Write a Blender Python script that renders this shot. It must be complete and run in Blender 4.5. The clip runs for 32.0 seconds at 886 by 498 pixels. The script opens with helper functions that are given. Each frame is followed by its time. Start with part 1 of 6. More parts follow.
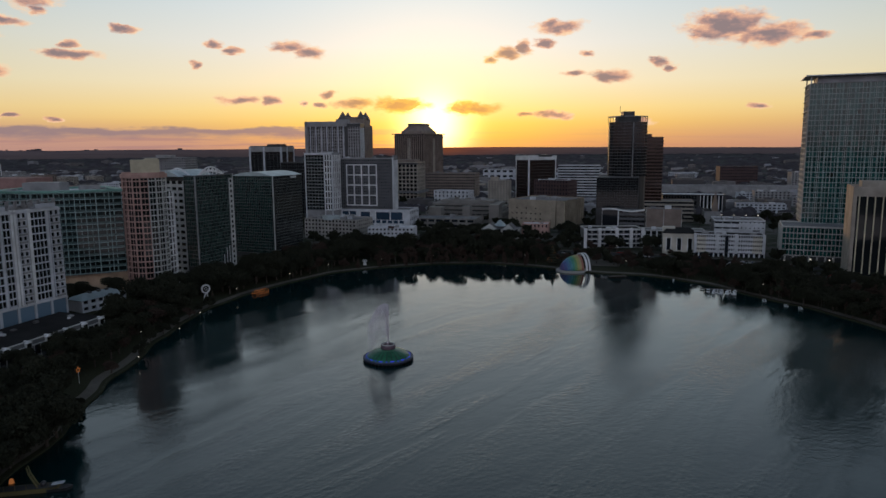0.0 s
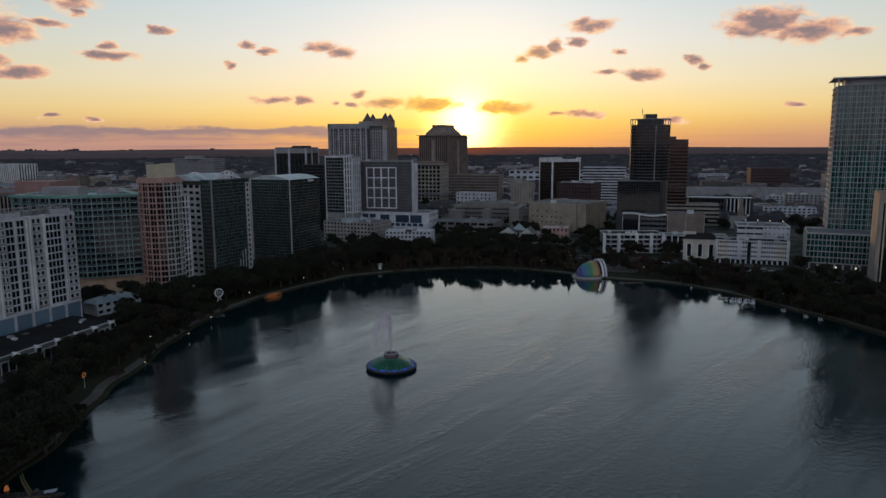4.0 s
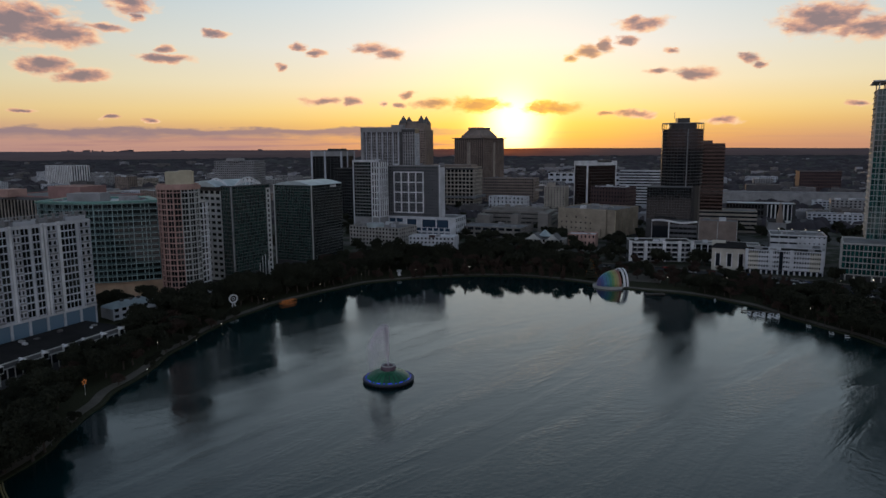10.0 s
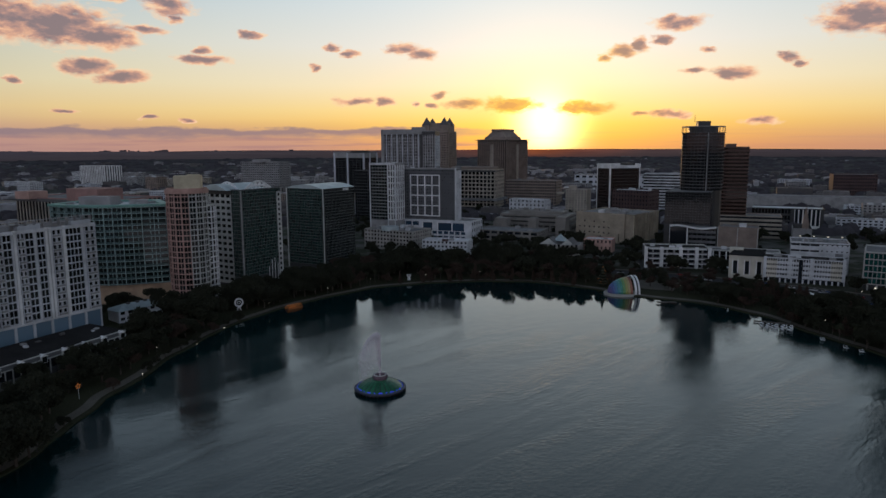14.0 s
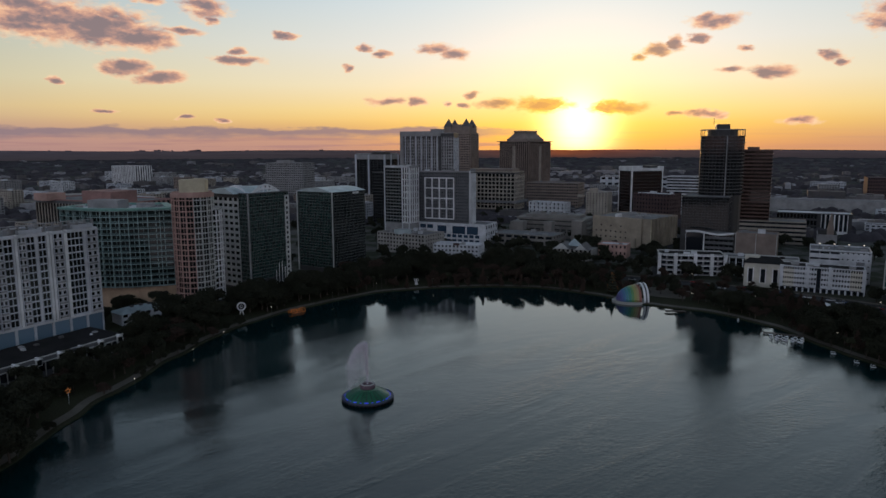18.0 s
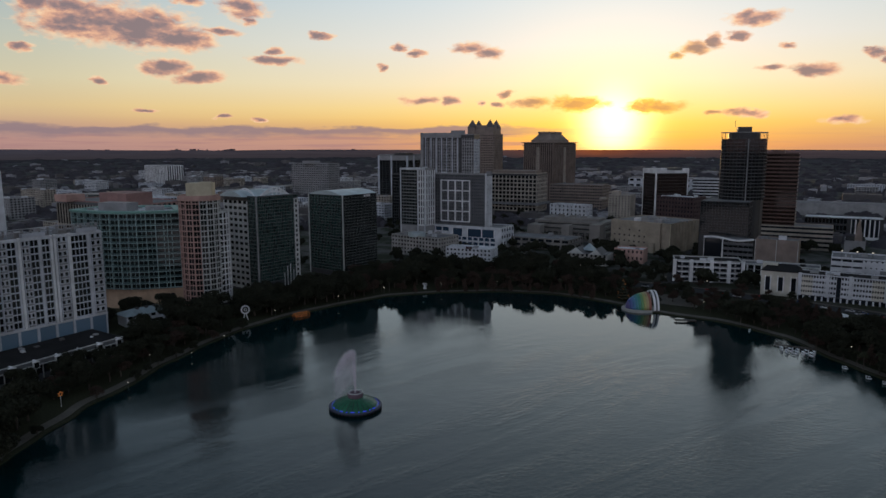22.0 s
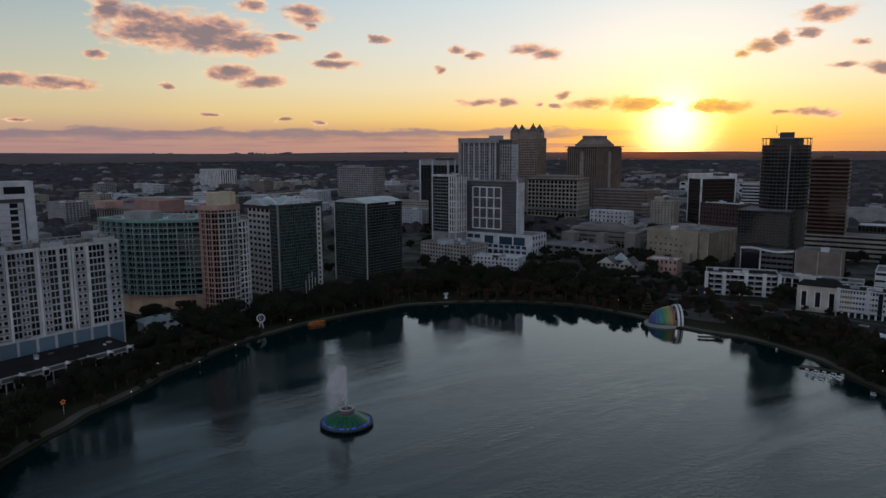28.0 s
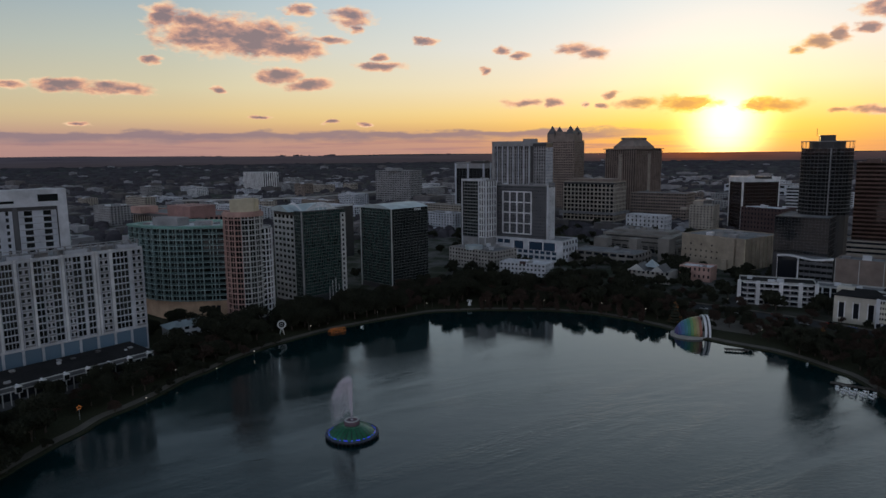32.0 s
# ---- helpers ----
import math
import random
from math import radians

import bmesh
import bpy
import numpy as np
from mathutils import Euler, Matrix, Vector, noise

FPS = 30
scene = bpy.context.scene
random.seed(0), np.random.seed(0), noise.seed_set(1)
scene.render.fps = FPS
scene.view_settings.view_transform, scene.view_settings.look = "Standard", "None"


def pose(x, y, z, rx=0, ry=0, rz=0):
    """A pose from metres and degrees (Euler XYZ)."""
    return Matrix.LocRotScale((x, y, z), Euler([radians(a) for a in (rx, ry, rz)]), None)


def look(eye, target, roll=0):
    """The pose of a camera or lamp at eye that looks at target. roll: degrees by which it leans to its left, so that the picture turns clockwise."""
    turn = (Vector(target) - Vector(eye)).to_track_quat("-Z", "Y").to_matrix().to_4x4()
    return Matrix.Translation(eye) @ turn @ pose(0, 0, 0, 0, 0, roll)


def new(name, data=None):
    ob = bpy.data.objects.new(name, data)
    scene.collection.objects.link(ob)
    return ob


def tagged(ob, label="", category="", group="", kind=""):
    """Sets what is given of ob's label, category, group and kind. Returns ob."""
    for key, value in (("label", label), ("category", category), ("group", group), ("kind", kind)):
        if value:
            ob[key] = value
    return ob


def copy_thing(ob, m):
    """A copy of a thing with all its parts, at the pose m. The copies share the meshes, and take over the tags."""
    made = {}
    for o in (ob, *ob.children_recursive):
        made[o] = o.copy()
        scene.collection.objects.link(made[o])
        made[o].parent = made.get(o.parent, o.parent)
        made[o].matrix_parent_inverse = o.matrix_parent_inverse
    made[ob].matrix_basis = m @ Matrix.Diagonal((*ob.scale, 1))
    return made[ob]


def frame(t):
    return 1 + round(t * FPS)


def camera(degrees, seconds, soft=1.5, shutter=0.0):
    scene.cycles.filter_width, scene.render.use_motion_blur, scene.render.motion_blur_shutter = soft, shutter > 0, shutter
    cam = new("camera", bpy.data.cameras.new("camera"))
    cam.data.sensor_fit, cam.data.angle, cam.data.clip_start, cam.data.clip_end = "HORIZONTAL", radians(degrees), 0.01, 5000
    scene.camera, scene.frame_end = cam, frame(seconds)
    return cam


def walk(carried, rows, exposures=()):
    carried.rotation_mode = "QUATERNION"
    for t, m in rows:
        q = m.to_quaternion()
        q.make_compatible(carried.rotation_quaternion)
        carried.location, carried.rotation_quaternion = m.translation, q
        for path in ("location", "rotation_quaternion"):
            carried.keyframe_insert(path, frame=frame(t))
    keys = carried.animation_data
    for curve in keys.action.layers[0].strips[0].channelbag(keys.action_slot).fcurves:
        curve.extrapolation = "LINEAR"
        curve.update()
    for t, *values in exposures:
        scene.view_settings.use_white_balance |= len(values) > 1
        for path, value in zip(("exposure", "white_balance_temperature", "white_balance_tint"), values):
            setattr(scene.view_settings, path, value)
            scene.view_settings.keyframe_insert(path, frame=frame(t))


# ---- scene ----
cam = camera(66.0, 32.0)
PATH = [
    (0, (21.293, -231.97, 74.129), (21.278, -229.992, 73.831), -0.4),
    (1, (23.412, -231.309, 74.915), (23.376, -229.332, 74.616), -0.4),
    (2, (25.604, -230.664, 75.634), (25.546, -228.687, 75.335), -0.4),
    (3, (27.876, -230.008, 76.3), (27.796, -228.032, 76.001), -0.4),
    (3.5, (29.044, -229.67, 76.616), (28.953, -227.695, 76.317), -0.4),
    (5.5, (33.942, -228.195, 77.802), (33.808, -226.222, 77.504), -0.3),
    (6, (35.224, -227.787, 78.084), (35.08, -225.815, 77.787), -0.3),
    (7, (37.859, -226.915, 78.639), (37.693, -224.944, 78.342), -0.4),
    (8, (40.585, -225.961, 79.185), (40.396, -223.993, 78.888), -0.3),
    (9, (43.401, -224.922, 79.727), (43.188, -222.955, 79.43), -0.4),
    (10, (46.302, -223.793, 80.27), (46.066, -221.83, 79.973), -0.4),
    (11, (49.283, -222.576, 80.816), (49.023, -220.616, 80.519), -0.3),
    (12, (52.337, -221.273, 81.368), (52.055, -219.315, 81.071), -0.3),
    (13, (55.457, -219.885, 81.926), (55.153, -217.931, 81.63), -0.3),
    (14, (58.635, -218.42, 82.493), (58.309, -216.469, 82.197), -0.3),
    (14.5, (60.243, -217.659, 82.779), (59.906, -215.71, 82.483), -0.3),
    (16.5, (66.771, -214.454, 83.944), (66.39, -212.513, 83.648), -0.2),
    (17, (68.42, -213.617, 84.24), (68.028, -211.678, 83.943), -0.2),
    (18, (71.73, -211.906, 84.835), (71.316, -209.972, 84.539), -0.2),
    (19, (75.047, -210.153, 85.437), (74.61, -208.224, 85.14), -0.2),
    (20, (78.358, -208.366, 86.042), (77.898, -206.443, 85.745), -0.2),
    (21, (81.652, -206.553, 86.651), (81.168, -204.635, 86.353), -0.2),
    (22, (84.917, -204.72, 87.263), (84.41, -202.808, 86.965), -0.1),
    (23, (88.142, -202.872, 87.876), (87.609, -200.968, 87.578), -0.1),
    (24, (91.315, -201.015, 88.492), (90.757, -199.118, 88.193), -0.1),
    (25, (94.427, -199.15, 89.11), (93.842, -197.261, 88.812), -0.1),
    (25.5, (95.956, -198.216, 89.421), (95.358, -196.331, 89.123), -0.1),
    (27.5, (101.866, -194.46, 90.675), (101.215, -192.591, 90.381), -0.2),
    (28, (103.286, -193.514, 90.993), (102.623, -191.65, 90.701), -0.3),
    (29, (106.05, -191.61, 91.639), (105.36, -189.755, 91.349), -0.4),
    (30, (108.707, -189.68, 92.3), (107.989, -187.835, 92.013), -0.5),
    (31, (111.25, -187.713, 92.983), (110.5, -185.881, 92.696), -0.6),
    (32, (113.674, -185.693, 93.693), (112.89, -183.876, 93.405), -0.6),
]
walk(cam, [(t, look(eye, target, roll)) for t, eye, target, roll in PATH])

# ---------------------------------------------------------------- light
SUN_AZ, SUN_EL = -1.0, 1.75          # degrees, azimuth from +y towards +x


def sky_dir(az, el):
    a, e = radians(az), radians(el)
    return Vector((math.sin(a) * math.cos(e), math.cos(a) * math.cos(e), math.sin(e)))


class Nodes:
    """Short hand for building a node tree."""

    def __init__(self, tree):
        self.t = tree
        tree.nodes.clear()

    def add(self, kind, **props):
        n = self.t.nodes.new(kind)
        for k, v in props.items():
            if k == "operation":
                n.operation = v
            elif k == "blend_type":
                n.blend_type = v
            elif k == "data_type":
                n.data_type = v
            elif k == "noise_dimensions":
                n.noise_dimensions = v
        return n

    def put(self, sock, v):
        if isinstance(v, bpy.types.NodeSocket):
            self.t.links.new(v, sock)
        elif v is not None:
            sock.default_value = v

    def math(self, op, a, b=None, c=None, clamp=False):
        n = self.add("ShaderNodeMath", operation=op)
        n.use_clamp = clamp
        for i, v in enumerate((a, b, c)):
            self.put(n.inputs[i], v)
        return n.outputs[0]

    def vec(self, op, a, b=None, c=None):
        n = self.add("ShaderNodeVectorMath", operation=op)
        for i, v in enumerate((a, b, c)):
            self.put(n.inputs[i], v)
        return n.outputs["Value"] if op in ("LENGTH", "DOT_PRODUCT") else n.outputs[0]

    def mix(self, f, a, b, mode="MIX"):
        n = self.add("ShaderNodeMix", data_type="RGBA")
        n.blend_type = mode
        self.put(n.inputs[0], f)
        self.put(n.inputs[6], a)
        self.put(n.inputs[7], b)
        return n.outputs[2]

    def ramp(self, f, stops, smooth=False):
        n = self.add("ShaderNodeValToRGB")
        r = n.color_ramp
        r.interpolation = "EASE" if smooth else "LINEAR"
        while len(r.elements) < len(stops):
            r.elements.new(0.5)
        for e, (p, c) in zip(r.elements, stops):
            e.position, e.color = p, (*c, 1)
        self.put(n.inputs[0], f)
        return n.outputs[0]

    def noise(self, v, scale, detail=3.0, rough=0.55, dist=0.0):
        n = self.add("ShaderNodeTexNoise")
        self.put(n.inputs["Vector"], v)
        n.inputs["Scale"].default_value, n.inputs["Detail"].default_value = scale, detail
        n.inputs["Roughness"].default_value, n.inputs["Distortion"].default_value = rough, dist
        return n

    def maprange(self, v, a, b, c=0.0, d=1.0):
        n = self.add("ShaderNodeMapRange")
        for i, x in enumerate((v, a, b, c, d)):
            self.put(n.inputs[i], x)
        return n.outputs[0]


world = bpy.data.worlds.new("dusk_sky")
scene.world = world
world.use_nodes = True
W = Nodes(world.node_tree)
d = W.add("ShaderNodeTexCoord").outputs["Generated"]
sep = W.add("ShaderNodeSeparateXYZ")
W.put(sep.inputs[0], d)
el = W.math("MULTIPLY", W.math("ARCSINE", sep.outputs[2]), 57.29578)
az = W.math("MULTIPLY", W.math("ARCTAN2", sep.outputs[0], sep.outputs[1]), 57.29578)
toward = W.vec("DOT_PRODUCT", d, tuple(sky_dir(SUN_AZ, SUN_EL)))
off = W.math("MULTIPLY", W.math("ARCCOSINE", W.math("MINIMUM", toward, 1.0)), 57.29578)
# the dome near the sunset, far along the horizon and behind, by height above the horizon
west = W.ramp(W.math("DIVIDE", el, 60.0, clamp=True), [
    (0.0, (0.78, 0.34, 0.11)), (0.012, (0.86, 0.43, 0.10)), (0.03, (0.92, 0.57, 0.13)), (0.05, (0.93, 0.69, 0.27)), (0.083, (0.91, 0.78, 0.53)),
    (0.133, (0.82, 0.80, 0.75)), (0.208, (0.66, 0.76, 0.81)), (0.27, (0.64, 0.75, 0.81)), (0.5, (0.50, 0.60, 0.70)), (1.0, (0.18, 0.24, 0.33))])
pink = W.ramp(W.math("DIVIDE", el, 60.0, clamp=True), [
    (0.0, (0.35, 0.20, 0.18)), (0.012, (0.47, 0.27, 0.21)), (0.03, (0.60, 0.39, 0.23)), (0.05, (0.70, 0.52, 0.27)), (0.083, (0.66, 0.59, 0.39)),
    (0.133, (0.54, 0.56, 0.47)), (0.208, (0.36, 0.47, 0.54)), (0.27, (0.31, 0.41, 0.50)), (0.5, (0.20, 0.26, 0.34)), (1.0, (0.15, 0.20, 0.29))])
side = W.ramp(W.math("DIVIDE", el, 60.0, clamp=True), [
    (0.0, (0.31, 0.185, 0.19)), (0.012, (0.42, 0.25, 0.22)), (0.03, (0.52, 0.36, 0.25)), (0.05, (0.56, 0.45, 0.28)), (0.083, (0.52, 0.48, 0.35)),
    (0.133, (0.40, 0.44, 0.41)), (0.208, (0.25, 0.34, 0.41)), (0.30, (0.12, 0.165, 0.215)), (0.45, (0.050, 0.072, 0.098)), (1.0, (0.06, 0.09, 0.13))])
east = W.ramp(W.math("DIVIDE", el, 60.0, clamp=True), [
    (0.0, (0.40, 0.35, 0.41)), (0.1, (0.65, 0.58, 0.63)), (0.25, (0.62, 0.65, 0.75)), (0.6, (0.34, 0.42, 0.54)), (1.0, (0.20, 0.26, 0.36))])
dome = W.mix(W.maprange(off, 8.0, 44.0), west, pink)
dome = W.mix(W.maprange(off, 38.0, 62.0), dome, side)
dome = W.mix(W.maprange(off, 80.0, 130.0), dome, east)
nishita = W.add("ShaderNodeTexSky")
nishita.sky_type, nishita.sun_disc = "NISHITA", False
nishita.sun_elevation, nishita.sun_rotation = radians(SUN_EL), radians(SUN_AZ)
nishita.air_density, nishita.dust_density = 1.0, 1.5


def glow(width, colour, power=1.0):
    f = W.math("POWER", 2.71828, W.math("MULTIPLY", W.math("POWER", W.math("DIVIDE", off, width), power), -1.0))
    return W.mix(f, (0, 0, 0, 1), (*colour, 1))


low = W.math("MULTIPLY", W.math("MULTIPLY", W.maprange(el, 2.3, 0.5), W.maprange(off, 6.0, 22.0)), W.maprange(az, 12.0, -6.0, 0.25, 0.7))
dome = W.mix(low, dome, (0.46, 0.27, 0.24, 1))
lit = W.mix(1.0, dome, glow(8.5, (0.32, 0.17, -0.28), 1.6), "ADD")
lit = W.vec("MAXIMUM", lit, (0.02, 0.02, 0.02))
lit = W.mix(1.0, lit, glow(2.4, (2.6, 2.0, 0.9), 2.2), "ADD")
# ragged sunset clouds: azimuth, height, half width, half height in degrees
CLOUDS_A = [(-41.7, 9.0, 3.8, 1.5), (-37.9, 8.7, 3.6, 1.4), (-35.3, 8.1, 2.6, 1.0), (-32.3, 8.7, 1.5, 0.35), (-36.4, 5.9, 2.0, 0.6), (-33.9, 5.3, 1.9, 0.5), (-28.2, 6.7, 1.8, 0.38),
            (-28.4, 7.5, 0.55, 0.35), (-12.6, 7.8, 1.2, 0.5), (-11.2, 7.4, 1.2, 0.42), (-18.4, 7.9, 0.6, 0.4), (-17.0, 7.4, 0.85, 0.3), (-16.6, 3.75, 1.6, 0.36), (-14.2, 3.7, 0.75, 0.4),
            (-11.8, 3.6, 0.36, 0.2), (-10.2, 3.45, 0.7, 0.22), (-7.4, 3.45, 1.7, 0.5), (-4.0, 3.4, 2.2, 0.62), (2.1, 3.1, 2.3, 0.5), (-9.7, 4.3, 0.6, 0.3)]
CLOUDS_B = [(4.9, 7.4, 1.2, 0.5), (6.3, 7.8, 0.6, 0.55), (3.4, 6.9, 0.7, 0.3), (8.9, 9.3, 1.9, 0.5), (8.1, 8.1, 0.95, 0.36), (13.3, 5.4, 1.5, 0.5), (15.0, 1.9, 1.2, 0.32),
            (8.6, 2.5, 1.5, 0.32), (6.3, 2.45, 0.9, 0.2), (16.9, 6.3, 0.7, 0.36), (21.6, 8.8, 3.0, 1.2), (24.4, 8.0, 2.6, 0.85), (27.4, 7.8, 1.2, 0.3), (-51.8, 4.9, 2.1, 0.5),
            (-48.1, 4.7, 2.4, 0.48), (-45.9, 6.9, 0.75, 0.3), (-30.5, 10.4, 1.5, 0.8), (-55.5, 4.8, 1.2, 0.35), (-44.6, 10.2, 1.4, 0.9), (-40.9, 4.8, 0.5, 0.3)]
CLOUDS_C = [(-19.6, 6.4, 0.5, 0.3), (-30.0, 9.6, 0.7, 0.22), (11.2, 7.2, 0.6, 0.22), (17.6, 5.9, 0.5, 0.2), (-34.5, 10.9, 1.2, 0.5), (-32.4, 2.4, 0.7, 0.17), (-29.7, 2.0, 0.55, 0.2), (-37.9, 2.8, 0.9, 0.15), (-24.6, 8.7, 0.8, 0.26), (-51.2, 2.2, 0.9, 0.14), (23.9, 2.9, 0.7, 0.26), (10.4, 5.7, 0.9, 0.25)]
pos = W.add("ShaderNodeCombineXYZ")
W.put(pos.inputs[0], az)
W.put(pos.inputs[1], el)
stretch = W.vec("MULTIPLY", pos.outputs[0], (0.6, 1.25, 1.0))
curl = W.noise(stretch, 0.75, 6.0, 0.55)
fluff = W.noise(stretch, 1.7, 5.0, 0.55, 0.3)
above = W.noise(W.vec("ADD", stretch, (0.10, 0.30, 0.0)), 1.7, 5.0, 0.55, 0.3)     # the same billows, a little higher: their underside catches the sun
shift = W.vec("MULTIPLY", W.vec("SUBTRACT", curl.outputs["Color"], (0.5, 0.5, 0.5)), (2.4, 1.0, 0.0))
bent = W.vec("ADD", pos.outputs[0], shift)
near = 9.0
for a, e, w, h in CLOUDS_A + CLOUDS_B + CLOUDS_C:
    near = W.math("MINIMUM", near, W.vec("LENGTH", W.vec("MULTIPLY_ADD", bent, (1 / w, 1 / h, 0.0), (-a / w, -e / h, 0.0))))
# a long grey bank of cloud low over the land, lumpy above and fading into pink below
lumps = W.noise(W.vec("MULTIPLY", pos.outputs[0], (0.22, 0.9, 1.0)), 1.0, 5.0, 0.6)
rise = W.math("SUBTRACT", el, W.math("MULTIPLY", W.math("SUBTRACT", lumps.outputs[0], 0.5), 1.5))
bank = W.math("MULTIPLY", W.maprange(rise, 1.62, 1.42), W.maprange(rise, 0.62, 1.15))
bank = W.math("MULTIPLY", bank, W.maprange(az, -12.0, -2.5, 1.0, 0.0))
thread = W.noise(W.vec("MULTIPLY", pos.outputs[0], (0.10, 2.6, 1.0)), 1.0, 4.0, 0.6)
threads = W.math("MULTIPLY", W.math("MULTIPLY", W.maprange(thread.outputs[0], 0.5, 0.62), W.maprange(el, 1.5, 0.9)), W.maprange(az, -8.0, -1.0, 0.6, 0.12))
cover = W.math("SUBTRACT", 1.36, W.math("ADD", near, W.math("MULTIPLY", W.math("SUBTRACT", fluff.outputs[0], 0.42), 1.25)))
cloudy = W.maprange(cover, 0.0, 0.5)
under = W.math("MULTIPLY", W.math("SUBTRACT", above.outputs[0], fluff.outputs[0]), 1.5)
thick = W.maprange(W.math("ADD", W.math("SUBTRACT", cover, under), W.math("MULTIPLY", W.math("SUBTRACT", curl.outputs[0], 0.5), 1.8)), 0.10, 1.05)
cloud_far = W.ramp(thick, [(0.0, (0.90, 0.62, 0.40)), (0.28, (0.80, 0.44, 0.28)), (0.55, (0.53, 0.285, 0.225)), (0.8, (0.33, 0.205, 0.20)), (1.0, (0.23, 0.165, 0.18))])
cloud_near = W.ramp(thick, [(0.0, (1.0, 0.74, 0.13)), (0.45, (0.90, 0.50, 0.07)), (1.0, (0.62, 0.30, 0.08))])
cloud = W.mix(W.maprange(off, 3.0, 10.0), cloud_near, cloud_far)
sky = W.mix(threads, lit, (0.36, 0.20, 0.20, 1))
sky = W.mix(W.math("MULTIPLY", bank, 0.85), sky, (0.25, 0.185, 0.215, 1))
sky = W.mix(W.math("MULTIPLY", cloudy, 0.94), sky, cloud)
sky = W.mix(1.0, sky, W.mix(1.0, nishita.outputs[0], (0.006, 0.006, 0.006, 1), "MULTIPLY"), "ADD")
bg = W.add("ShaderNodeBackground")
W.put(bg.inputs[0], sky)
bg.inputs[1].default_value = 1.0
W.put(W.add("ShaderNodeOutputWorld").inputs[0], bg.outputs[0])

sun = new("sun", bpy.data.lights.new("sun", "SUN"))
sun.data.energy, sun.data.angle, sun.data.color = 0.7, radians(3.0), (1.0, 0.56, 0.25)
sun.matrix_world = look(sky_dir(SUN_AZ, SUN_EL) * 900, (0, 0, 0))
scene.view_settings.exposure = 0.06

# ---------------------------------------------------------------- materials
def material(name, colour, rough=0.7, metal=0.0, grain=1.5, stain=0.12, vary=0.25, each=0.0, bump=0.15, spec=0.5, dark=0.55, coat=0.0):
    """A surface with fine grain, larger stains and, by each, a shade of its own for every piece."""
    m = bpy.data.materials.new(name)
    m.use_nodes = True
    n = Nodes(m.node_tree)
    p = n.add("ShaderNodeBsdfPrincipled")
    pos = n.add("ShaderNodeTexCoord").outputs["Object"]
    geo = n.add("ShaderNodeNewGeometry").outputs["Position"]
    fine, large = n.noise(geo, grain, 4.0, 0.6), n.noise(geo, stain, 3.0, 0.6)
    c = n.mix(n.maprange(large.outputs[0], 0.35, 0.75), (*colour, 1), (*[v * dark for v in colour], 1))
    c = n.mix(n.math("MULTIPLY", n.maprange(fine.outputs[0], 0.3, 0.7), vary), c, (*[v * 0.6 for v in colour], 1))
    if each:
        r = n.add("ShaderNodeObjectInfo").outputs["Random"]
        i = n.add("ShaderNodeNewGeometry").outputs["Random Per Island"]
        s = n.math("FRACT", n.math("ADD", r, n.math("MULTIPLY", i, 7.3)))
        c = n.mix(n.math("MULTIPLY", s, each), c, (*[v * 0.25 for v in colour], 1))
    n.put(p.inputs["Base Color"], c)
    n.put(p.inputs["Roughness"], n.maprange(fine.outputs[0], 0.3, 0.7, rough * 0.85, min(1.0, rough * 1.15)))
    p.inputs["Metallic"].default_value, p.inputs["Specular IOR Level"].default_value = metal, spec
    if bump:
        b = n.add("ShaderNodeBump")
        b.inputs["Strength"].default_value, b.inputs["Distance"].default_value = bump, 0.1
        n.put(b.inputs["Height"], fine.outputs[0])
        n.put(p.inputs["Normal"], b.outputs[0])
    n.put(n.add("ShaderNodeOutputMaterial").inputs[0], p.outputs[0])
    return m


def glass(name, colour, rough=0.06, wave=0.25, each=0.6, spec=0.7, scale=0.35, metal=0.0):
    """Tinted window glass seen from outside: dark behind, mirror-like, each sheet a little out of true."""
    m = bpy.data.materials.new(name)
    m.use_nodes = True
    n = Nodes(m.node_tree)
    p = n.add("ShaderNodeBsdfPrincipled")
    geo = n.add("ShaderNodeNewGeometry")
    s = n.math("FRACT", n.math("ADD", n.add("ShaderNodeObjectInfo").outputs["Random"], n.math("MULTIPLY", geo.outputs["Random Per Island"], 7.3)))
    c = n.mix(n.math("MULTIPLY", s, each), (*colour, 1), (*[v * 0.25 for v in colour], 1))
    n.put(p.inputs["Base Color"], c)
    p.inputs["Roughness"].default_value, p.inputs["Specular IOR Level"].default_value = rough, spec
    p.inputs["Metallic"].default_value = metal
    w = n.noise(geo.outputs["Position"], scale, 2.0, 0.5)
    b = n.add("ShaderNodeBump")
    b.inputs["Strength"].default_value, b.inputs["Distance"].default_value = wave, 0.12
    n.put(b.inputs["Height"], w.outputs[0])
    n.put(p.inputs["Normal"], b.outputs[0])
    n.put(n.add("ShaderNodeOutputMaterial").inputs[0], p.outputs[0])
    return m


def glowing(name, colour, strength):
    m = bpy.data.materials.new(name)
    m.use_nodes = True
    n = Nodes(m.node_tree)
    e = n.add("ShaderNodeEmission")
    e.inputs[0].default_value, e.inputs[1].default_value = (*colour, 1), strength
    n.put(n.add("ShaderNodeOutputMaterial").inputs[0], e.outputs[0])
    return m


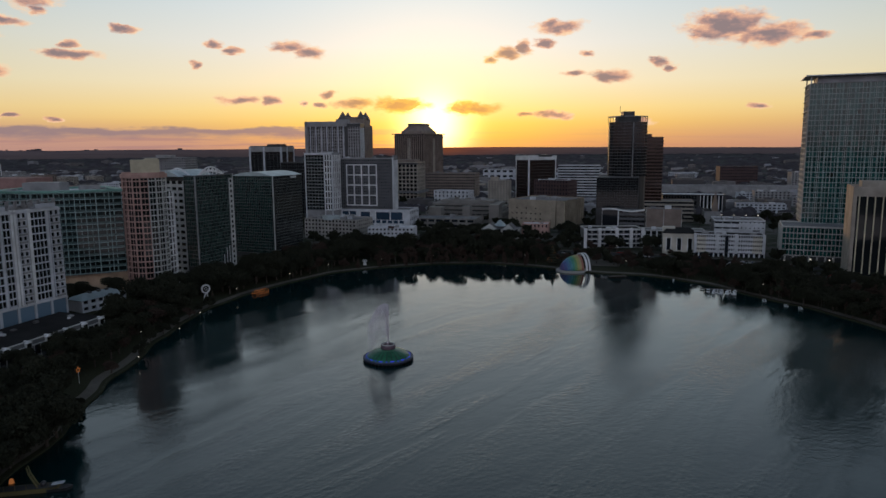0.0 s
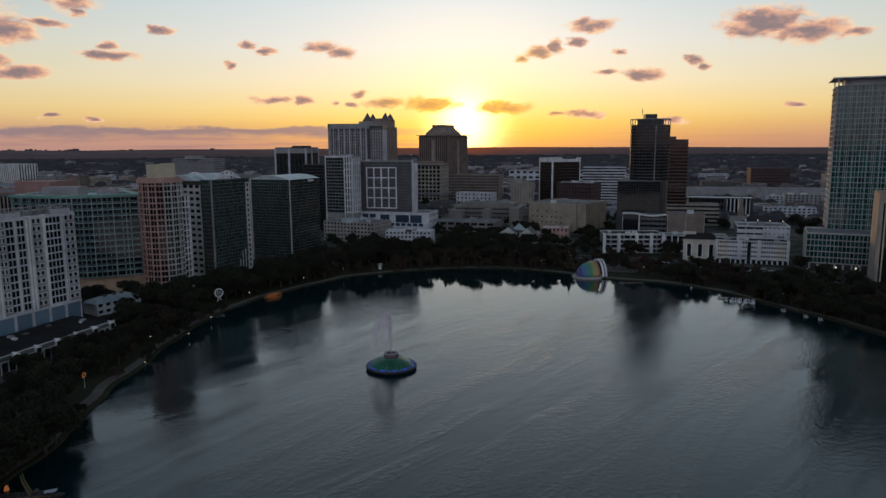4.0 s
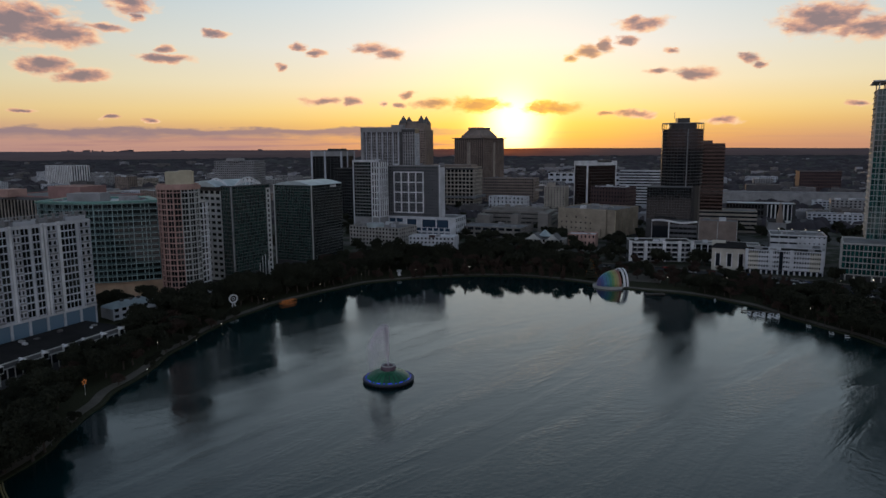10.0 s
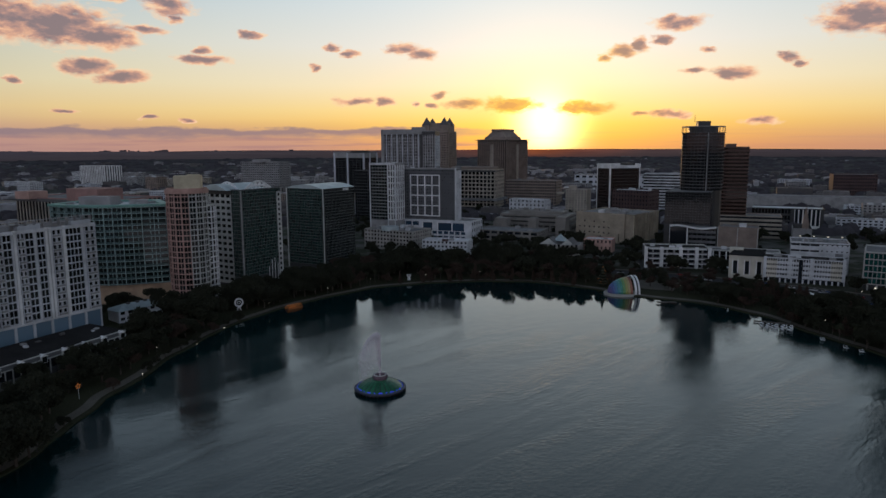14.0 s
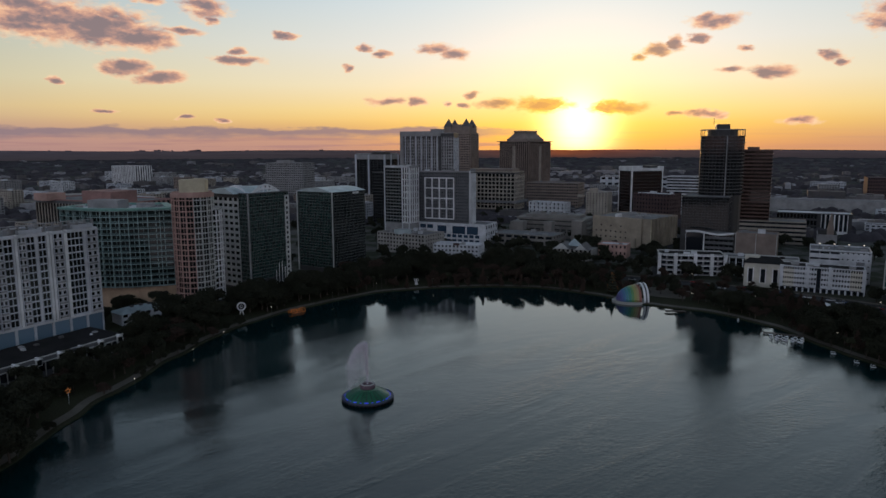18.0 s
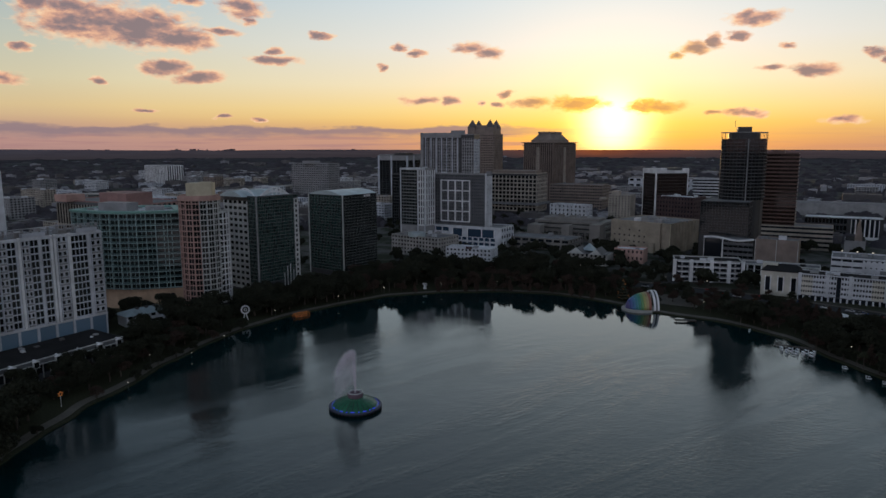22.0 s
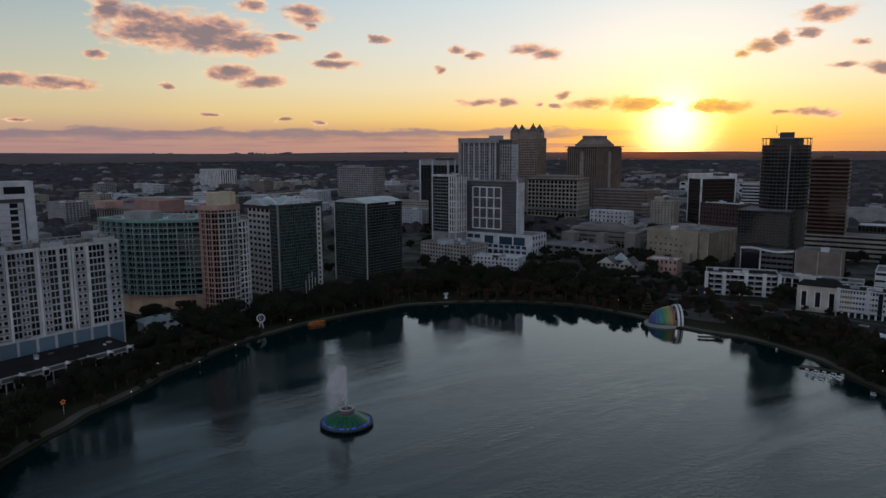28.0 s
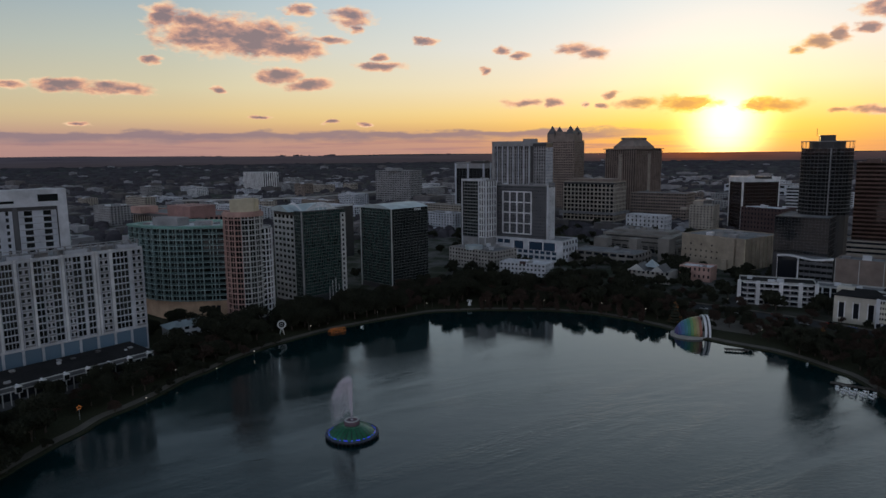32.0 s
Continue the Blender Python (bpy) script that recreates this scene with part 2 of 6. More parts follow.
M = {
    "white": material("painted_stucco_white", (0.60, 0.62, 0.66), 0.75),
    "bluewhite": material("painted_stucco_pale_grey", (0.52, 0.55, 0.61), 0.75),
    "grey": material("precast_concrete_grey", (0.30, 0.30, 0.31), 0.85),
    "darkgrey": material("dark_cladding", (0.10, 0.105, 0.115), 0.6),
    "charcoal": material("charcoal_stone", (0.035, 0.037, 0.042), 0.45),
    "beige": material("beige_precast", (0.38, 0.34, 0.295), 0.85),
    "tan": material("tan_stucco", (0.37, 0.315, 0.25), 0.9, vary=0.15),
    "cream": material("cream_stucco", (0.58, 0.52, 0.38), 0.85),
    "pink": material("salmon_stucco", (0.47, 0.295, 0.255), 0.85),
    "rose": material("rose_brick", (0.34, 0.195, 0.18), 0.85),
    "peach": material("peach_stucco", (0.56, 0.40, 0.28), 0.9, vary=0.15),
    "concrete": material("weathered_concrete", (0.235, 0.22, 0.205), 0.9, stain=0.08, vary=0.35),
    "greige": material("greige_precast", (0.37, 0.355, 0.335), 0.85),
    "ivory": material("ivory_stucco", (0.58, 0.55, 0.48), 0.85),
    "red": material("red_brick_far", (0.075, 0.044, 0.044), 0.85),
    "brown": material("brown_granite", (0.11, 0.065, 0.055), 0.5),
    "stone": material("warm_granite", (0.24, 0.19, 0.165), 0.7),
    "green": material("green_copper_edge", (0.16, 0.34, 0.30), 0.55),
    "mullion": material("grey_mullion", (0.15, 0.17, 0.17), 0.5, metal=0.3),
    "tealframe": material("teal_grey_frame", (0.32, 0.41, 0.40), 0.5),
    "edgestone": material("wet_dark_stone", (0.06, 0.058, 0.052), 0.85, grain=2.5),
    "slate": material("grey_slate_roof", (0.10, 0.095, 0.10), 0.7),
    "teal": material("teal_metal_frame", (0.30, 0.42, 0.42), 0.45),
    "slab": material("balcony_concrete", (0.50, 0.51, 0.50), 0.8),
    "roof": material("gravel_roof", (0.22, 0.225, 0.235), 0.95, grain=3.0, spec=0.15),
    "roofwhite": material("white_membrane_roof", (0.60, 0.62, 0.66), 0.7),
    "roofdark": material("dark_shingle_roof", (0.030, 0.029, 0.030), 0.95, grain=4.0, spec=0.05),
    "metalroof": material("pale_metal_roof", (0.45, 0.53, 0.56), 0.45, metal=0.3),
    "frame": material("white_frame_paint", (0.76, 0.77, 0.79), 0.55),
    "steel": material("dark_painted_steel", (0.06, 0.06, 0.065), 0.5, metal=0.4),
    "asphalt": material("asphalt", (0.045, 0.045, 0.047), 0.9, grain=4.0, spec=0.15),
    "paving": material("pale_concrete_paving", (0.33, 0.32, 0.30), 0.9, grain=2.5),
    "walk": material("worn_lake_walk", (0.11, 0.096, 0.080), 0.9, grain=2.5),
    "bark": material("bark", (0.07, 0.055, 0.045), 0.95, grain=5.0),
    "leaf": material("oak_leaves", (0.040, 0.043, 0.029), 0.9, grain=0.8, each=0.4, bump=0.0, spec=0.1),
    "leafred": material("cypress_leaves_rust", (0.078, 0.054, 0.043), 0.9, grain=0.8, each=0.45, bump=0.0, spec=0.1),
    "palm": material("palm_fronds", (0.034, 0.036, 0.02), 0.85, grain=0.8, each=0.4, bump=0.0, spec=0.1),
    "pane": glass("window_glass_dark", (0.018, 0.021, 0.027), spec=0.5),
    "paneteal": glass("window_glass_teal", (0.020, 0.095, 0.090), each=0.95),
    "panegreen": glass("curtain_glass_green", (0.02, 0.047, 0.043), 0.05, 0.5, 0.75),
    "paneblack": glass("curtain_glass_black", (0.012, 0.015, 0.017), 0.06, 0.16, 0.6, spec=0.5),
    "paneblue": glass("window_glass_blue", (0.15, 0.23, 0.31), 0.25, 0.2, 0.3),
    "panedeep": glass("window_glass_deep_blue", (0.036, 0.064, 0.105), 0.15, 0.2, 0.4),
    "paneslate": glass("window_glass_slate", (0.011, 0.024, 0.026), 0.07, 0.25, 0.8),
    "panebronze": glass("window_glass_bronze", (0.03, 0.016, 0.012), 0.08, 0.2, 0.5),
    "rail": glass("balcony_rail_glass", (0.07, 0.11, 0.11), 0.15, 0.1, 0.4),
    "lamp": glowing("lamp_glow_white", (1.0, 0.93, 0.8), 0.8),
    "amber": glowing("string_light_amber", (1.0, 0.36, 0.12), 0.2),
    "blueglow": glowing("blue_led", (0.06, 0.1, 1.0), 0.5),
}


def mesh(name, verts, faces, mat=None, smooth=False):
    me = bpy.data.meshes.new(name)
    me.from_pydata(verts, [], faces)
    me.update()
    if mat:
        me.materials.append(M[mat] if isinstance(mat, str) else mat)
    if smooth:
        me.polygons.foreach_set("use_smooth", [True] * len(me.polygons))
    return me


def thing(name, label, category, at=(0, 0, 0), rz=0.0, group="", kind=""):
    e = new(name)
    e.empty_display_size = 1.0
    e.matrix_world = pose(*at, 0, 0, rz)
    return tagged(e, label, category, group, kind)


def child(name, me, parent, at=(0, 0, 0), rz=0.0, label="", rx=0.0, ry=0.0):
    o = new(name, me)
    o.parent = parent
    o.matrix_basis = pose(*at, rx, ry, rz)
    if label:
        o["label"] = label
    return o


BOXES = {}


def box_data(x0, x1, y0, y1, z0, z1):
    v = [(x0, y0, z0), (x1, y0, z0), (x1, y1, z0), (x0, y1, z0), (x0, y0, z1), (x1, y0, z1), (x1, y1, z1), (x0, y1, z1)]
    return v, [(0, 3, 2, 1), (4, 5, 6, 7), (0, 1, 5, 4), (1, 2, 6, 5), (2, 3, 7, 6), (3, 0, 4, 7)]


def box(dx, dy, dz, mat, bevel=0.0):
    """A shared box mesh: x centred, y from 0 outwards (towards -y), z from 0 up."""
    key = (round(dx, 2), round(dy, 2), round(dz, 2), mat, bevel)
    if key not in BOXES:
        v, f = box_data(-dx / 2, dx / 2, -dy, 0, 0, dz)
        BOXES[key] = mesh("piece", v, f, mat)
        if bevel:
            bm = bmesh.new()
            bm.from_mesh(BOXES[key])
            bmesh.ops.bevel(bm, geom=bm.edges[:], offset=bevel, segments=1, affect="EDGES")
            bm.to_mesh(BOXES[key])
            bm.free()
    return BOXES[key]


class Joined:
    """Many boxes or sheets in one mesh."""

    def __init__(self):
        self.v, self.f = [], []

    def add(self, verts, faces, m=None):
        k = len(self.v)
        self.v += [tuple(m @ Vector(p)) for p in verts] if m is not None else list(verts)
        self.f += [tuple(i + k for i in q) for q in faces]

    def box(self, x0, x1, y0, y1, z0, z1, m=None):
        self.add(*box_data(x0, x1, y0, y1, z0, z1), m)

    def mesh(self, name, mat, smooth=False):
        return mesh(name, self.v, self.f, mat, smooth)


def lathe(profile, steps, mat, name="turned", smooth=True, start=0.0, sweep=360.0):
    """A body of revolution from (radius, z) pairs."""
    v, f = [], []
    closed = sweep >= 360
    cols = steps if closed else steps + 1
    for i in range(cols):
        a = radians(start + sweep * i / steps)
        v += [(r * math.cos(a), r * math.sin(a), z) for r, z in profile]
    k = len(profile)
    for i in range(steps):
        j = (i + 1) % cols
        f += [(i * k + q, j * k + q, j * k + q + 1, i * k + q + 1) for q in range(k - 1)]
    return mesh(name, v, f, mat, smooth)

# ---------------------------------------------------------------- ground and lake
LAKE_C = (45.0, -30.0)
SHORE = [(204, -30), (196, 30), (182, 75), (169, 100), (158, 126), (146, 141), (131, 152), (112, 158), (98, 166), (78, 180), (60, 190), (42, 196), (10, 192),
         (-20, 182), (-48, 163), (-70, 128), (-86, 92), (-91, 60), (-91, 30), (-88, 0), (-86, -30), (-79, -62), (-78, -95), (-82, -140), (-72, -200), (-20, -260),
         (60, -285), (140, -262), (192, -200), (208, -110)]
_polar = sorted((math.atan2(y - LAKE_C[1], x - LAKE_C[0]), math.hypot(x - LAKE_C[0], y - LAKE_C[1])) for x, y in SHORE)
_pa, _pr = np.array([p[0] for p in _polar]), np.array([p[1] for p in _polar])


def shore_r(a):
    return float(np.interp(a, _pa, _pr, period=2 * math.pi)) + 0.5 * math.sin(a * 23) + 0.35 * math.sin(a * 41 + 1)


def shore_point(a, off):
    r = shore_r(a) + off
    return LAKE_C[0] + r * math.cos(a), LAKE_C[1] + r * math.sin(a)


LEVEL_D = [-8, -1.5, -0.05, 0.0, 3, 8, 14, 30, 60, 120, 300, 900, 1600, 2300, 3000, 3700, 4300, 4650, 4720]
LEVEL_Z = [-3, -1.4, -0.6, 0.45, 0.55, 0.7, 0.9, 1.6, 2.6, 3.2, 3.6, 4.0, 4.5, 7, 17, 32, 48, 59.5, 60]


def level(off):
    return float(np.interp(off, LEVEL_D, LEVEL_Z))


def offset_of(x, y):
    a = math.atan2(y - LAKE_C[1], x - LAKE_C[0])
    return math.hypot(x - LAKE_C[0], y - LAKE_C[1]) - shore_r(a)


def ground_z(x, y):
    return level(offset_of(x, y))


def ring_mesh(name, offs, mat, lift=0.0, a0=-math.pi, a1=math.pi, n=360, hills=0.0):
    v, f = [], []
    for i in range(n + 1):
        a = a0 + (a1 - a0) * i / n
        for o in offs:
            x, y = shore_point(a, o)
            z = level(o) + lift
            if hills and o > 2000:
                z += hills * (noise.noise(Vector((x * 0.0007, y * 0.0007, 0))) - 0.1) * min(1, (o - 2000) / 2000)
            v.append((x, y, z))
    k = len(offs)
    for i in range(n):
        f += [(i * k + q, i * k + q + 1, (i + 1) * k + q + 1, (i + 1) * k + q) for q in range(k - 1)]
    return mesh(name, v, [tuple(reversed(q)) for q in f], mat)


def ground_material():
    """Lawn by the lake, then streets, trees and roofs blurred together with distance."""
    m = bpy.data.materials.new("city_ground")
    m.use_nodes = True
    n = Nodes(m.node_tree)
    p = n.add("ShaderNodeBsdfPrincipled")
    pos = n.add("ShaderNodeNewGeometry").outputs["Position"]
    far = n.vec("LENGTH", n.vec("SUBTRACT", pos, (*LAKE_C, 0.0)))
    a, b, c = n.noise(pos, 0.011, 5.0, 0.65), n.noise(pos, 0.05, 4.0, 0.6), n.noise(pos, 1.4, 3.0, 0.6)
    lawn = n.mix(n.maprange(c.outputs[0], 0.3, 0.7), (0.022, 0.024, 0.013, 1), (0.042, 0.042, 0.024, 1))
    town = n.mix(n.maprange(b.outputs[0], 0.42, 0.6), (0.028, 0.034, 0.02, 1), (0.10, 0.098, 0.095, 1))
    # far woods brightened to blue-grey: aerial haze put into the ground colour
    woods = n.mix(n.maprange(a.outputs[0], 0.52, 0.72), (0.034, 0.036, 0.038, 1), (0.10, 0.10, 0.105, 1))
    col = n.mix(n.maprange(far, 240, 330), lawn, town)
    col = n.mix(n.maprange(far, 900, 2000), col, woods)
    n.put(p.inputs["Base Color"], col)
    p.inputs["Roughness"].default_value = 0.95
    p.inputs["Specular IOR Level"].default_value = 0.1
    n.put(n.add("ShaderNodeOutputMaterial").inputs[0], p.outputs[0])
    return m


def water_material():
    m = bpy.data.materials.new("lake_water")
    m.use_nodes = True
    n = Nodes(m.node_tree)
    p = n.add("ShaderNodeBsdfPrincipled")
    pos = n.add("ShaderNodeNewGeometry").outputs["Position"]
    p.inputs["Base Color"].default_value = (0.0015, 0.0155, 0.0175, 1)
    p.inputs["IOR"].default_value = 1.5
    turn = n.add("ShaderNodeVectorRotate")
    turn.inputs["Angle"].default_value = radians(-52)
    n.put(turn.inputs["Vector"], pos)
    # wind lanes run across the lake; the lee below the far shore lies smooth
    lane = n.noise(n.vec("MULTIPLY", turn.outputs[0], (0.22, 1.0, 1.0)), 0.032, 4.0, 0.55, 1.6)
    xyz = n.add("ShaderNodeSeparateXYZ")
    n.put(xyz.inputs[0], pos)
    lee = n.maprange(n.math("ADD", xyz.outputs[1], n.math("MULTIPLY", lane.outputs[0], 90.0)), 120.0, 185.0, 1.0, 0.16)
    lee = n.math("MULTIPLY", lee, n.maprange(n.math("ADD", xyz.outputs[0], n.math("MULTIPLY", lane.outputs[0], 60.0)), -52.0, 10.0, 0.4, 1.0))
    wind = n.math("MULTIPLY", n.maprange(lane.outputs[0], 0.40, 0.64), lee)
    n.put(p.inputs["Roughness"], n.math("ADD", n.maprange(wind, 0.0, 1.0, 0.02, 0.09), n.math("MULTIPLY", lee, 0.05)))
    chop, swell = n.noise(n.vec("MULTIPLY", turn.outputs[0], (0.75, 1.0, 1.0)), 0.75, 4.0, 0.62), n.noise(pos, 0.16, 2.0, 0.5)
    h = n.math("ADD", n.math("MULTIPLY", chop.outputs[0], n.math("ADD", n.maprange(wind, 0.0, 1.0, 0.0, 0.46), n.math("MULTIPLY", lee, 0.085))), n.math("MULTIPLY", swell.outputs[0], n.math("MULTIPLY", lee, 0.13)))
    b = n.add("ShaderNodeBump")
    b.inputs["Strength"].default_value, b.inputs["Distance"].default_value = 1.0, 0.32
    n.put(b.inputs["Height"], h)
    n.put(p.inputs["Normal"], b.outputs[0])
    n.put(n.add("ShaderNodeOutputMaterial").inputs[0], p.outputs[0])
    return m


GROUND_OFFS = [-8, -1.5, -0.05, 0.0, 1.5, 3, 8, 14, 22, 30, 60, 120, 300, 600, 900, 1250, 1600, 2300, 3000, 3700, 4300, 4600, 4650]
tagged(new("ground", ring_mesh("ground", GROUND_OFFS, ground_material(), hills=14.0)), "dark lawns and city ground round the lake", "ground", kind="structure")
v = [(LAKE_C[0], LAKE_C[1], 0.0)] + [(*shore_point(-math.pi + 2 * math.pi * i / 360, 0.6), 0.0) for i in range(360)]
tagged(new("water", mesh("water", v, [(0, i + 1, (i + 1) % 360 + 1) for i in range(360)], water_material())), "dark rippled lake water reflecting the sunset", "lake", kind="structure")
tagged(new("path", ring_mesh("path", [1.8, 3.0, 5.4], "walk", 0.07, radians(20), radians(232), 212)), "pale concrete walk along the lake shore", "path", kind="structure")
tagged(new("kerb", ring_mesh("kerb", [-0.12, -0.1, 0.42, 0.45], "edgestone", 0.02, radians(20), radians(232), 212)), "low concrete lake edge", "kerb", kind="structure")

def limb(j, a, b, ra, rb, n=6):
    a, b = Vector(a), Vector(b)
    rot = (b - a).to_track_quat("Z", "Y").to_matrix().to_4x4()
    v = []
    for p, rr in ((a, ra), (b, rb)):
        v += [tuple(p + (rot @ Vector((rr * math.cos(2 * math.pi * k / n), rr * math.sin(2 * math.pi * k / n), 0)))) for k in range(n)]
    j.add(v, [(k, (k + 1) % n, (k + 1) % n + n, k + n) for k in range(n)])


def tube(points, radii, mat, name="tube", n=8):
    j = Joined()
    for a, b_, ra, rb in zip(points, points[1:], radii, radii[1:]):
        limb(j, a, b_, ra, rb, n)
    return j.mesh(name, mat, True)



# ---------------------------------------------------------------- buildings
ALL = []


class Building:
    """A building on a footprint that runs anticlockwise seen from above; parts hang under one empty at its base."""

    def __init__(self, name, label, poly, z1, wall, roof="roof", z0=None, category="building", group="", parapet=0.9, core=None):
        self.poly = [Vector((x, y)) for x, y in poly]
        c = sum(self.poly, Vector((0, 0))) / len(poly)
        self.z0 = min(ground_z(*p) for p in self.poly) - 0.3 if z0 is None else z0
        self.z1, self.c, self.wall = z1, c, wall
        ALL.append(self)
        self.away = math.hypot(c.x - 60, c.y + 200)
        self.e = thing(name, label, category, (c.x, c.y, self.z0), group=group)
        self.prism("wall", self.poly, self.z0, z1, core or wall)
        self.prism("roof", self.inset(0.35), z1 - 0.2, z1 + 0.12, roof)
        if parapet:
            self.ring("parapet", z1, z1 + parapet, wall, 0.35)

    def inset(self, d, poly=None):
        p, out = poly or self.poly, []
        for i, q in enumerate(p):
            a, b = (q - p[i - 1]).normalized(), (p[(i + 1) % len(p)] - q).normalized()
            n1, n2 = Vector((-a.y, a.x)), Vector((-b.y, b.x))
            k = (n1 + n2)
            out.append(q + k * (d / max(0.3, k.dot(n1))))
        return out

    def local(self, x, y, z):
        return x - self.c.x, y - self.c.y, z - self.z0

    def prism(self, name, poly, za, zb, mat, label=""):
        k = len(poly)
        v = [self.local(p.x, p.y, za) for p in poly] + [self.local(p.x, p.y, zb) for p in poly]
        f = [tuple(range(k - 1, -1, -1)), tuple(range(k, 2 * k))] + [(i, (i + 1) % k, (i + 1) % k + k, i + k) for i in range(k)]
        return child(name, mesh(name, v, f, mat), self.e, label=label)

    def ring(self, name, za, zb, mat, thick, out=0.06, label=""):
        o, i = self.inset(-out), self.inset(thick)
        k = len(o)
        v = [self.local(p.x, p.y, z) for z in (za, zb) for p in o + i]
        f = []
        for a in range(k):
            b = (a + 1) % k
            f += [(a, b, 2 * k + b, 2 * k + a), (k + b, k + a, 3 * k + a, 3 * k + b), (2 * k + a, 2 * k + b, 3 * k + b, 3 * k + a), (b, a, k + a, k + b)]
        return child(name, mesh(name, v, f, mat), self.e, label=label)

    def unit(self, x, y, w, d, h, mat="roof", rz=0.0, name="rooftop_unit", z=None):
        return child(name, box(w, d, h, mat, 0.08), self.e, self.local(x, y, self.z1 if z is None else z), rz)

    def units(self, n, seed, mat="roof", size=(2.0, 5.0), high=(1.2, 3.0)):
        r = random.Random(seed)
        b = [min(p.x for p in self.poly), max(p.x for p in self.poly), min(p.y for p in self.poly), max(p.y for p in self.poly)]
        core = self.inset(3.0)
        made = 0
        for _ in range(200):
            q = Vector((r.uniform(b[0], b[1]), r.uniform(b[2], b[3])))
            if all((core[(i + 1) % len(core)] - core[i]).cross(q - core[i]) > 0 for i in range(len(core))):
                self.unit(q.x, q.y, r.uniform(*size), r.uniform(*size), r.uniform(*high), r.choice((mat, "grey", "roofwhite")), r.choice((-15, 75)))
                made += 1
                if made >= n:
                    break

    def bar(self, edge, name, s0, s1, za, zb, mat, out, back=0.0, label="", shared=True):
        """A block on a facade from s0 to s1 along the edge, za to zb in height, standing out from it."""
        p, t, n, ang = edge
        q = p + t * ((s0 + s1) / 2) - n * back
        return child(name, box(s1 - s0, out + back, zb - za, mat), self.e, self.local(q.x, q.y, za), ang, label)

    def edge(self, i, a=0.0, b=1.0):
        p, q = self.poly[i], self.poly[(i + 1) % len(self.poly)]
        p, q = p.lerp(q, a), p.lerp(q, b)
        t = (q - p).normalized()
        return (p, t, Vector((t.y, -t.x)), math.degrees(math.atan2(t.y, t.x))), (q - p).length

    def facade(self, i, cols, rows, fw=0.6, fh=0.55, z0=None, z1=None, wall=None, pane="pane", depth=0.3, singles=110, a=0.0, b=1.0, sill=0.0,
               piers=True, bands=True, every=1, slab=0.0, slabmat="slab", rail=None, bandmat=None, skip=None, loose=True):
        """Windows in recesses between piers and bands; slab adds balconies with rails."""
        e, length = self.edge(i, a, b)
        z0, z1, wall = self.z0 if z0 is None else z0, self.z1 if z1 is None else z1, wall or self.wall
        cw, ch = length / cols, (z1 - z0) / rows
        singles = min(singles, 48 if self.away < 420 else 12 if self.away < 600 else 4)
        pw, ph = cw * fw, ch * fh
        rest = Joined()
        count = 0
        p, t, n, ang = e
        turn = pose(0, 0, 0, 0, 0, ang)
        for r in range(rows):
            for c in range(cols):
                if skip and skip(c, r):
                    continue
                s, z = (c + 0.5) * cw, z0 + r * ch + ch * (1 - fh)
                q = p + t * s
                x, y, zz = self.local(q.x, q.y, z)
                if rows * cols <= singles:
                    child("window", box(pw, 0.07, ph, pane), self.e, (x, y, zz), ang)
                elif singles and c < singles // rows:
                    child("window", box(pw, 0.07, ph, pane), self.e, (x, y, zz), ang)
                else:
                    rest.box(-pw / 2, pw / 2, -0.07, 0, 0, ph, Matrix.Translation((x, y, zz)) @ turn)
                count += 1
        if rest.v:
            o = child("glazing", rest.mesh("glazing", pane), self.e)
            o["kind"] = "stuff"
        strips, posts = Joined(), Joined()
        for r in range(rows if bands else 0):
            h0, h1 = z0 + r * ch, z0 + r * ch + ch * (1 - fh)
            if loose and self.away < 440:
                self.bar(e, "spandrel", 0, length, h0, h1, bandmat or wall, depth)
            else:
                q = p + t * (length / 2)
                strips.box(-length / 2, length / 2, -depth, 0, 0, h1 - h0, Matrix.Translation(self.local(q.x, q.y, h0)) @ turn)
        for c in range(0, cols + 1 if piers else 0, every):
            w = cw * (1 - fw)
            s0, s1 = max(0.0, c * cw - w / 2), min(length, c * cw + w / 2)
            if loose and self.away < 440:
                self.bar(e, "pier", s0, s1, z0, z1, wall, depth + 0.06)
            else:
                q = p + t * ((s0 + s1) / 2)
                posts.box((s0 - s1) / 2, (s1 - s0) / 2, -depth - 0.06, 0, 0, z1 - z0, Matrix.Translation(self.local(q.x, q.y, z0)) @ turn)
        for name, j, mm in (("spandrel_grid", strips, bandmat or wall), ("pier_grid", posts, wall)):
            if j.v:
                child(name, j.mesh(name, mm), self.e)["kind"] = "stuff"
        if slab:
            for r in range(1, rows + 1):
                self.bar(e, "balcony_slab", 0, length, z0 + r * ch - 0.14, z0 + r * ch + 0.1, slabmat, slab)
                if rail and r < rows:
                    o = self.bar(e, "balcony_rail", 0.1, length - 0.1, z0 + r * ch + 0.12, z0 + r * ch + 1.15, rail, slab - 0.1, -(slab - 0.18))
        return e, length


def corner(c, phi, w, d):
    """A rectangle from its front corner: w along the face on its left, d along the face on its right."""
    n, u = Vector((math.cos(radians(phi)), math.sin(radians(phi)))), Vector((-math.sin(radians(phi)), math.cos(radians(phi))))
    c = Vector(c)
    return [c - n * w, c, c + u * d, c - n * w + u * d]   # edge 0 faces the lake, edge 1 the side

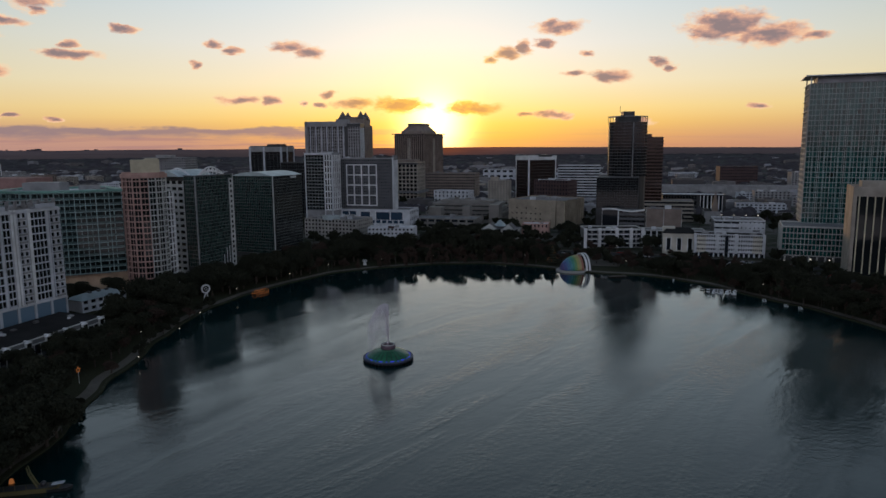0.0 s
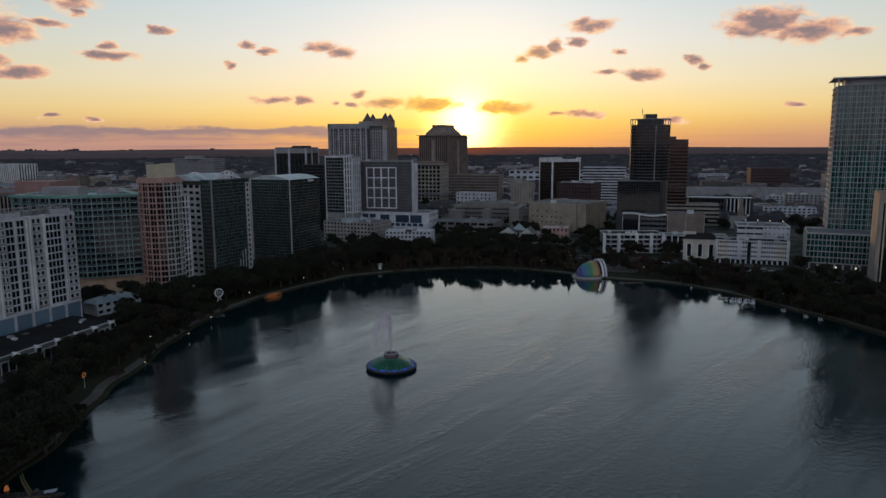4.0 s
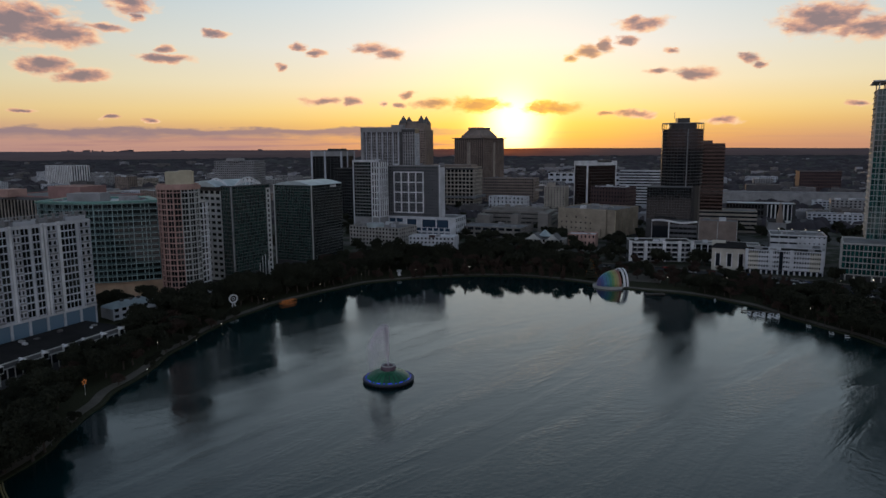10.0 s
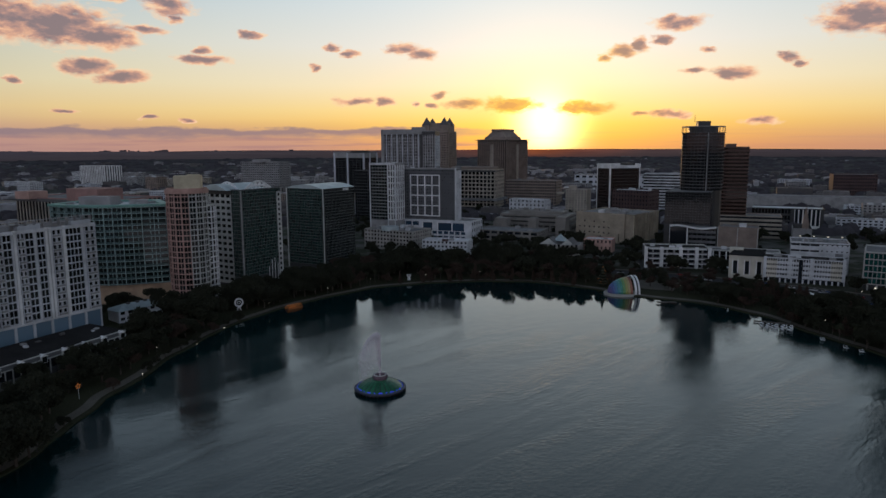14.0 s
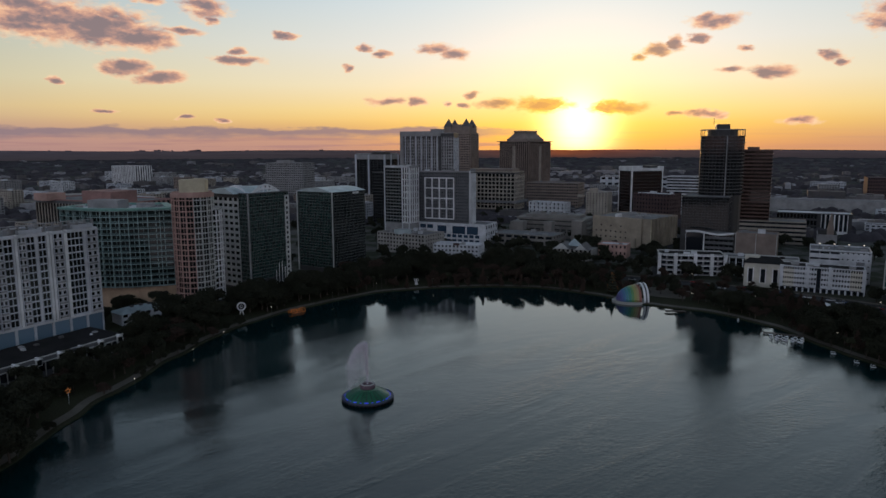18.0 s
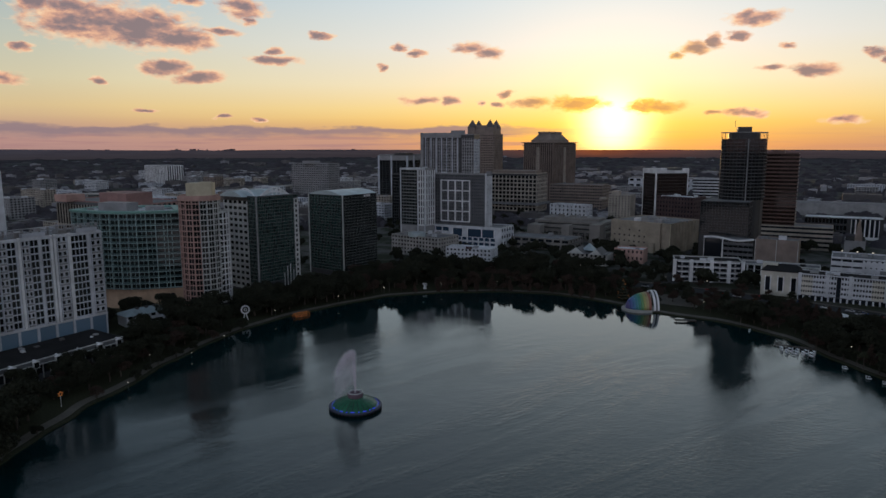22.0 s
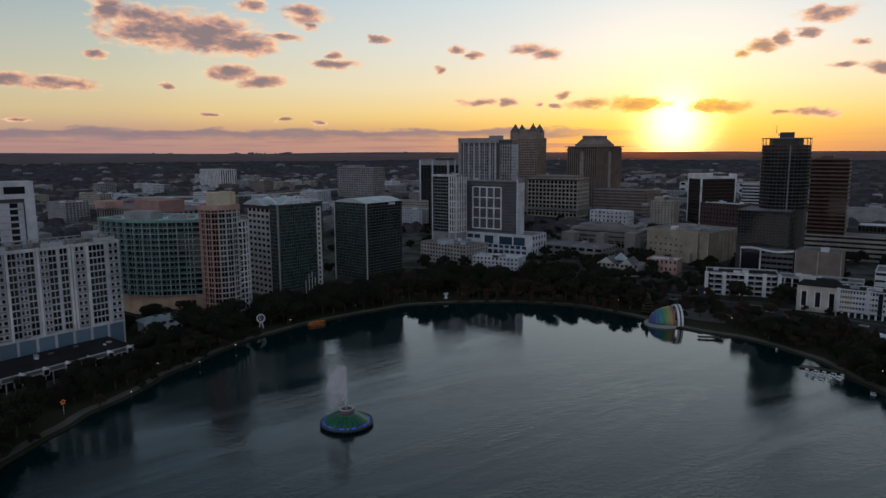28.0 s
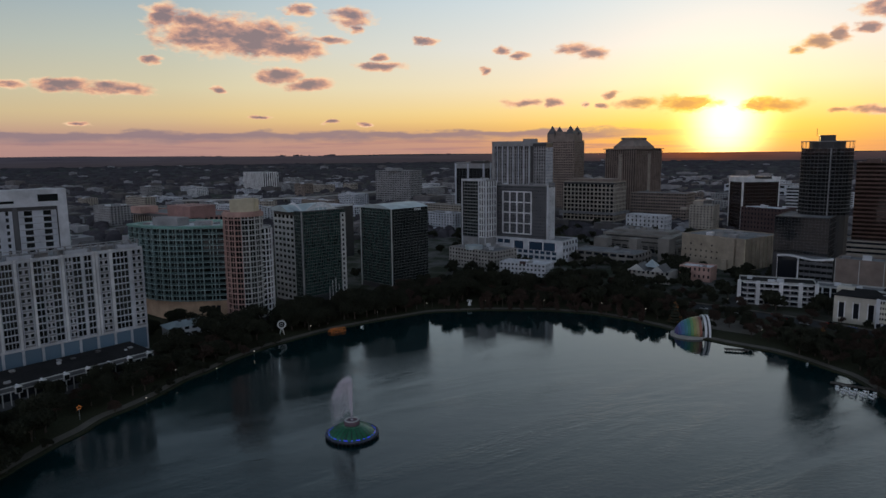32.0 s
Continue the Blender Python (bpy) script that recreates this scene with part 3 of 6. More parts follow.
# ---------------------------------------------------------------- the south shore
b = Building("apartment_tower", "white stucco apartment tower with bay windows and blue glass base", [(-164.6, -31.6), (-138.6, 46.4), (-157.6, 53.4), (-183.6, -24.6)], 50.3, "white", parapet=0.6)
b.facade(0, 11, 1, 0.86, 0.9, z1=13.0, wall="bluewhite", pane="paneblue", depth=0.5, singles=11)
e, L = b.edge(0)
# bays from the north-west corner: W windows, B balconies, P pilasters, in metres from it
BAYS = [("B", 0.4, 5.2), ("W", 6.7, 13.6), ("P", 13.8, 15.2), ("B", 15.4, 19.6), ("P", 20.0, 21.0), ("P", 21.4, 22.4), ("W", 22.6, 25.7), ("W", 27.0, 30.3), ("B", 30.6, 33.6),
        ("P", 34.0, 35.0), ("W", 35.8, 39.0), ("B", 39.2, 42.4), ("W", 42.6, 45.7), ("P", 45.8, 46.8), ("B", 47.2, 51.6), ("P", 52.0, 53.0), ("W", 53.4, 58.6), ("P", 59.0, 60.0),
        ("B", 60.3, 64.0), ("W", 64.5, 68.0), ("P", 68.3, 69.3), ("W", 70.0, 75.0), ("B", 75.5, 80.0)]
for kind, s0, s1 in BAYS:
    a, c = L - s1, L - s0
    if kind == "P":
        b.bar(e, "pilaster", a, c, 13.6, 51.1, "frame", 0.8)
    elif kind == "W":
        b.facade(0, 2 if s1 - s0 < 4 else 4, 12, 0.86, 0.80, z0=13.8, z1=49.6, wall="bluewhite", pane="paneblack", depth=0.3, singles=12, a=a / L, b=c / L)
    else:
        b.facade(0, 2, 12, 0.58, 0.60, z0=13.8, z1=49.6, wall="bluewhite", pane="paneblack", depth=0.4, singles=0, a=a / L, b=c / L)
        for r in range(12):
            z = 13.8 + r * 35.8 / 12
            b.bar(e, "balcony", a + 0.5, c - 0.5, z - 0.1, z + 0.15, "white", 1.3)
            b.bar(e, "balcony_rail", a + 0.5, c - 0.5, z + 0.3, z + 1.0, "grey", 0.1, -1.15)
for s0 in (2.0, 24.0, 46.0, 68.0):
    b.bar(e, "parapet_block", L - s0 - 9, L - s0, 51.0, 52.6, "bluewhite", 0.5, 2.0)
b.bar(e, "ledge", 0, L, 13.0, 13.6, "white", 0.9)
b.bar(e, "cornice", 0, L, 49.6, 50.4, "white", 0.8)
b.facade(1, 7, 13, 0.4, 0.5, z0=11.6, z1=49.6, wall="bluewhite", singles=40)
for i in range(9):
    p = b.poly[0].lerp(b.poly[1], (i + 0.6) / 9.2) + Vector((-7, 2))
    b.unit(p.x, p.y, 5.5, 5.0, 1.4 + 0.7 * (i * 37 % 3), "grey", 72, "penthouse")
for i in range(24):
    s0 = 1.5 + i * (L - 3) / 23
    b.bar(e, "pergola_post", s0 - 0.12, s0 + 0.12, 51.6, 54.4, "grey", 0.2, 1.6)
for z in (53.0, 54.3):
    b.bar(e, "pergola_rail", 1.4, L - 1.4, z, z + 0.16, "grey", 0.16, 1.6)

b = Building("terrace_house", "low lakeside terrace with dark shingle roof and white gabled dormers", [(-129, -46), (-112, 24), (-133, 31), (-151, -38)], 10.2, "darkgrey", "roofdark", parapet=0)
e, L = b.edge(0)
b.bar(e, "cornice", 0, L, 8.3, 8.55, "slab", 0.6)
for i in range(26):
    b.bar(e, "window", (i + 0.12) * L / 26, (i + 0.88) * L / 26, 5.0, 7.9, "pane", 0.08)
    b.bar(e, "post", (i + 0.94) * L / 26, (i + 1.06) * L / 26 - 0.02, 3.0, 8.3, "slab", 0.22)
b.bar(e, "gutter", 0, L, 10.1, 10.4, "slab", 0.4)
b.units(12, 71, "slate", (0.8, 2.4), (0.4, 1.0))
b.bar(e, "clerestory", 0, L, 8.6, 10.0, "darkgrey", 0.25)
for i in range(9):
    s = 2.2 + i * (L - 4.4) / 8
    q = e[0] + e[1] * s
    dormer = child("dormer", box(2.3, 1.1, 2.4, "slab"), b.e, b.local(q.x, q.y, 7.4), e[3], "white gabled dormer")
    child("window", box(1.8, 0.08, 1.95, "paneblack"), dormer, (0, -1.08, 0.25))
    child("gable_roof", mesh("gable", [(-1.35, -1.3, 2.4), (1.35, -1.3, 2.4), (0, -1.3, 3.2), (-1.35, 0.9, 2.4), (1.35, 0.9, 2.4), (0, 0.9, 3.2)],
          [(0, 1, 2), (5, 4, 3), (0, 2, 5, 3), (1, 4, 5, 2), (0, 3, 4, 1)], "frame"), dormer)

b = Building("bungalow", "small white house with a hipped grey roof among trees", [(-140, 60), (-130, 80), (-139, 85), (-149, 65)], 7.8, "white", "metalroof", parapet=0)
b.facade(0, 6, 2, 0.6, 0.5, z0=2.0, z1=7.6, singles=12)
b.facade(1, 3, 2, 0.6, 0.5, z0=2.0, z1=7.6, singles=6)
child("hip_roof", mesh("hip", [(-12.0, -5.9, 0), (12.0, -5.9, 0), (12.0, 5.9, 0), (-12.0, 5.9, 0), (-6.5, 0.0, 2.2), (6.5, 0.0, 2.2)],
      [(0, 1, 5, 4), (1, 2, 5), (2, 3, 4, 5), (3, 0, 4), (3, 2, 1, 0)], "metalroof"), b.e, (0, 0, 7.85 - b.z0), 63.4)
for x in (-4.0, 0.5, 4.5):
    child("roof_vent", box(1.6, 1.2, 0.9, "slate", 0.05), b.e, b.local(b.c.x + x * 0.45, b.c.y + x * 0.9, 9.6), 63.4)

# curved green-edged condominium behind, on a beige base
CURVE = [(-197, 94), (-186, 90.5), (-175, 88.6), (-165, 89.6), (-157, 92.2), (-149, 96.6), (-139.2, 102.6)]
b = Building("condominium", "curved teal glass condominium with green roof edge and balconies", CURVE + [(-160, 128), (-197, 118)], 53.5, "teal", "roofwhite", z0=13.5, core="darkgrey", parapet=0)
for i in range(6):
    b.facade(i, 4 if i < 5 else 3, 13, 0.90, 0.82, z0=13.7, z1=53.2, wall="teal", pane="paneslate", depth=0.2, singles=56, slab=1.5, slabmat="teal", rail="rail")
    e, L = b.edge(i)
    b.bar(e, "fin", -0.16, 0.16, 13.7, 53.4, "teal", 1.7)
    b.bar(e, "fin", L * 0.5 - 0.12, L * 0.5 + 0.12, 13.7, 53.4, "teal", 1.55)
b.ring("roof_edge", 53.5, 54.6, "green", 2.0, 1.9)
b.unit(-176, 107, 18, 9, 4.5, "grey", 0, "penthouse")
b.unit(-159, 110, 9, 6, 2.6, "grey", 35, "penthouse")
b.units(6, 66, "grey", (1.5, 4), (0.8, 1.8))
b = Building("garage_block", "plain beige stucco base under the curved condominium", [(-196, 97), (-175, 91.0), (-163, 92.2), (-138.9, 104.5), (-160, 126), (-196, 118)], 13.4, "peach", parapet=0)
e, L = b.edge(2)
b.bar(e, "window", L * 0.62, L * 0.70, 6.5, 10.5, "pane", 0.1)
b.bar(e, "window", L * 0.72, L * 0.80, 6.5, 10.5, "pane", 0.1)


def round_poly(cx, cy, r, a0, a1, n):
    return [(cx + r * math.cos(radians(a0 + (a1 - a0) * i / n)), cy + r * math.sin(radians(a0 + (a1 - a0) * i / n))) for i in range(n + 1)]


# round salmon tower with a lower white drum
b = Building("round_tower", "salmon and white round apartment tower with a cream penthouse", round_poly(-129.5, 107.0, 9.9, -180, 150, 16), 61.6, "pink", "roof", core="charcoal")
for i in range(1, 13):
    b.facade(i, 1, 20, 0.84, 0.80, z0=4.6, z1=61.0, wall="pink" if i < 6 else "slab", pane="paneblack", depth=0.5, singles=20, loose=i in (4, 5, 6), bandmat="pink" if i < 6 else "slab")
    e, L = b.edge(i)
    b.bar(e, "mullion", L * 0.5 - 0.1, L * 0.5 + 0.1, 4.6, 59.8, "pink" if i < 6 else "slab", 0.3)
b.ring("cornice", 59.8, 61.7, "pink", 0.6, 0.9)
b.unit(-130.5, 112, 13, 9, 7.0, "cream", 22, "penthouse")
b.unit(-126.5, 110, 6, 5, 7.6, "cream", 22, "penthouse")
b = Building("round_bay", "white round apartment bay with open balconies", round_poly(-127.6, 114.6, 8.3, -120, 120, 14), 52.6, "slab", "roofwhite", core="charcoal")
for i in range(0, 12):
    b.facade(i, 1, 16, 0.82, 0.80, z0=4.6, z1=52.4, wall="frame", pane="paneblack", depth=0.6, singles=16, loose=i in (4, 5))

# first dark glass office: white gridded corner, dark side, vaulted roof frame
b = Building("glass_office", "dark glass office block with white gridded corner and roof truss", corner((-118.4, 144.6), -22, 30, 31), 58.6, "darkgrey", "metalroof", core="charcoal", parapet=0.5)
b.facade(1, 24, 26, 0.89, 0.89, z0=8, z1=58.4, wall="mullion", pane="panegreen", depth=0.12, singles=264)
e, L = b.facade(0, 5, 15, 0.72, 0.50, z0=4, z1=56, wall="slab", pane="paneblack", depth=0.35, singles=90, b=0.74)
b.facade(0, 6, 22, 0.86, 0.86, z0=8, z1=58.4, wall="mullion", pane="panegreen", a=0.75, singles=66, depth=0.12)
e, L = b.edge(1)
b.bar(e, "corner_pier", -0.5, 0.5, b.z0, 58.6, "grey", 0.4)
b.bar(e, "corner_pier", L - 3.2, L + 0.2, b.z0, 56.5, "slab", 0.5)
for r in range(17):
    b.bar(e, "window", L - 2.4, L - 1.2, 6 + r * 3.0, 7.6 + r * 3.0, "pane", 0.56)


def roof_truss(b, e, s0, s1, z, high, back):
    """An arched truss of white pipes along a roof edge: two chords, posts and small rings between them."""
    def at(s, h):
        q = e[0] + e[1] * s - e[2] * back
        return b.local(q.x, q.y, z + h)
    for name, k in (("truss_chord", 1.0), ("truss_chord", 0.5)):
        pts = [at(s0 + (s1 - s0) * i / 12, high * k * math.sin(math.pi * i / 12)) for i in range(13)]
        child(name, tube(pts, [0.42] * 13, "frame", name), b.e)
    for i in range(1, 7):
        s, h = s0 + (s1 - s0) * i / 7, high * math.sin(math.pi * i / 7)
        child("truss_post", tube([at(s, -0.2), at(s, h)], [0.36, 0.36], "frame", "truss_post"), b.e)
        w = (s1 - s0) / 14
        child("truss_brace", tube([at(s - w, h * 0.45), at(s, h * 0.92), at(s + w, h * 0.45)], [0.32] * 3, "frame", "truss_brace"), b.e)


roof_truss(b, e, L * 0.10, L * 0.80, 58.8, 4.6, 0.5)
e, L = b.edge(0)
roof_truss(b, e, L * 0.18, L * 0.74, 58.8, 4.0, 5.0)
e, L = b.edge(1)
q = e[0] + Vector((-13, 16))
vault = [(-11 + 22 * i / 12, 3.4 * math.sin(math.pi * i / 12)) for i in range(13)]
child("vault_roof", mesh("vault", [(x, y, z) for y in (-14, 14) for x, z in vault], [(i, i + 1, i + 14, i + 13) for i in range(12)] + [tuple(range(12, -1, -1)), tuple(range(13, 26))], "metalroof"),
      b.e, b.local(q.x, q.y, 58.5), -22)

b = Building("glass_office", "dark glass office block with pale arched metal roof", corner((-90.5, 203.5), -21, 31, 33), 56.0, "darkgrey", "metalroof", core="charcoal", parapet=0)
b.facade(0, 22, 26, 0.89, 0.89, z0=6, z1=55.8, wall="mullion", pane="panegreen", depth=0.10, singles=240)
b.facade(1, 24, 26, 0.89, 0.89, z0=6, z1=55.8, wall="mullion", pane="paneblack", depth=0.10, singles=240)
e, L = b.edge(1)
b.bar(e, "corner_pier", -0.45, 0.35, b.z0, 56.2, "slab", 0.45)
e, L = b.edge(0)
b.bar(e, "corner_pier", -0.4, 0.5, b.z0, 56.2, "slab", 0.35)
arch = [(-16 + 32 * i / 12, 2.6 * math.sin(math.pi * i / 12)) for i in range(13)]
child("vault_roof", mesh("vault", [(x, y, z) for y in (-17, 17) for x, z in arch], [(i, i + 1, i + 14, i + 13) for i in range(12)] + [tuple(range(12, -1, -1)), tuple(range(13, 26))], "metalroof"),
      b.e, (0, 0, 56.0 - b.z0), -21)
e, L = b.edge(1)
for i in range(4):
    b.bar(e, "sign_bar", L * 0.62 + i * 1.6, L * 0.62 + i * 1.6 + 1.1, 54.0, 55.4, "frame", 0.3)

# ---------------------------------------------------------------- middle of the skyline
b = Building("podium", "white podium with wide blue glazed openings", corner((-11, 341), -14, 88, 26), 20.5, "white", "roof")
e, L = b.edge(0)
for s0, s1 in ((0.50, 0.60), (0.66, 0.80), (0.81, 0.93)):
    b.bar(e, "window", L * s0, L * s1, 12.5, 19, "panedeep", 0.12)
    b.bar(e, "frame", L * s0 - 0.5, L * s0, 12, 19.5, "frame", 0.5)
    b.bar(e, "frame", L * s1, L * s1 + 0.5, 12, 19.5, "frame", 0.5)
b.facade(0, 16, 2, 0.78, 0.62, z0=4, z1=12, singles=32, b=0.95, pane="panedeep", depth=0.6)
b.facade(0, 6, 1, 0.86, 0.5, z0=13, z1=19.5, singles=6, b=0.46, pane="panedeep", depth=0.5)
b.facade(1, 5, 3, 0.5, 0.5, z0=4, z1=20, singles=15)
b = Building("apartment_tower", "slim grey apartment tower with white frame", corner((-75.4, 342.5), -20, 26, 13), 68.4, "grey", core="grey")
b.facade(0, 6, 17, 0.9, 0.74, z0=21, z1=67.6, wall="mullion", pane="paneslate", singles=48, b=0.70, bandmat="darkgrey", slab=0.8, slabmat="grey")
b.facade(0, 3, 9, 0.62, 0.80, z0=21, z1=67.6, wall="frame", pane="paneslate", depth=0.6, singles=27, a=0.72)
b.facade(1, 4, 9, 0.62, 0.82, z0=21, z1=67.6, wall="frame", pane="paneslate", depth=0.7, singles=36)
e, L = b.edge(0)
for s0, s1 in ((-0.1, 0.7), (L * 0.70, L * 0.73), (L - 0.7, L + 0.1)):
    b.bar(e, "white_fin", s0, s1, 8, 69.4, "white", 0.9)
b.bar(e, "white_cap", 0, L, 67.8, 69.4, "white", 0.9)
b.units(3, 9)
b = Building("apartment_block", "broad grey apartment block with a white gridded frame", corner((-24.6, 347.5), -14, 50, 11), 63.8, "grey", core="darkgrey")
b.facade(0, 26, 16, 0.42, 0.45, z0=21, z1=63.2, wall="darkgrey", depth=0.3, singles=208)
e, L = b.edge(0)
for i in range(5):
    z = 24.5 + i * 8.6
    b.bar(e, "white_frame", L * 0.155, L * 0.705, z - 0.45, z + 0.45, "frame", 1.1)
    s = L * (0.16 + 0.135 * i)
    b.bar(e, "white_frame", s - 0.45, s + 0.45, 24.5, 59, "frame", 1.2)
b.bar(e, "end_wall", L - 0.8, L + 0.3, 8, 65, "white", 0.8)
b.facade(1, 2, 16, 0.2, 0.2, z0=8, z1=63, wall="white", singles=32)
b.units(4, 12)

b = Building("hotel_tower", "tall pale apartment tower with vertical ribs", corner((-75, 531), -4, 62, 22), 99.5, "grey", core="charcoal")
b.facade(0, 18, 26, 0.6, 0.74, z0=8, z1=95, wall="grey", singles=130, a=0.06, b=0.72, depth=0.5, bandmat="grey")
b.facade(0, 5, 26, 0.5, 0.66, z0=8, z1=96, wall="grey", singles=104, a=0.78, b=1.0)
b.facade(1, 6, 26, 0.5, 0.5, z0=8, z1=95, wall="bluewhite", singles=52)
e, L = b.edge(0)
b.bar(e, "crown_band", 0, L * 0.76, 96.5, 102, "grey", 0.9)
b.bar(e, "end_wall", 0, L * 0.05, 8, 102, "grey", 0.9)
for i in range(7):
    s = L * (0.10 + 0.1 * i)
    b.bar(e, "rib", s - 0.4, s + 0.4, 8, 96.5, "bluewhite", 1.2)
b.unit(-95, 545, 14, 8, 5, "grey", -4, "penthouse")

b = Building("office_tower", "granite office tower crowned by four pyramid turrets", corner((-97, 766), -8, 40, 40), 104.0, "stone", core="stone")
b.facade(0, 16, 28, 0.5, 0.55, z0=6, z1=103, singles=112, pane="panebronze")
b.facade(1, 16, 28, 0.5, 0.55, z0=6, z1=103, singles=56, pane="panebronze")
top = [b.inset(2.5), b.inset(5.0)]
b.prism("upper_storey", top[0], 104, 112, "stone")
b.prism("upper_storey", top[1], 112, 117, "stone")
for p in b.inset(6.5):
    t = child("turret", box(11, 11, 10, "stone"), b.e, b.local(p.x + 5.5 * math.sin(radians(-8)), p.y + 5.5, 104), -8)
    child("pyramid_roof", mesh("pyramid", [(-5.7, 0.2, 10), (5.7, 0.2, 10), (5.7, -11.2, 10), (-5.7, -11.2, 10), (0, -5.5, 21.5)],
          [(3, 2, 4), (2, 1, 4), (1, 0, 4), (0, 3, 4), (0, 1, 2, 3)], "slate"), t)

b = Building("office_tower", "brown ribbed granite tower with a sloping crown", corner((-13, 764), -24, 47, 64), 92.0, "stone", core="charcoal")
for i in (0, 1):
    b.facade(i, 14, 24, 0.5, 0.72, z0=6, z1=88, wall="stone", depth=0.9, singles=8, pane="paneblack", bandmat="brown")
    e, L = b.edge(i)
    b.bar(e, "pale_rib", L * 0.46, L * 0.54, 6, 86, "beige", 1.3)
    for c in range(15):
        b.bar(e, "rib", max(0.0, c * L / 14 - 0.5), min(L, c * L / 14 + 0.5), 6, 91, "stone", 1.5)
b.ring("cornice", 91.6, 92.6, "stone", 1.0, 3.4)
b.ring("cornice", 87.6, 88.2, "stone", 1.0, 2.2)
b.prism("upper_storey", b.inset(7), 92, 96, "stone")
k0, k1 = b.inset(8), b.inset(15)
child("mansard", mesh("mansard", [b.local(q.x, q.y, 96) for q in k0] + [b.local(q.x, q.y, 104.5) for q in k1], [(i, (i + 1) % 4, (i + 1) % 4 + 4, i + 4) for i in range(4)] + [(4, 5, 6, 7), (3, 2, 1, 0)], "stone"), b.e)
b.prism("cap", b.inset(14.2), 104.5, 107.5, "stone")

b = Building("office_block", "beige gridded office block with bronze windows", corner((-16, 612), -14, 64, 34), 54.0, "beige", core="charcoal", parapet=1.2)
b.facade(0, 13, 9, 0.74, 0.68, z0=9, z1=52, singles=12, depth=0.7, pane="paneblack")
b.facade(1, 8, 9, 0.66, 0.66, z0=9, z1=52, singles=40, depth=0.6, pane="paneblack")
b.prism("upper_storey", b.inset(5), 54, 58, "stone")
b.ring("roof_terrace", 17, 20, "roof", 2, 4.0)

b = Building("dark_tower", "black office tower with white vertical piers", corner((-199, 679), -12, 45, 38), 75.5, "grey", core="charcoal")
for i in (0, 1):
    b.facade(i, 8, 20, 0.94, 0.9, z0=4, z1=68, wall="charcoal", pane="paneblack", singles=80, depth=0.15)
    e, L = b.edge(i)
    for s in (0.0, 0.45, 1.0):
        b.bar(e, "pier", L * s - 1.2, L * s + 1.2, 4, 75, "bluewhite", 0.9)
    b.bar(e, "crown_band", 0, L, 68.5, 75, "grey", 0.5)
b.unit(-205, 695, 20, 16, 3.0, "charcoal", -12, "penthouse")
b = Building("dark_tower", "plain black glass office block", corner((-122, 470), -14, 30, 26), 58, "charcoal", core="charcoal")
b.facade(0, 12, 16, 0.9, 0.86, wall="charcoal", pane="paneblack", singles=96, z0=6, depth=0.12)
b.facade(1, 10, 16, 0.9, 0.86, wall="charcoal", pane="paneblack", singles=48, z0=6, depth=0.12)

b = Building("black_office", "black box office with white corner piers and roof band", corner((118.8, 593.3), -60, 26, 41), 58.5, "charcoal", core="charcoal", parapet=0)
for i in (0, 1):
    b.facade(i, 14, 14, 0.95, 0.9, z0=5, z1=56, wall="charcoal", pane="panebronze", singles=98, depth=0.1)
    e, L = b.edge(i)
    b.bar(e, "corner_pier", -0.2, 1.0, 5, 58, "frame", 0.5)
    b.bar(e, "corner_pier", L - 1.0, L + 0.2, 5, 58, "frame", 0.5)
b.ring("roof_band", 57.0, 62.0, "frame", 1.0, 0.6)
b.unit(142, 590, 14, 10, 2.5, "charcoal", -60, "penthouse", 61)

b = Building("striped_office", "white office with long horizontal window bands", corner((214, 640), -14, 52, 30), 48, "white", core="charcoal")
b.facade(0, 8, 12, 0.98, 0.5, z0=6, singles=96, piers=False)
b.facade(1, 5, 12, 0.98, 0.5, z0=6, singles=30, piers=False)

b = Building("office_block", "grey office with ribbed upper floors and glazed bands", corner((58, 690), -14, 70, 30), 37, "stone", core="charcoal")
b.facade(0, 22, 8, 0.6, 0.5, z0=6, singles=120)
b.facade(1, 8, 8, 0.6, 0.5, z0=6, singles=32)
b.units(4, 31)
b = Building("stepped_block", "beige stepped apartment block", corner((92, 568), -14, 24, 22), 33, "beige")
b.facade(0, 7, 10, 0.4, 0.4, z0=6, singles=70)
b.facade(1, 6, 10, 0.4, 0.4, z0=6, singles=30)
b.unit(78, 582, 8, 9, 5, "beige", -14, "stair_tower")
b.unit(64, 588, 7, 8, 2, "beige", -14, "stair_tower", 28)
b = Building("brick_block", "red brick block with white roof and rows of windows", corner((152, 513), -34, 41, 24), 35.5, "red", "roofwhite")
b.facade(0, 12, 7, 0.4, 0.5, z0=6, singles=84)
b.facade(1, 7, 7, 0.4, 0.5, z0=6, singles=35)
b.units(4, 17, "roofwhite")
b = Building("white_block", "low white block with small square windows", corner((45.8, 550), -21, 43.5, 16), 22.6, "white", "roofwhite")
b.facade(0, 9, 4, 0.36, 0.5, z0=5, singles=36)
b.facade(1, 4, 4, 0.36, 0.5, z0=5, singles=16)
for x in (14, 30, 44):
    b.unit(x, 556 - x * 0.3, 5, 4, 2.6, "white", -21, "stair_tower")

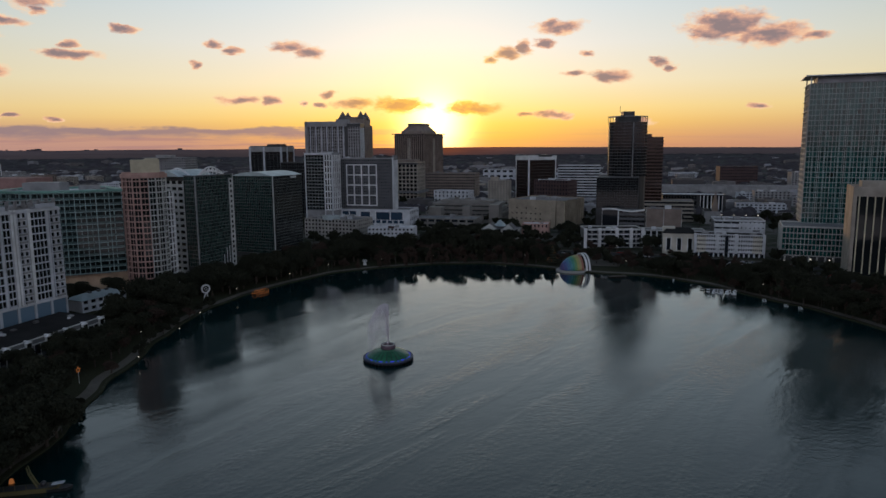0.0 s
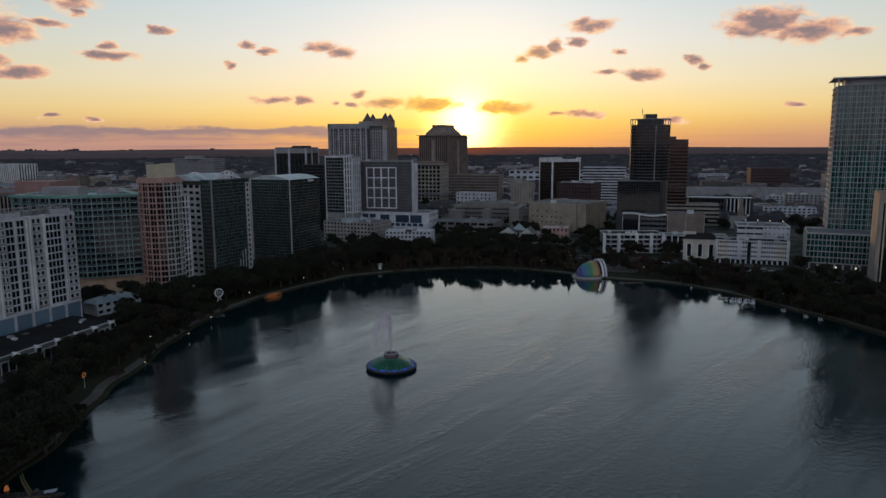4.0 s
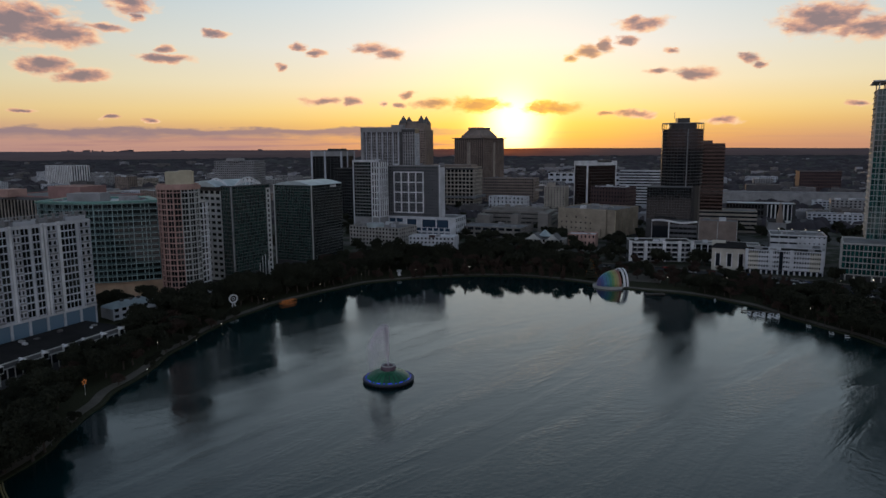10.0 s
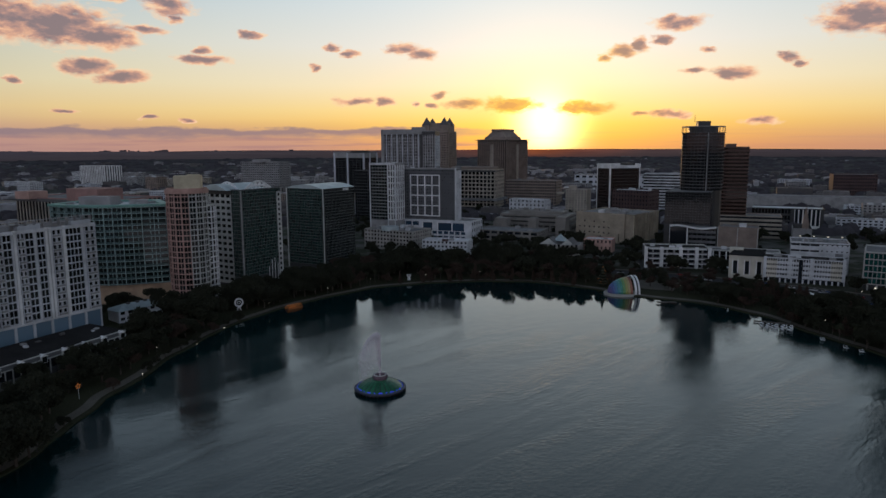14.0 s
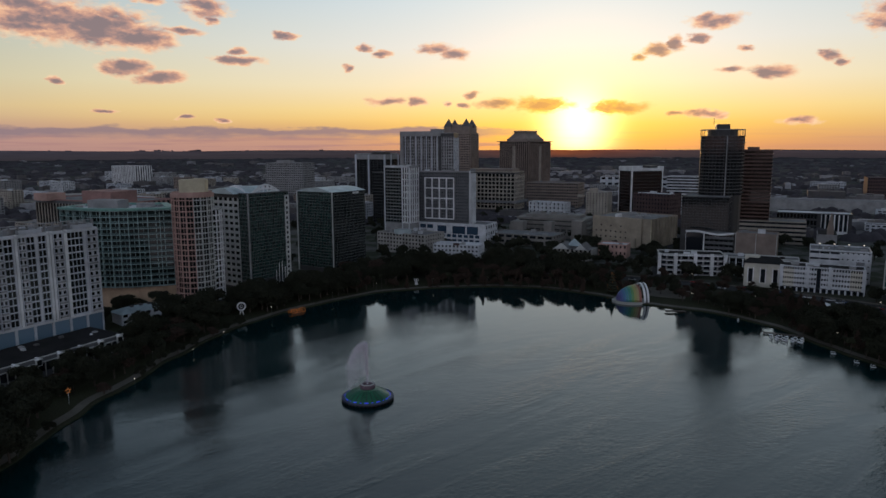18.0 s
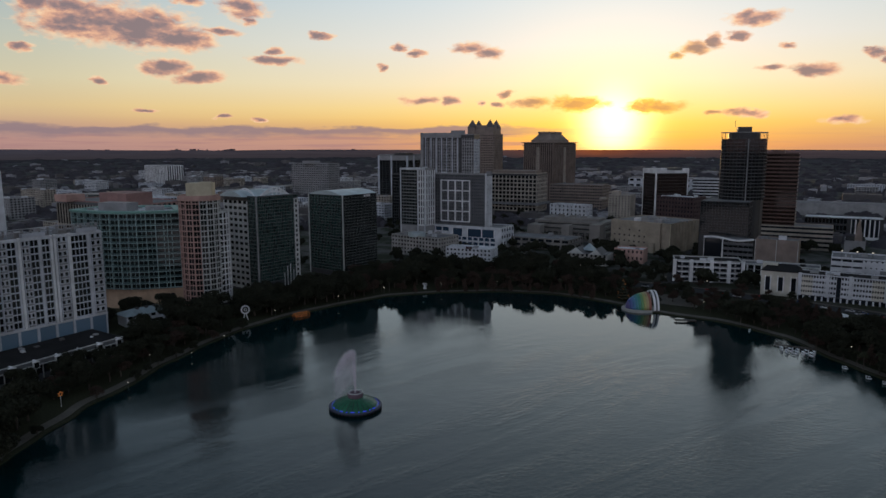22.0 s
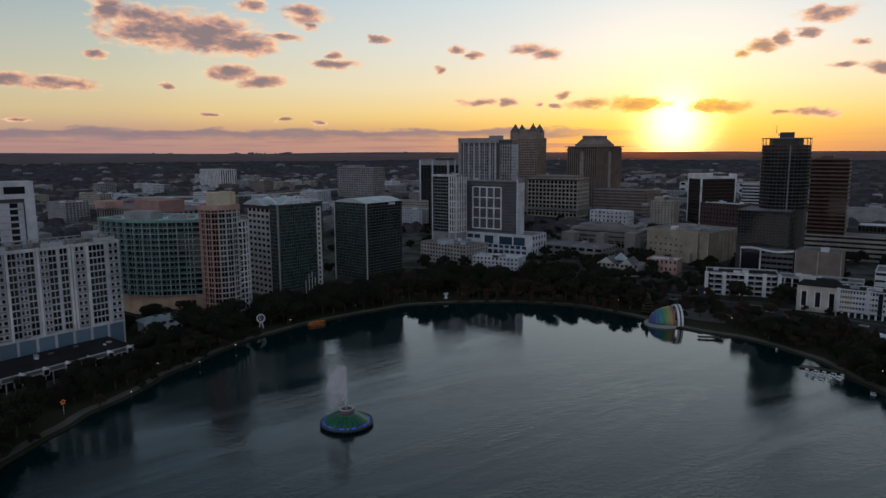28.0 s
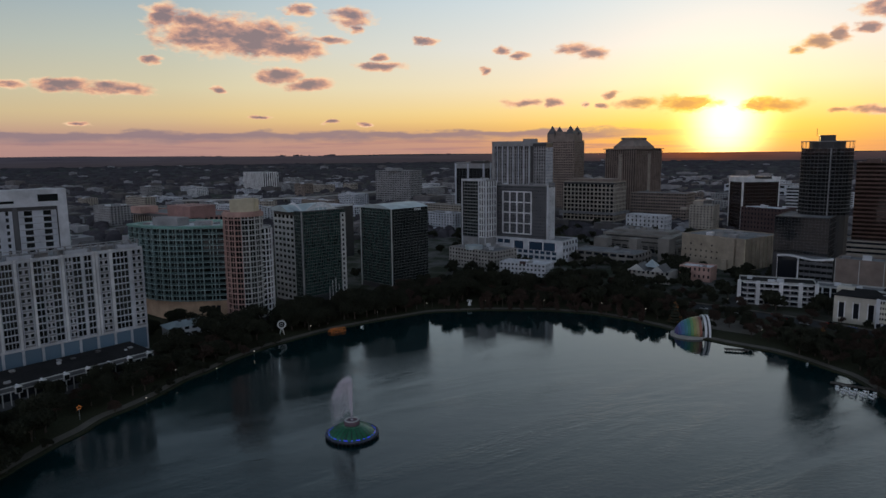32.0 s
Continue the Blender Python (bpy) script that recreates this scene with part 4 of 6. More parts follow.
b = Building("library", "brutalist concrete library in broad stepped tiers", corner((72, 398), -16, 74, 42), 9.5, "concrete", core="charcoal", parapet=0.5)
b.facade(0, 12, 1, 0.86, 0.55, z0=3.4, z1=9.0, depth=1.4, singles=12, pane="paneblack")
b.facade(1, 8, 1, 0.86, 0.55, z0=3.4, z1=9.0, depth=1.4, singles=8, pane="paneblack")
for k, (inset, za, zb) in enumerate(((3.0, 9.5, 11.2), (0.6, 11.2, 13.4), (4.5, 13.4, 14.8), (2.2, 14.8, 17.2), (6.5, 17.2, 18.6), (4.6, 18.6, 20.6), (11.0, 20.6, 23.0))):
    b.prism("recess" if k % 2 == 0 and k < 6 else "tier", b.inset(inset), za, zb, "charcoal" if k % 2 == 0 and k < 6 else "concrete")
e, L = b.edge(0)
for i in range(13):
    b.bar(e, "buttress", i * L / 12.2 - 0.6, i * L / 12.2 + 0.6, b.z0, 13.4, "concrete", 0.9)
for x, y, w, d, h in ((12, 402, 12, 10, 19.0), (66, 388, 9, 14, 22.0), (40, 390, 7, 9, 20.4)):
    b.unit(x, y, w, d, h - b.z0, "concrete", -16, "stair_tower", b.z0)
for i in range(9):
    q = b.c + Vector((-22 + 5.2 * i, 7 - 1.5 * i))
    b.unit(q.x, q.y, 3.0 + (i * 5 % 3), 3.4, 1.2 + 0.5 * (i % 3), "grey" if i % 2 else "concrete", -16, "rooftop_unit", 20.6 if i in (0, 8) else 23.0)
b = Building("library_wing", "long concrete wing with deep shaded recesses", corner((44, 347), -16, 56, 30), 11.5, "concrete", core="charcoal")
b.facade(0, 8, 2, 0.8, 0.5, z0=3, depth=1.0, singles=16)
b.facade(1, 5, 2, 0.8, 0.5, z0=3, depth=1.0, singles=10)
b.units(3, 5, "grey")

b = Building("tan_block", "windowless tan block with ribbed side and rooftop plant", corner((121, 350), -31, 53, 48), 26.4, "tan")
e, L = b.edge(0)
for r in range(3):
    for c in range(7):
        if r < 2 or c % 2:
            b.bar(e, "window", L * 0.06 + c * L * 0.085, L * 0.06 + c * L * 0.085 + 1.1, 10 + r * 4.6, 11.2 + r * 4.6, "pane", 0.08)
b.bar(e, "buttress", L * 0.62, L * 0.86, 3, 26.8, "tan", 2.2)
b.bar(e, "buttress", L * 0.70, L * 0.78, 3, 11, "tan", 4.4)
b.bar(e, "drain_line", L - 0.3, L + 0.3, 3, 26.6, "cream", 0.4)
e, L = b.edge(1)
for c in range(9):
    b.bar(e, "rib", 3 + c * L / 9, 3.9 + c * L / 9, 3, 26.5, "tan", 0.7)
b.units(7, 8, "grey", (3, 8), (1.2, 3.2))

b = Building("low_office", "low beige office with punched square windows", corner((-49, 286), -22, 46, 26), 18.0, "greige", "roof")
b.facade(0, 15, 5, 0.52, 0.5, z0=3.4, singles=60, pane="paneblack", depth=0.45)
b.facade(1, 8, 5, 0.52, 0.5, z0=3.4, singles=32, pane="paneblack", depth=0.45)
b.units(5, 23, "roofwhite")
b.prism("glass_drum", [Vector(p) for p in round_poly(-70, 300, 7, 0, 340, 9)], 18, 21, "metalroof")
b = Building("corner_house", "small white shopfront block with a red awning", corner((-4, 263), -6, 34, 15), 14.6, "white", "roofwhite")
b.facade(0, 12, 4, 0.5, 0.45, z0=3, singles=48)
b.facade(1, 5, 4, 0.5, 0.45, z0=3, singles=20)
e, L = b.edge(0)
b.bar(e, "awning", L * 0.45, L * 0.58, 14.8, 16.6, "red", 0.6)
b.units(3, 7, "roofwhite", (2, 4), (1, 2))

# little church-like pavilion and the pink house beside it
b = Building("pavilion", "white gabled hall with a glazed pyramid skylight", corner((75, 284), -14, 29, 17), 11.0, "greige", "slate", parapet=0)
b.facade(0, 9, 2, 0.5, 0.5, z0=2.8, singles=18)
for dx, w in ((-8, 12), (6, 9)):
    q = b.c + Vector((dx, -3 - dx * 0.25))
    child("gable_front", mesh("gable_front", [(-w / 2, -8.2, 0), (w / 2, -8.2, 0), (0, -8.2, 4.4), (-w / 2, -7.9, 0), (w / 2, -7.9, 0), (0, -7.9, 4.4)],
          [(0, 1, 2), (5, 4, 3), (0, 2, 5, 3), (1, 4, 5, 2), (0, 3, 4, 1)], "slab"), b.e, b.local(q.x, q.y, 11.0), -14)
    child("gable_roof", mesh("gable", [(-w / 2, -8, 0), (w / 2, -8, 0), (0, -8, 4.2), (-w / 2, 8, 0), (w / 2, 8, 0), (0, 8, 4.2)],
          [(0, 1, 2), (5, 4, 3), (0, 2, 5, 3), (1, 4, 5, 2), (0, 3, 4, 1)], "slate"), b.e, b.local(q.x, q.y, 11.0), -14)
child("skylight", mesh("pyramid", [(-4.5, -4.5, 0), (4.5, -4.5, 0), (4.5, 4.5, 0), (-4.5, 4.5, 0), (0, 0, 5)], [(0, 1, 4), (1, 2, 4), (2, 3, 4), (3, 0, 4), (3, 2, 1, 0)], "metalroof"),
      b.e, b.local(b.c.x - 1, b.c.y + 3, 12.4), -14)
b = Building("pink_house", "low pink stucco house with a white flat roof", corner((100, 300), -14, 21, 14), 12.5, "pink", "roofwhite")
b.facade(0, 7, 2, 0.4, 0.42, z0=3, singles=14)
b.units(3, 61, "roofwhite", (2, 4), (0.8, 1.6))

# ---------------------------------------------------------------- north shore
b = Building("dark_podium", "black glass podium of the round tower", [(137, 300), (167, 292), (178, 333), (149, 341)], 49.0, "charcoal", core="charcoal", parapet=0.6)
for i in (0, 1, 3):
    b.facade(i, 16, 12, 0.94, 0.9, z0=26 if i == 0 else 6, wall="charcoal", pane="paneblack", depth=0.1, singles=72)
b = Building("round_glass_tower", "dark round glass tower with balconies and an open ring crown", round_poly(166.5, 327, 15.0, -170, 170, 18), 92.0, "steel", core="charcoal", parapet=0)
for i in range(0, 10):
    b.facade(i, 2, 18, 0.92, 0.82, z0=49, z1=92, wall="steel", pane="paneblack", depth=0.25, singles=36, slab=0.9, slabmat="darkgrey")
b.prism("upper_storey", [Vector(p) for p in round_poly(166.5, 327, 10.5, -175, 165, 14)], 92, 96.5, "charcoal")
b.unit(166, 330, 9, 8, 8.5, "charcoal", 0, "penthouse")
child("crown_ring", lathe([(14.9, 0), (15.5, 0), (15.5, 0.55), (14.9, 0.55), (14.9, 0)], 40, "grey"), b.e, b.local(166.5, 327, 96.2))
for i in range(26):
    a = radians(i * 360 / 26)
    child("crown_post", box(0.2, 0.2, 4.4, "steel"), b.e, b.local(166.5 + 15.2 * math.cos(a), 327 + 15.2 * math.sin(a), 91.9), math.degrees(a) + 90)
child("mast", box(0.3, 0.3, 5, "steel"), b.e, b.local(160, 327, 100))
e, L = b.edge(4)
b.bar(e, "pale_rib", 1.5, 2.0, 49, 92, "grey", 1.0)
b = Building("parking_garage", "parking garage with a white wavy roof edge", [(139, 288), (169, 279.3), (172.5, 291), (142.5, 299.5)], 25.0, "charcoal", core="charcoal", parapet=0)
e, L = b.facade(0, 6, 6, 0.95, 0.5, z0=4, wall="darkgrey", pane="paneblack", depth=0.5, singles=36, a=0.4)
b.facade(0, 1, 1, 0.96, 0.97, z0=4, wall="frame", pane="pane", depth=0.4, singles=1, b=0.38)
e, L = b.edge(0)
for i in range(20):
    z = 25.0 + 0.9 * math.sin(i / 19 * 6.0 + 0.6)
    b.bar(e, "wavy_edge", i * L / 20, (i + 1) * L / 20, z, z + 1.0, "frame", 1.2, 1.0)
b.bar(e, "post", L * 0.38, L * 0.40, 4, 25.5, "frame", 1.0)
b = Building("grey_block", "plain grey block beside the garage", [(170, 279), (194, 271), (199, 287), (175, 295)], 26.0, "stone")
for s in (0.0, 0.5, 1.0):
    b.bar(b.edge(0)[0], "drain_line", b.edge(0)[1] * s - 0.2, b.edge(0)[1] * s + 0.2, b.z0, 26.4, "slab", 0.25)
b.units(3, 19)

b = Building("brown_tower", "brown granite office tower with banded windows", corner((221, 408), -14, 26, 26), 80.5, "brown", core="charcoal")
for i in (0, 1):
    b.facade(i, 10, 24, 0.98, 0.62, z0=6, wall="brown", pane="panebronze", singles=40, piers=False, depth=0.35)
b.unit(208, 418, 9, 8, 3.5, "brown", -14, "penthouse")
b = Building("garage_deck", "long low parking deck below the brown tower", corner((246, 392), -14, 60, 26), 22, "beige", core="charcoal")
b.facade(0, 8, 5, 0.96, 0.45, z0=4, singles=40, piers=False)
b.facade(1, 4, 5, 0.96, 0.45, z0=4, singles=20, piers=False)

# lakeside condominium with loggias
b = Building("lake_condominium", "white lakeside condominium with open loggias", corner((157.5, 243), 0, 40, 18), 15.6, "slab", "roofdark", core="darkgrey")
b.facade(0, 9, 4, 0.82, 0.74, z0=2.6, z1=15.4, wall="grey", depth=1.0, singles=36)
b.facade(1, 4, 4, 0.66, 0.62, z0=2.6, z1=15.4, wall="slab", depth=0.8, singles=16)
e, L = b.edge(0)
for i in range(4):
    b.bar(e, "loggia_slab", L * 0.05, L * 0.95, 5.7 + i * 3.2, 6.0 + i * 3.2, "frame", 1.9)
for s in (0.0, 0.25, 0.55, 0.8, 1.0):
    b.bar(e, "tower_bay", L * s - 1.0, L * s + 1.0, 2.6, 16.8, "frame", 1.5)
b.units(3, 41, "roofwhite", (2, 4), (1, 2))
b = Building("white_row", "apartment row behind a tall white colonnade", corner((200, 240), -13, 44, 14), 14.0, "slab", "roof", core="darkgrey")
b.facade(0, 11, 1, 0.80, 0.88, z0=3, z1=13.8, wall="frame", pane="paneblack", depth=1.0, singles=11)
e, L = b.edge(0)
for i in range(3):
    b.bar(e, "balcony", L * 0.05, L * 0.95, 5.6 + i * 2.8, 5.8 + i * 2.8, "grey", 0.6)
b.units(4, 43, "roofdark", (2, 4), (1, 2))

b = Building("white_hotel", "white and cream lakeside apartment row with shopfronts", corner((221, 195), -16, 42, 15), 16.6, "white", "roofdark", core="darkgrey", parapet=0.6)
for a, c, n, wall in ((0.0, 0.17, 3, "ivory"), (0.17, 0.44, 4, "white"), (0.49, 0.83, 5, "white"), (0.83, 1.0, 3, "ivory")):
    b.facade(0, n * 2, 4, 0.62, 0.46, z0=5.4, z1=16.4, wall=wall, singles=16, a=a, b=c)
b.facade(0, 14, 1, 0.72, 0.7, z0=1.6, z1=5.0, wall="white", depth=1.6, singles=14)
b.facade(1, 4, 4, 0.4, 0.5, z0=3, z1=16.4, wall="white", singles=16)
e, L = b.edge(0)
b.bar(e, "glazed_bay", L * 0.44, L * 0.49, 5.4, 16.4, "pane", 0.5)
for s in (0.0, 0.32, 0.58, 0.97):
    b.bar(e, "tower_bay", L * s - 0.2, L * s + 1.6, 5, 17.6, "white", 0.6)
b.units(5, 47, "roofdark", (2, 5), (0.8, 1.8))
b = Building("gabled_hall", "cream hall with tall dark windows and dark pitched roof", corner((182, 208.5), -16, 20, 16), 16.8, "ivory", "roofdark", core="ivory", parapet=0)
e, L = b.edge(0)
for s in (0.12, 0.45, 0.78):
    b.bar(e, "tall_window", L * s, L * s + 2.4, 5.6, 13.5, "pane", 0.1)
    b.bar(e, "window_trim", L * s - 0.5, L * s, 5.2, 14.2, "frame", 0.4)
    b.bar(e, "window_trim", L * s + 2.4, L * s + 2.9, 5.2, 14.2, "frame", 0.4)
child("hip_roof", mesh("hip", [(-10.4, -8.4, 0), (10.4, -8.4, 0), (10.4, 8.4, 0), (-10.4, 8.4, 0), (-7, 2.5, 3.0), (7, 2.5, 3.0)],
      [(0, 1, 5, 4), (1, 2, 5), (2, 3, 4, 5), (3, 0, 4), (3, 2, 1, 0)], "roofdark"), b.e, (0, 0, 16.7 - b.z0), -16)
b.unit(170, 226, 8, 6, 6, "ivory", -16, "stair_tower", 14)
b = Building("white_garage", "white block with ribbon openings and roof lamps", corner((234, 224), -16, 32, 24), 22.4, "white", "roof", core="darkgrey")
b.facade(0, 3, 5, 0.9, 0.32, z0=4, z1=22, singles=15, b=0.5)
b.facade(0, 6, 5, 0.3, 0.2, z0=4, z1=22, singles=30, a=0.5)
b.units(4, 51, "roofwhite", (2, 4), (1, 2))
for i in range(4):
    p = b.poly[0].lerp(b.poly[1], 0.15 + 0.24 * i) + Vector((2, 6))
    post = child("lamp_post", box(0.2, 0.2, 3.5, "steel"), b.e, b.local(p.x, p.y, 22.4))
    child("lamp_head", box(0.7, 0.7, 0.4, "lamp"), post, (0, 0.25, 3.5))
b = Building("annex_block", "pale annex block beside the glass tower", corner((228, 214), -16, 8, 14), 14, "grey")
b.units(1, 53)

b = Building("tower_podium", "teal glazed podium with pale grid", [(227, 186), (292, 159), (304, 188), (239, 215)], 23.6, "slab", "roof", core="charcoal")
b.facade(0, 34, 5, 0.86, 0.84, z0=6.2, z1=23.4, wall="slab", pane="paneteal", depth=0.5, singles=102)
b.facade(3, 7, 6, 0.86, 0.76, z0=6.2, z1=23.4, wall="slab", pane="paneteal", depth=0.5, singles=42)
e, L = b.edge(0)
for i in range(16):
    b.bar(e, "column", (i + 0.4) * L / 16, (i + 0.6) * L / 16, b.z0, 6, "slab", 0.8)
for i in range(7):
    q = e[0] + e[1] * ((i + 0.5) * L / 7) - Vector((0, 2.6))
    child("wall_lamp", box(0.7, 0.5, 0.9, "lamp"), b.e, b.local(q.x, q.y, 4.2), e[3])
b = Building("glass_tower", "tall teal glass apartment tower with white grid and roof canopy", [(249.4, 208.2), (302.4, 186.2), (313.4, 213.2), (260.4, 235.2)], 111.4, "slab", "roof", z0=23.0, core="charcoal", parapet=0)
e, L = b.facade(0, 28, 27, 0.88, 0.87, z0=23.6, z1=111, wall="tealframe", pane="paneteal", depth=0.4, singles=300)
b.facade(3, 7, 26, 0.82, 0.74, z0=23.6, z1=111, wall="slab", pane="paneteal", depth=0.35, singles=60, slab=1.0)
for i in range(17):
    b.bar(e, "pale_fin", i * L / 16 - 0.13, i * L / 16 + 0.13, 23.6, 112, "slab" if i % 2 == 0 else "tealframe", 0.55)
b.prism("penthouse", b.inset(4), 111.4, 115.5, "bluewhite")
k = b.inset(-3.0)
b.prism("canopy", k, 115.7, 116.4, "frame")
for p in b.poly:
    child("canopy_post", box(0.7, 0.7, 4.6, "frame"), b.e, b.local(p.x + (0.8 if p.x < 270 else -0.8), p.y + 0.8, 111.3), -22)

b = Building("striped_tower", "concrete office slab with dark vertical window strips and cream fins", [(236, 130), (277, 112), (289, 139), (248, 157)], 50.0, "beige", "roof", core="paneblack", parapet=1.5)
e, L = b.edge(0)
b.bar(e, "end_wall", 0, L * 0.03, b.z0, 51.4, "beige", 0.6)
for i in range(12):
    s = L * 0.05 + i * L * 0.08
    b.bar(e, "fin", s, s + 0.55, b.z0 + 3, 49, "cream", 0.9)
b.bar(e, "top_band", L * 0.03, L, 46.5, 51.4, "beige", 1.0)
e, L = b.edge(3)
b.bar(e, "end_wall", 0, L, b.z0, 51.4, "beige", 0.5)
b.unit(258, 146, 18, 12, 4, "beige", -24, "penthouse")

# ---------------------------------------------------------------- far left and behind
b = Building("slender_tower", "white apartment tower with deep vertical window bays", [(-256, 16), (-221.4, 74.4), (-243.4, 88.4), (-278, 30)], 66, "bluewhite", "roof", core="charcoal")
b.facade(0, 9, 17, 0.30, 0.62, z0=6, z1=64, wall="bluewhite", pane="paneblack", depth=0.5, singles=140, a=0.0, b=0.62)
b.facade(0, 2, 17, 0.42, 0.78, z0=6, z1=64, wall="bluewhite", pane="paneblack", depth=0.9, singles=40, a=0.66, b=0.92, slab=1.3, slabmat="grey")
b.facade(1, 5, 15, 0.7, 0.6, z0=6, z1=56, wall="teal", pane="paneteal", singles=75, slab=1.0)
e, L = b.edge(0)
b.bar(e, "crown_block", L * 0.30, L * 1.0, 66, 75, "white", 0.4, 12.0)
# black bars laid on the crown stand for its dark slot openings
b.bar(e, "crown_slot", L * 0.36, L * 0.64, 68.0, 69.4, "paneblack", 0.46, 1.0)
b.bar(e, "crown_slot", L * 0.80, L * 0.94, 68.6, 72.4, "paneblack", 0.46, 1.0)
b.bar(e, "crown_block", 0, L * 0.28, 66, 69.5, "bluewhite", 0.4, 10.0)
# a flat dark strip on the wall stands for the recess's shade
b.bar(e, "recess", L * 0.625, L * 0.655, 6, 66, "darkgrey", 0.12)
b.bar(e, "corner_pier", L * 0.93, L, 6, 66, "white", 1.0)
b = Building("pink_block", "pink stucco block with a ribbed penthouse", corner((-222, 178), -14, 92, 40), 49, "rose", "roof", core="darkgrey")
b.facade(0, 26, 2, 0.78, 0.92, z0=16, z1=47, wall="beige", pane="paneblack", depth=0.6, singles=52, b=0.9)
b.facade(1, 10, 10, 0.6, 0.6, z0=6, singles=50)
b.unit(-238, 196, 28, 20, 8, "rose", -14, "penthouse")
b.unit(-296, 205, 14, 14, 5, "pink", -14, "penthouse")
for i in range(7):
    b.bar(b.edge(0)[0], "rib", 52 + i * 5, 53.2 + i * 5, 49, 57, "cream", -4.0, 5.0)
b = Building("round_window_block", "pale block pierced by round openings", corner((-196, 300), -14, 46, 24), 47, "white", "roofwhite", core="charcoal")
b.facade(0, 12, 5, 0.5, 0.5, z0=27, z1=46, singles=60)
b = Building("office_block", "grey gridded office slab far behind", corner((-392, 850), -10, 74, 34), 58.5, "grey", core="charcoal")
b.facade(0, 20, 14, 0.55, 0.6, z0=6, singles=84)
b.facade(1, 8, 14, 0.55, 0.6, z0=6, singles=42)
b.unit(-425, 865, 26, 14, 5, "grey", -10, "penthouse")
b = Building("striped_slab", "white striped tower far off", corner((-872, 1076), -20, 82, 40), 46, "frame", core="charcoal")
b.facade(0, 15, 1, 0.5, 0.96, z0=6, pane="paneblack", wall="frame", singles=15, depth=1.0)
b.facade(1, 7, 1, 0.5, 0.96, z0=6, pane="paneblack", wall="frame", singles=7, depth=1.0)
b = Building("hall", "long pale hall with a wide roof", corner((240, 1120), -10, 150, 70), 26, "bluewhite", "roof")
b.facade(0, 12, 2, 0.6, 0.4, z0=6, singles=24)
b = Building("black_hall", "dark low block with a white glazed front", corner((306, 468), -16, 62, 30), 22, "charcoal", "roofwhite", core="charcoal")
b.facade(0, 12, 3, 0.8, 0.7, z0=4, wall="charcoal", pane="paneblack", singles=36, b=0.55)
b.facade(0, 6, 1, 0.7, 0.85, z0=4, wall="frame", singles=6, a=0.6, b=0.95)
b = Building("long_wall", "long grey elevated concrete deck", corner((620, 640), -12, 380, 40), 17, "grey", "roof", parapet=1.5)
b = Building("red_block", "dark red brick block far off", corner((545, 930), -12, 60, 40), 36, "red")
b.facade(0, 18, 6, 0.5, 0.5, z0=6, singles=54)
b = Building("red_block", "dark red brick block far off", corner((690, 900), -12, 60, 40), 36, "red")
b.facade(0, 10, 6, 0.5, 0.5, z0=6, singles=30)
b = Building("church", "grey stone church with a pointed spire", corner((264, 374), -16, 14, 30), 15, "grey", "roofdark", parapet=0)
child("spire", mesh("spire", [(-2.4, -2.4, 0), (2.4, -2.4, 0), (2.4, 2.4, 0), (-2.4, 2.4, 0), (-2.4, -2.4, 9), (2.4, -2.4, 9), (2.4, 2.4, 9), (-2.4, 2.4, 9), (0, 0, 24)],
      [(0, 1, 5, 4), (1, 2, 6, 5), (2, 3, 7, 6), (3, 0, 4, 7), (4, 5, 8), (5, 6, 8), (6, 7, 8), (7, 4, 8)], "stone"), b.e, b.local(260, 378, 10), -16)

# ---------------------------------------------------------------- streets
def strip(name, label, pts, width, mat, lift=0.10, category="road"):
    v, f = [], []
    P = [Vector(p) for p in pts]
    line = []
    for a, b_ in zip(P, P[1:]):
        k = max(1, int((b_ - a).length / 5))
        line += [a.lerp(b_, i / k) for i in range(k)]
    line.append(P[-1])
    for i, p in enumerate(line):
        t = (line[min(i + 1, len(line) - 1)] - line[max(0, i - 1)]).normalized()
        n = Vector((-t.y, t.x))
        for s in (-0.5, -0.25, 0.0, 0.25, 0.5):
            q = p + n * (s * width)
            v.append((q.x, q.y, ground_z(q.x, q.y) + lift))
    for i in range(len(line) - 1):
        f += [(5 * i + k, 5 * i + 5 + k, 5 * i + 6 + k, 5 * i + 1 + k) for k in range(4)]
    return tagged(new(name, mesh(name, v, [tuple(reversed(q)) for q in f], mat)), label, category, kind="structure")


NORTH_ROAD = [(60, 236), (110, 222), (150, 207), (200, 180), (228, 160), (262, 140), (330, 105)]
strip("road", "dark asphalt street along the north shore", NORTH_ROAD, 11.0, "asphalt", 0.16)
strip("pavement", "pale pavement beside the street", [(x + 2.6, y + 7.4) for x, y in NORTH_ROAD], 3.2, "walk", 0.2, "pavement")
strip("road", "asphalt parking lane beside the towers", [(205, 172), (222, 150), (232, 118)], 9.0, "asphalt", 0.2)
strip("road", "asphalt street behind the south shore", [(-60, 255), (-78, 190), (-98, 148), (-112, 100), (-118, 60)], 8.0, "asphalt", 0.14)
strip("road", "asphalt street running west", [(-60, 255), (20, 245), (60, 236)], 9.0, "asphalt", 0.15)
strip("road", "asphalt street running west", [(112, 224), (150, 420), (190, 640)], 9.0, "asphalt", 0.15)
strip("plaza", "pale paved court behind the bandshell", [(96, 196), (128, 186)], 22.0, "walk", 0.12, "pavement")


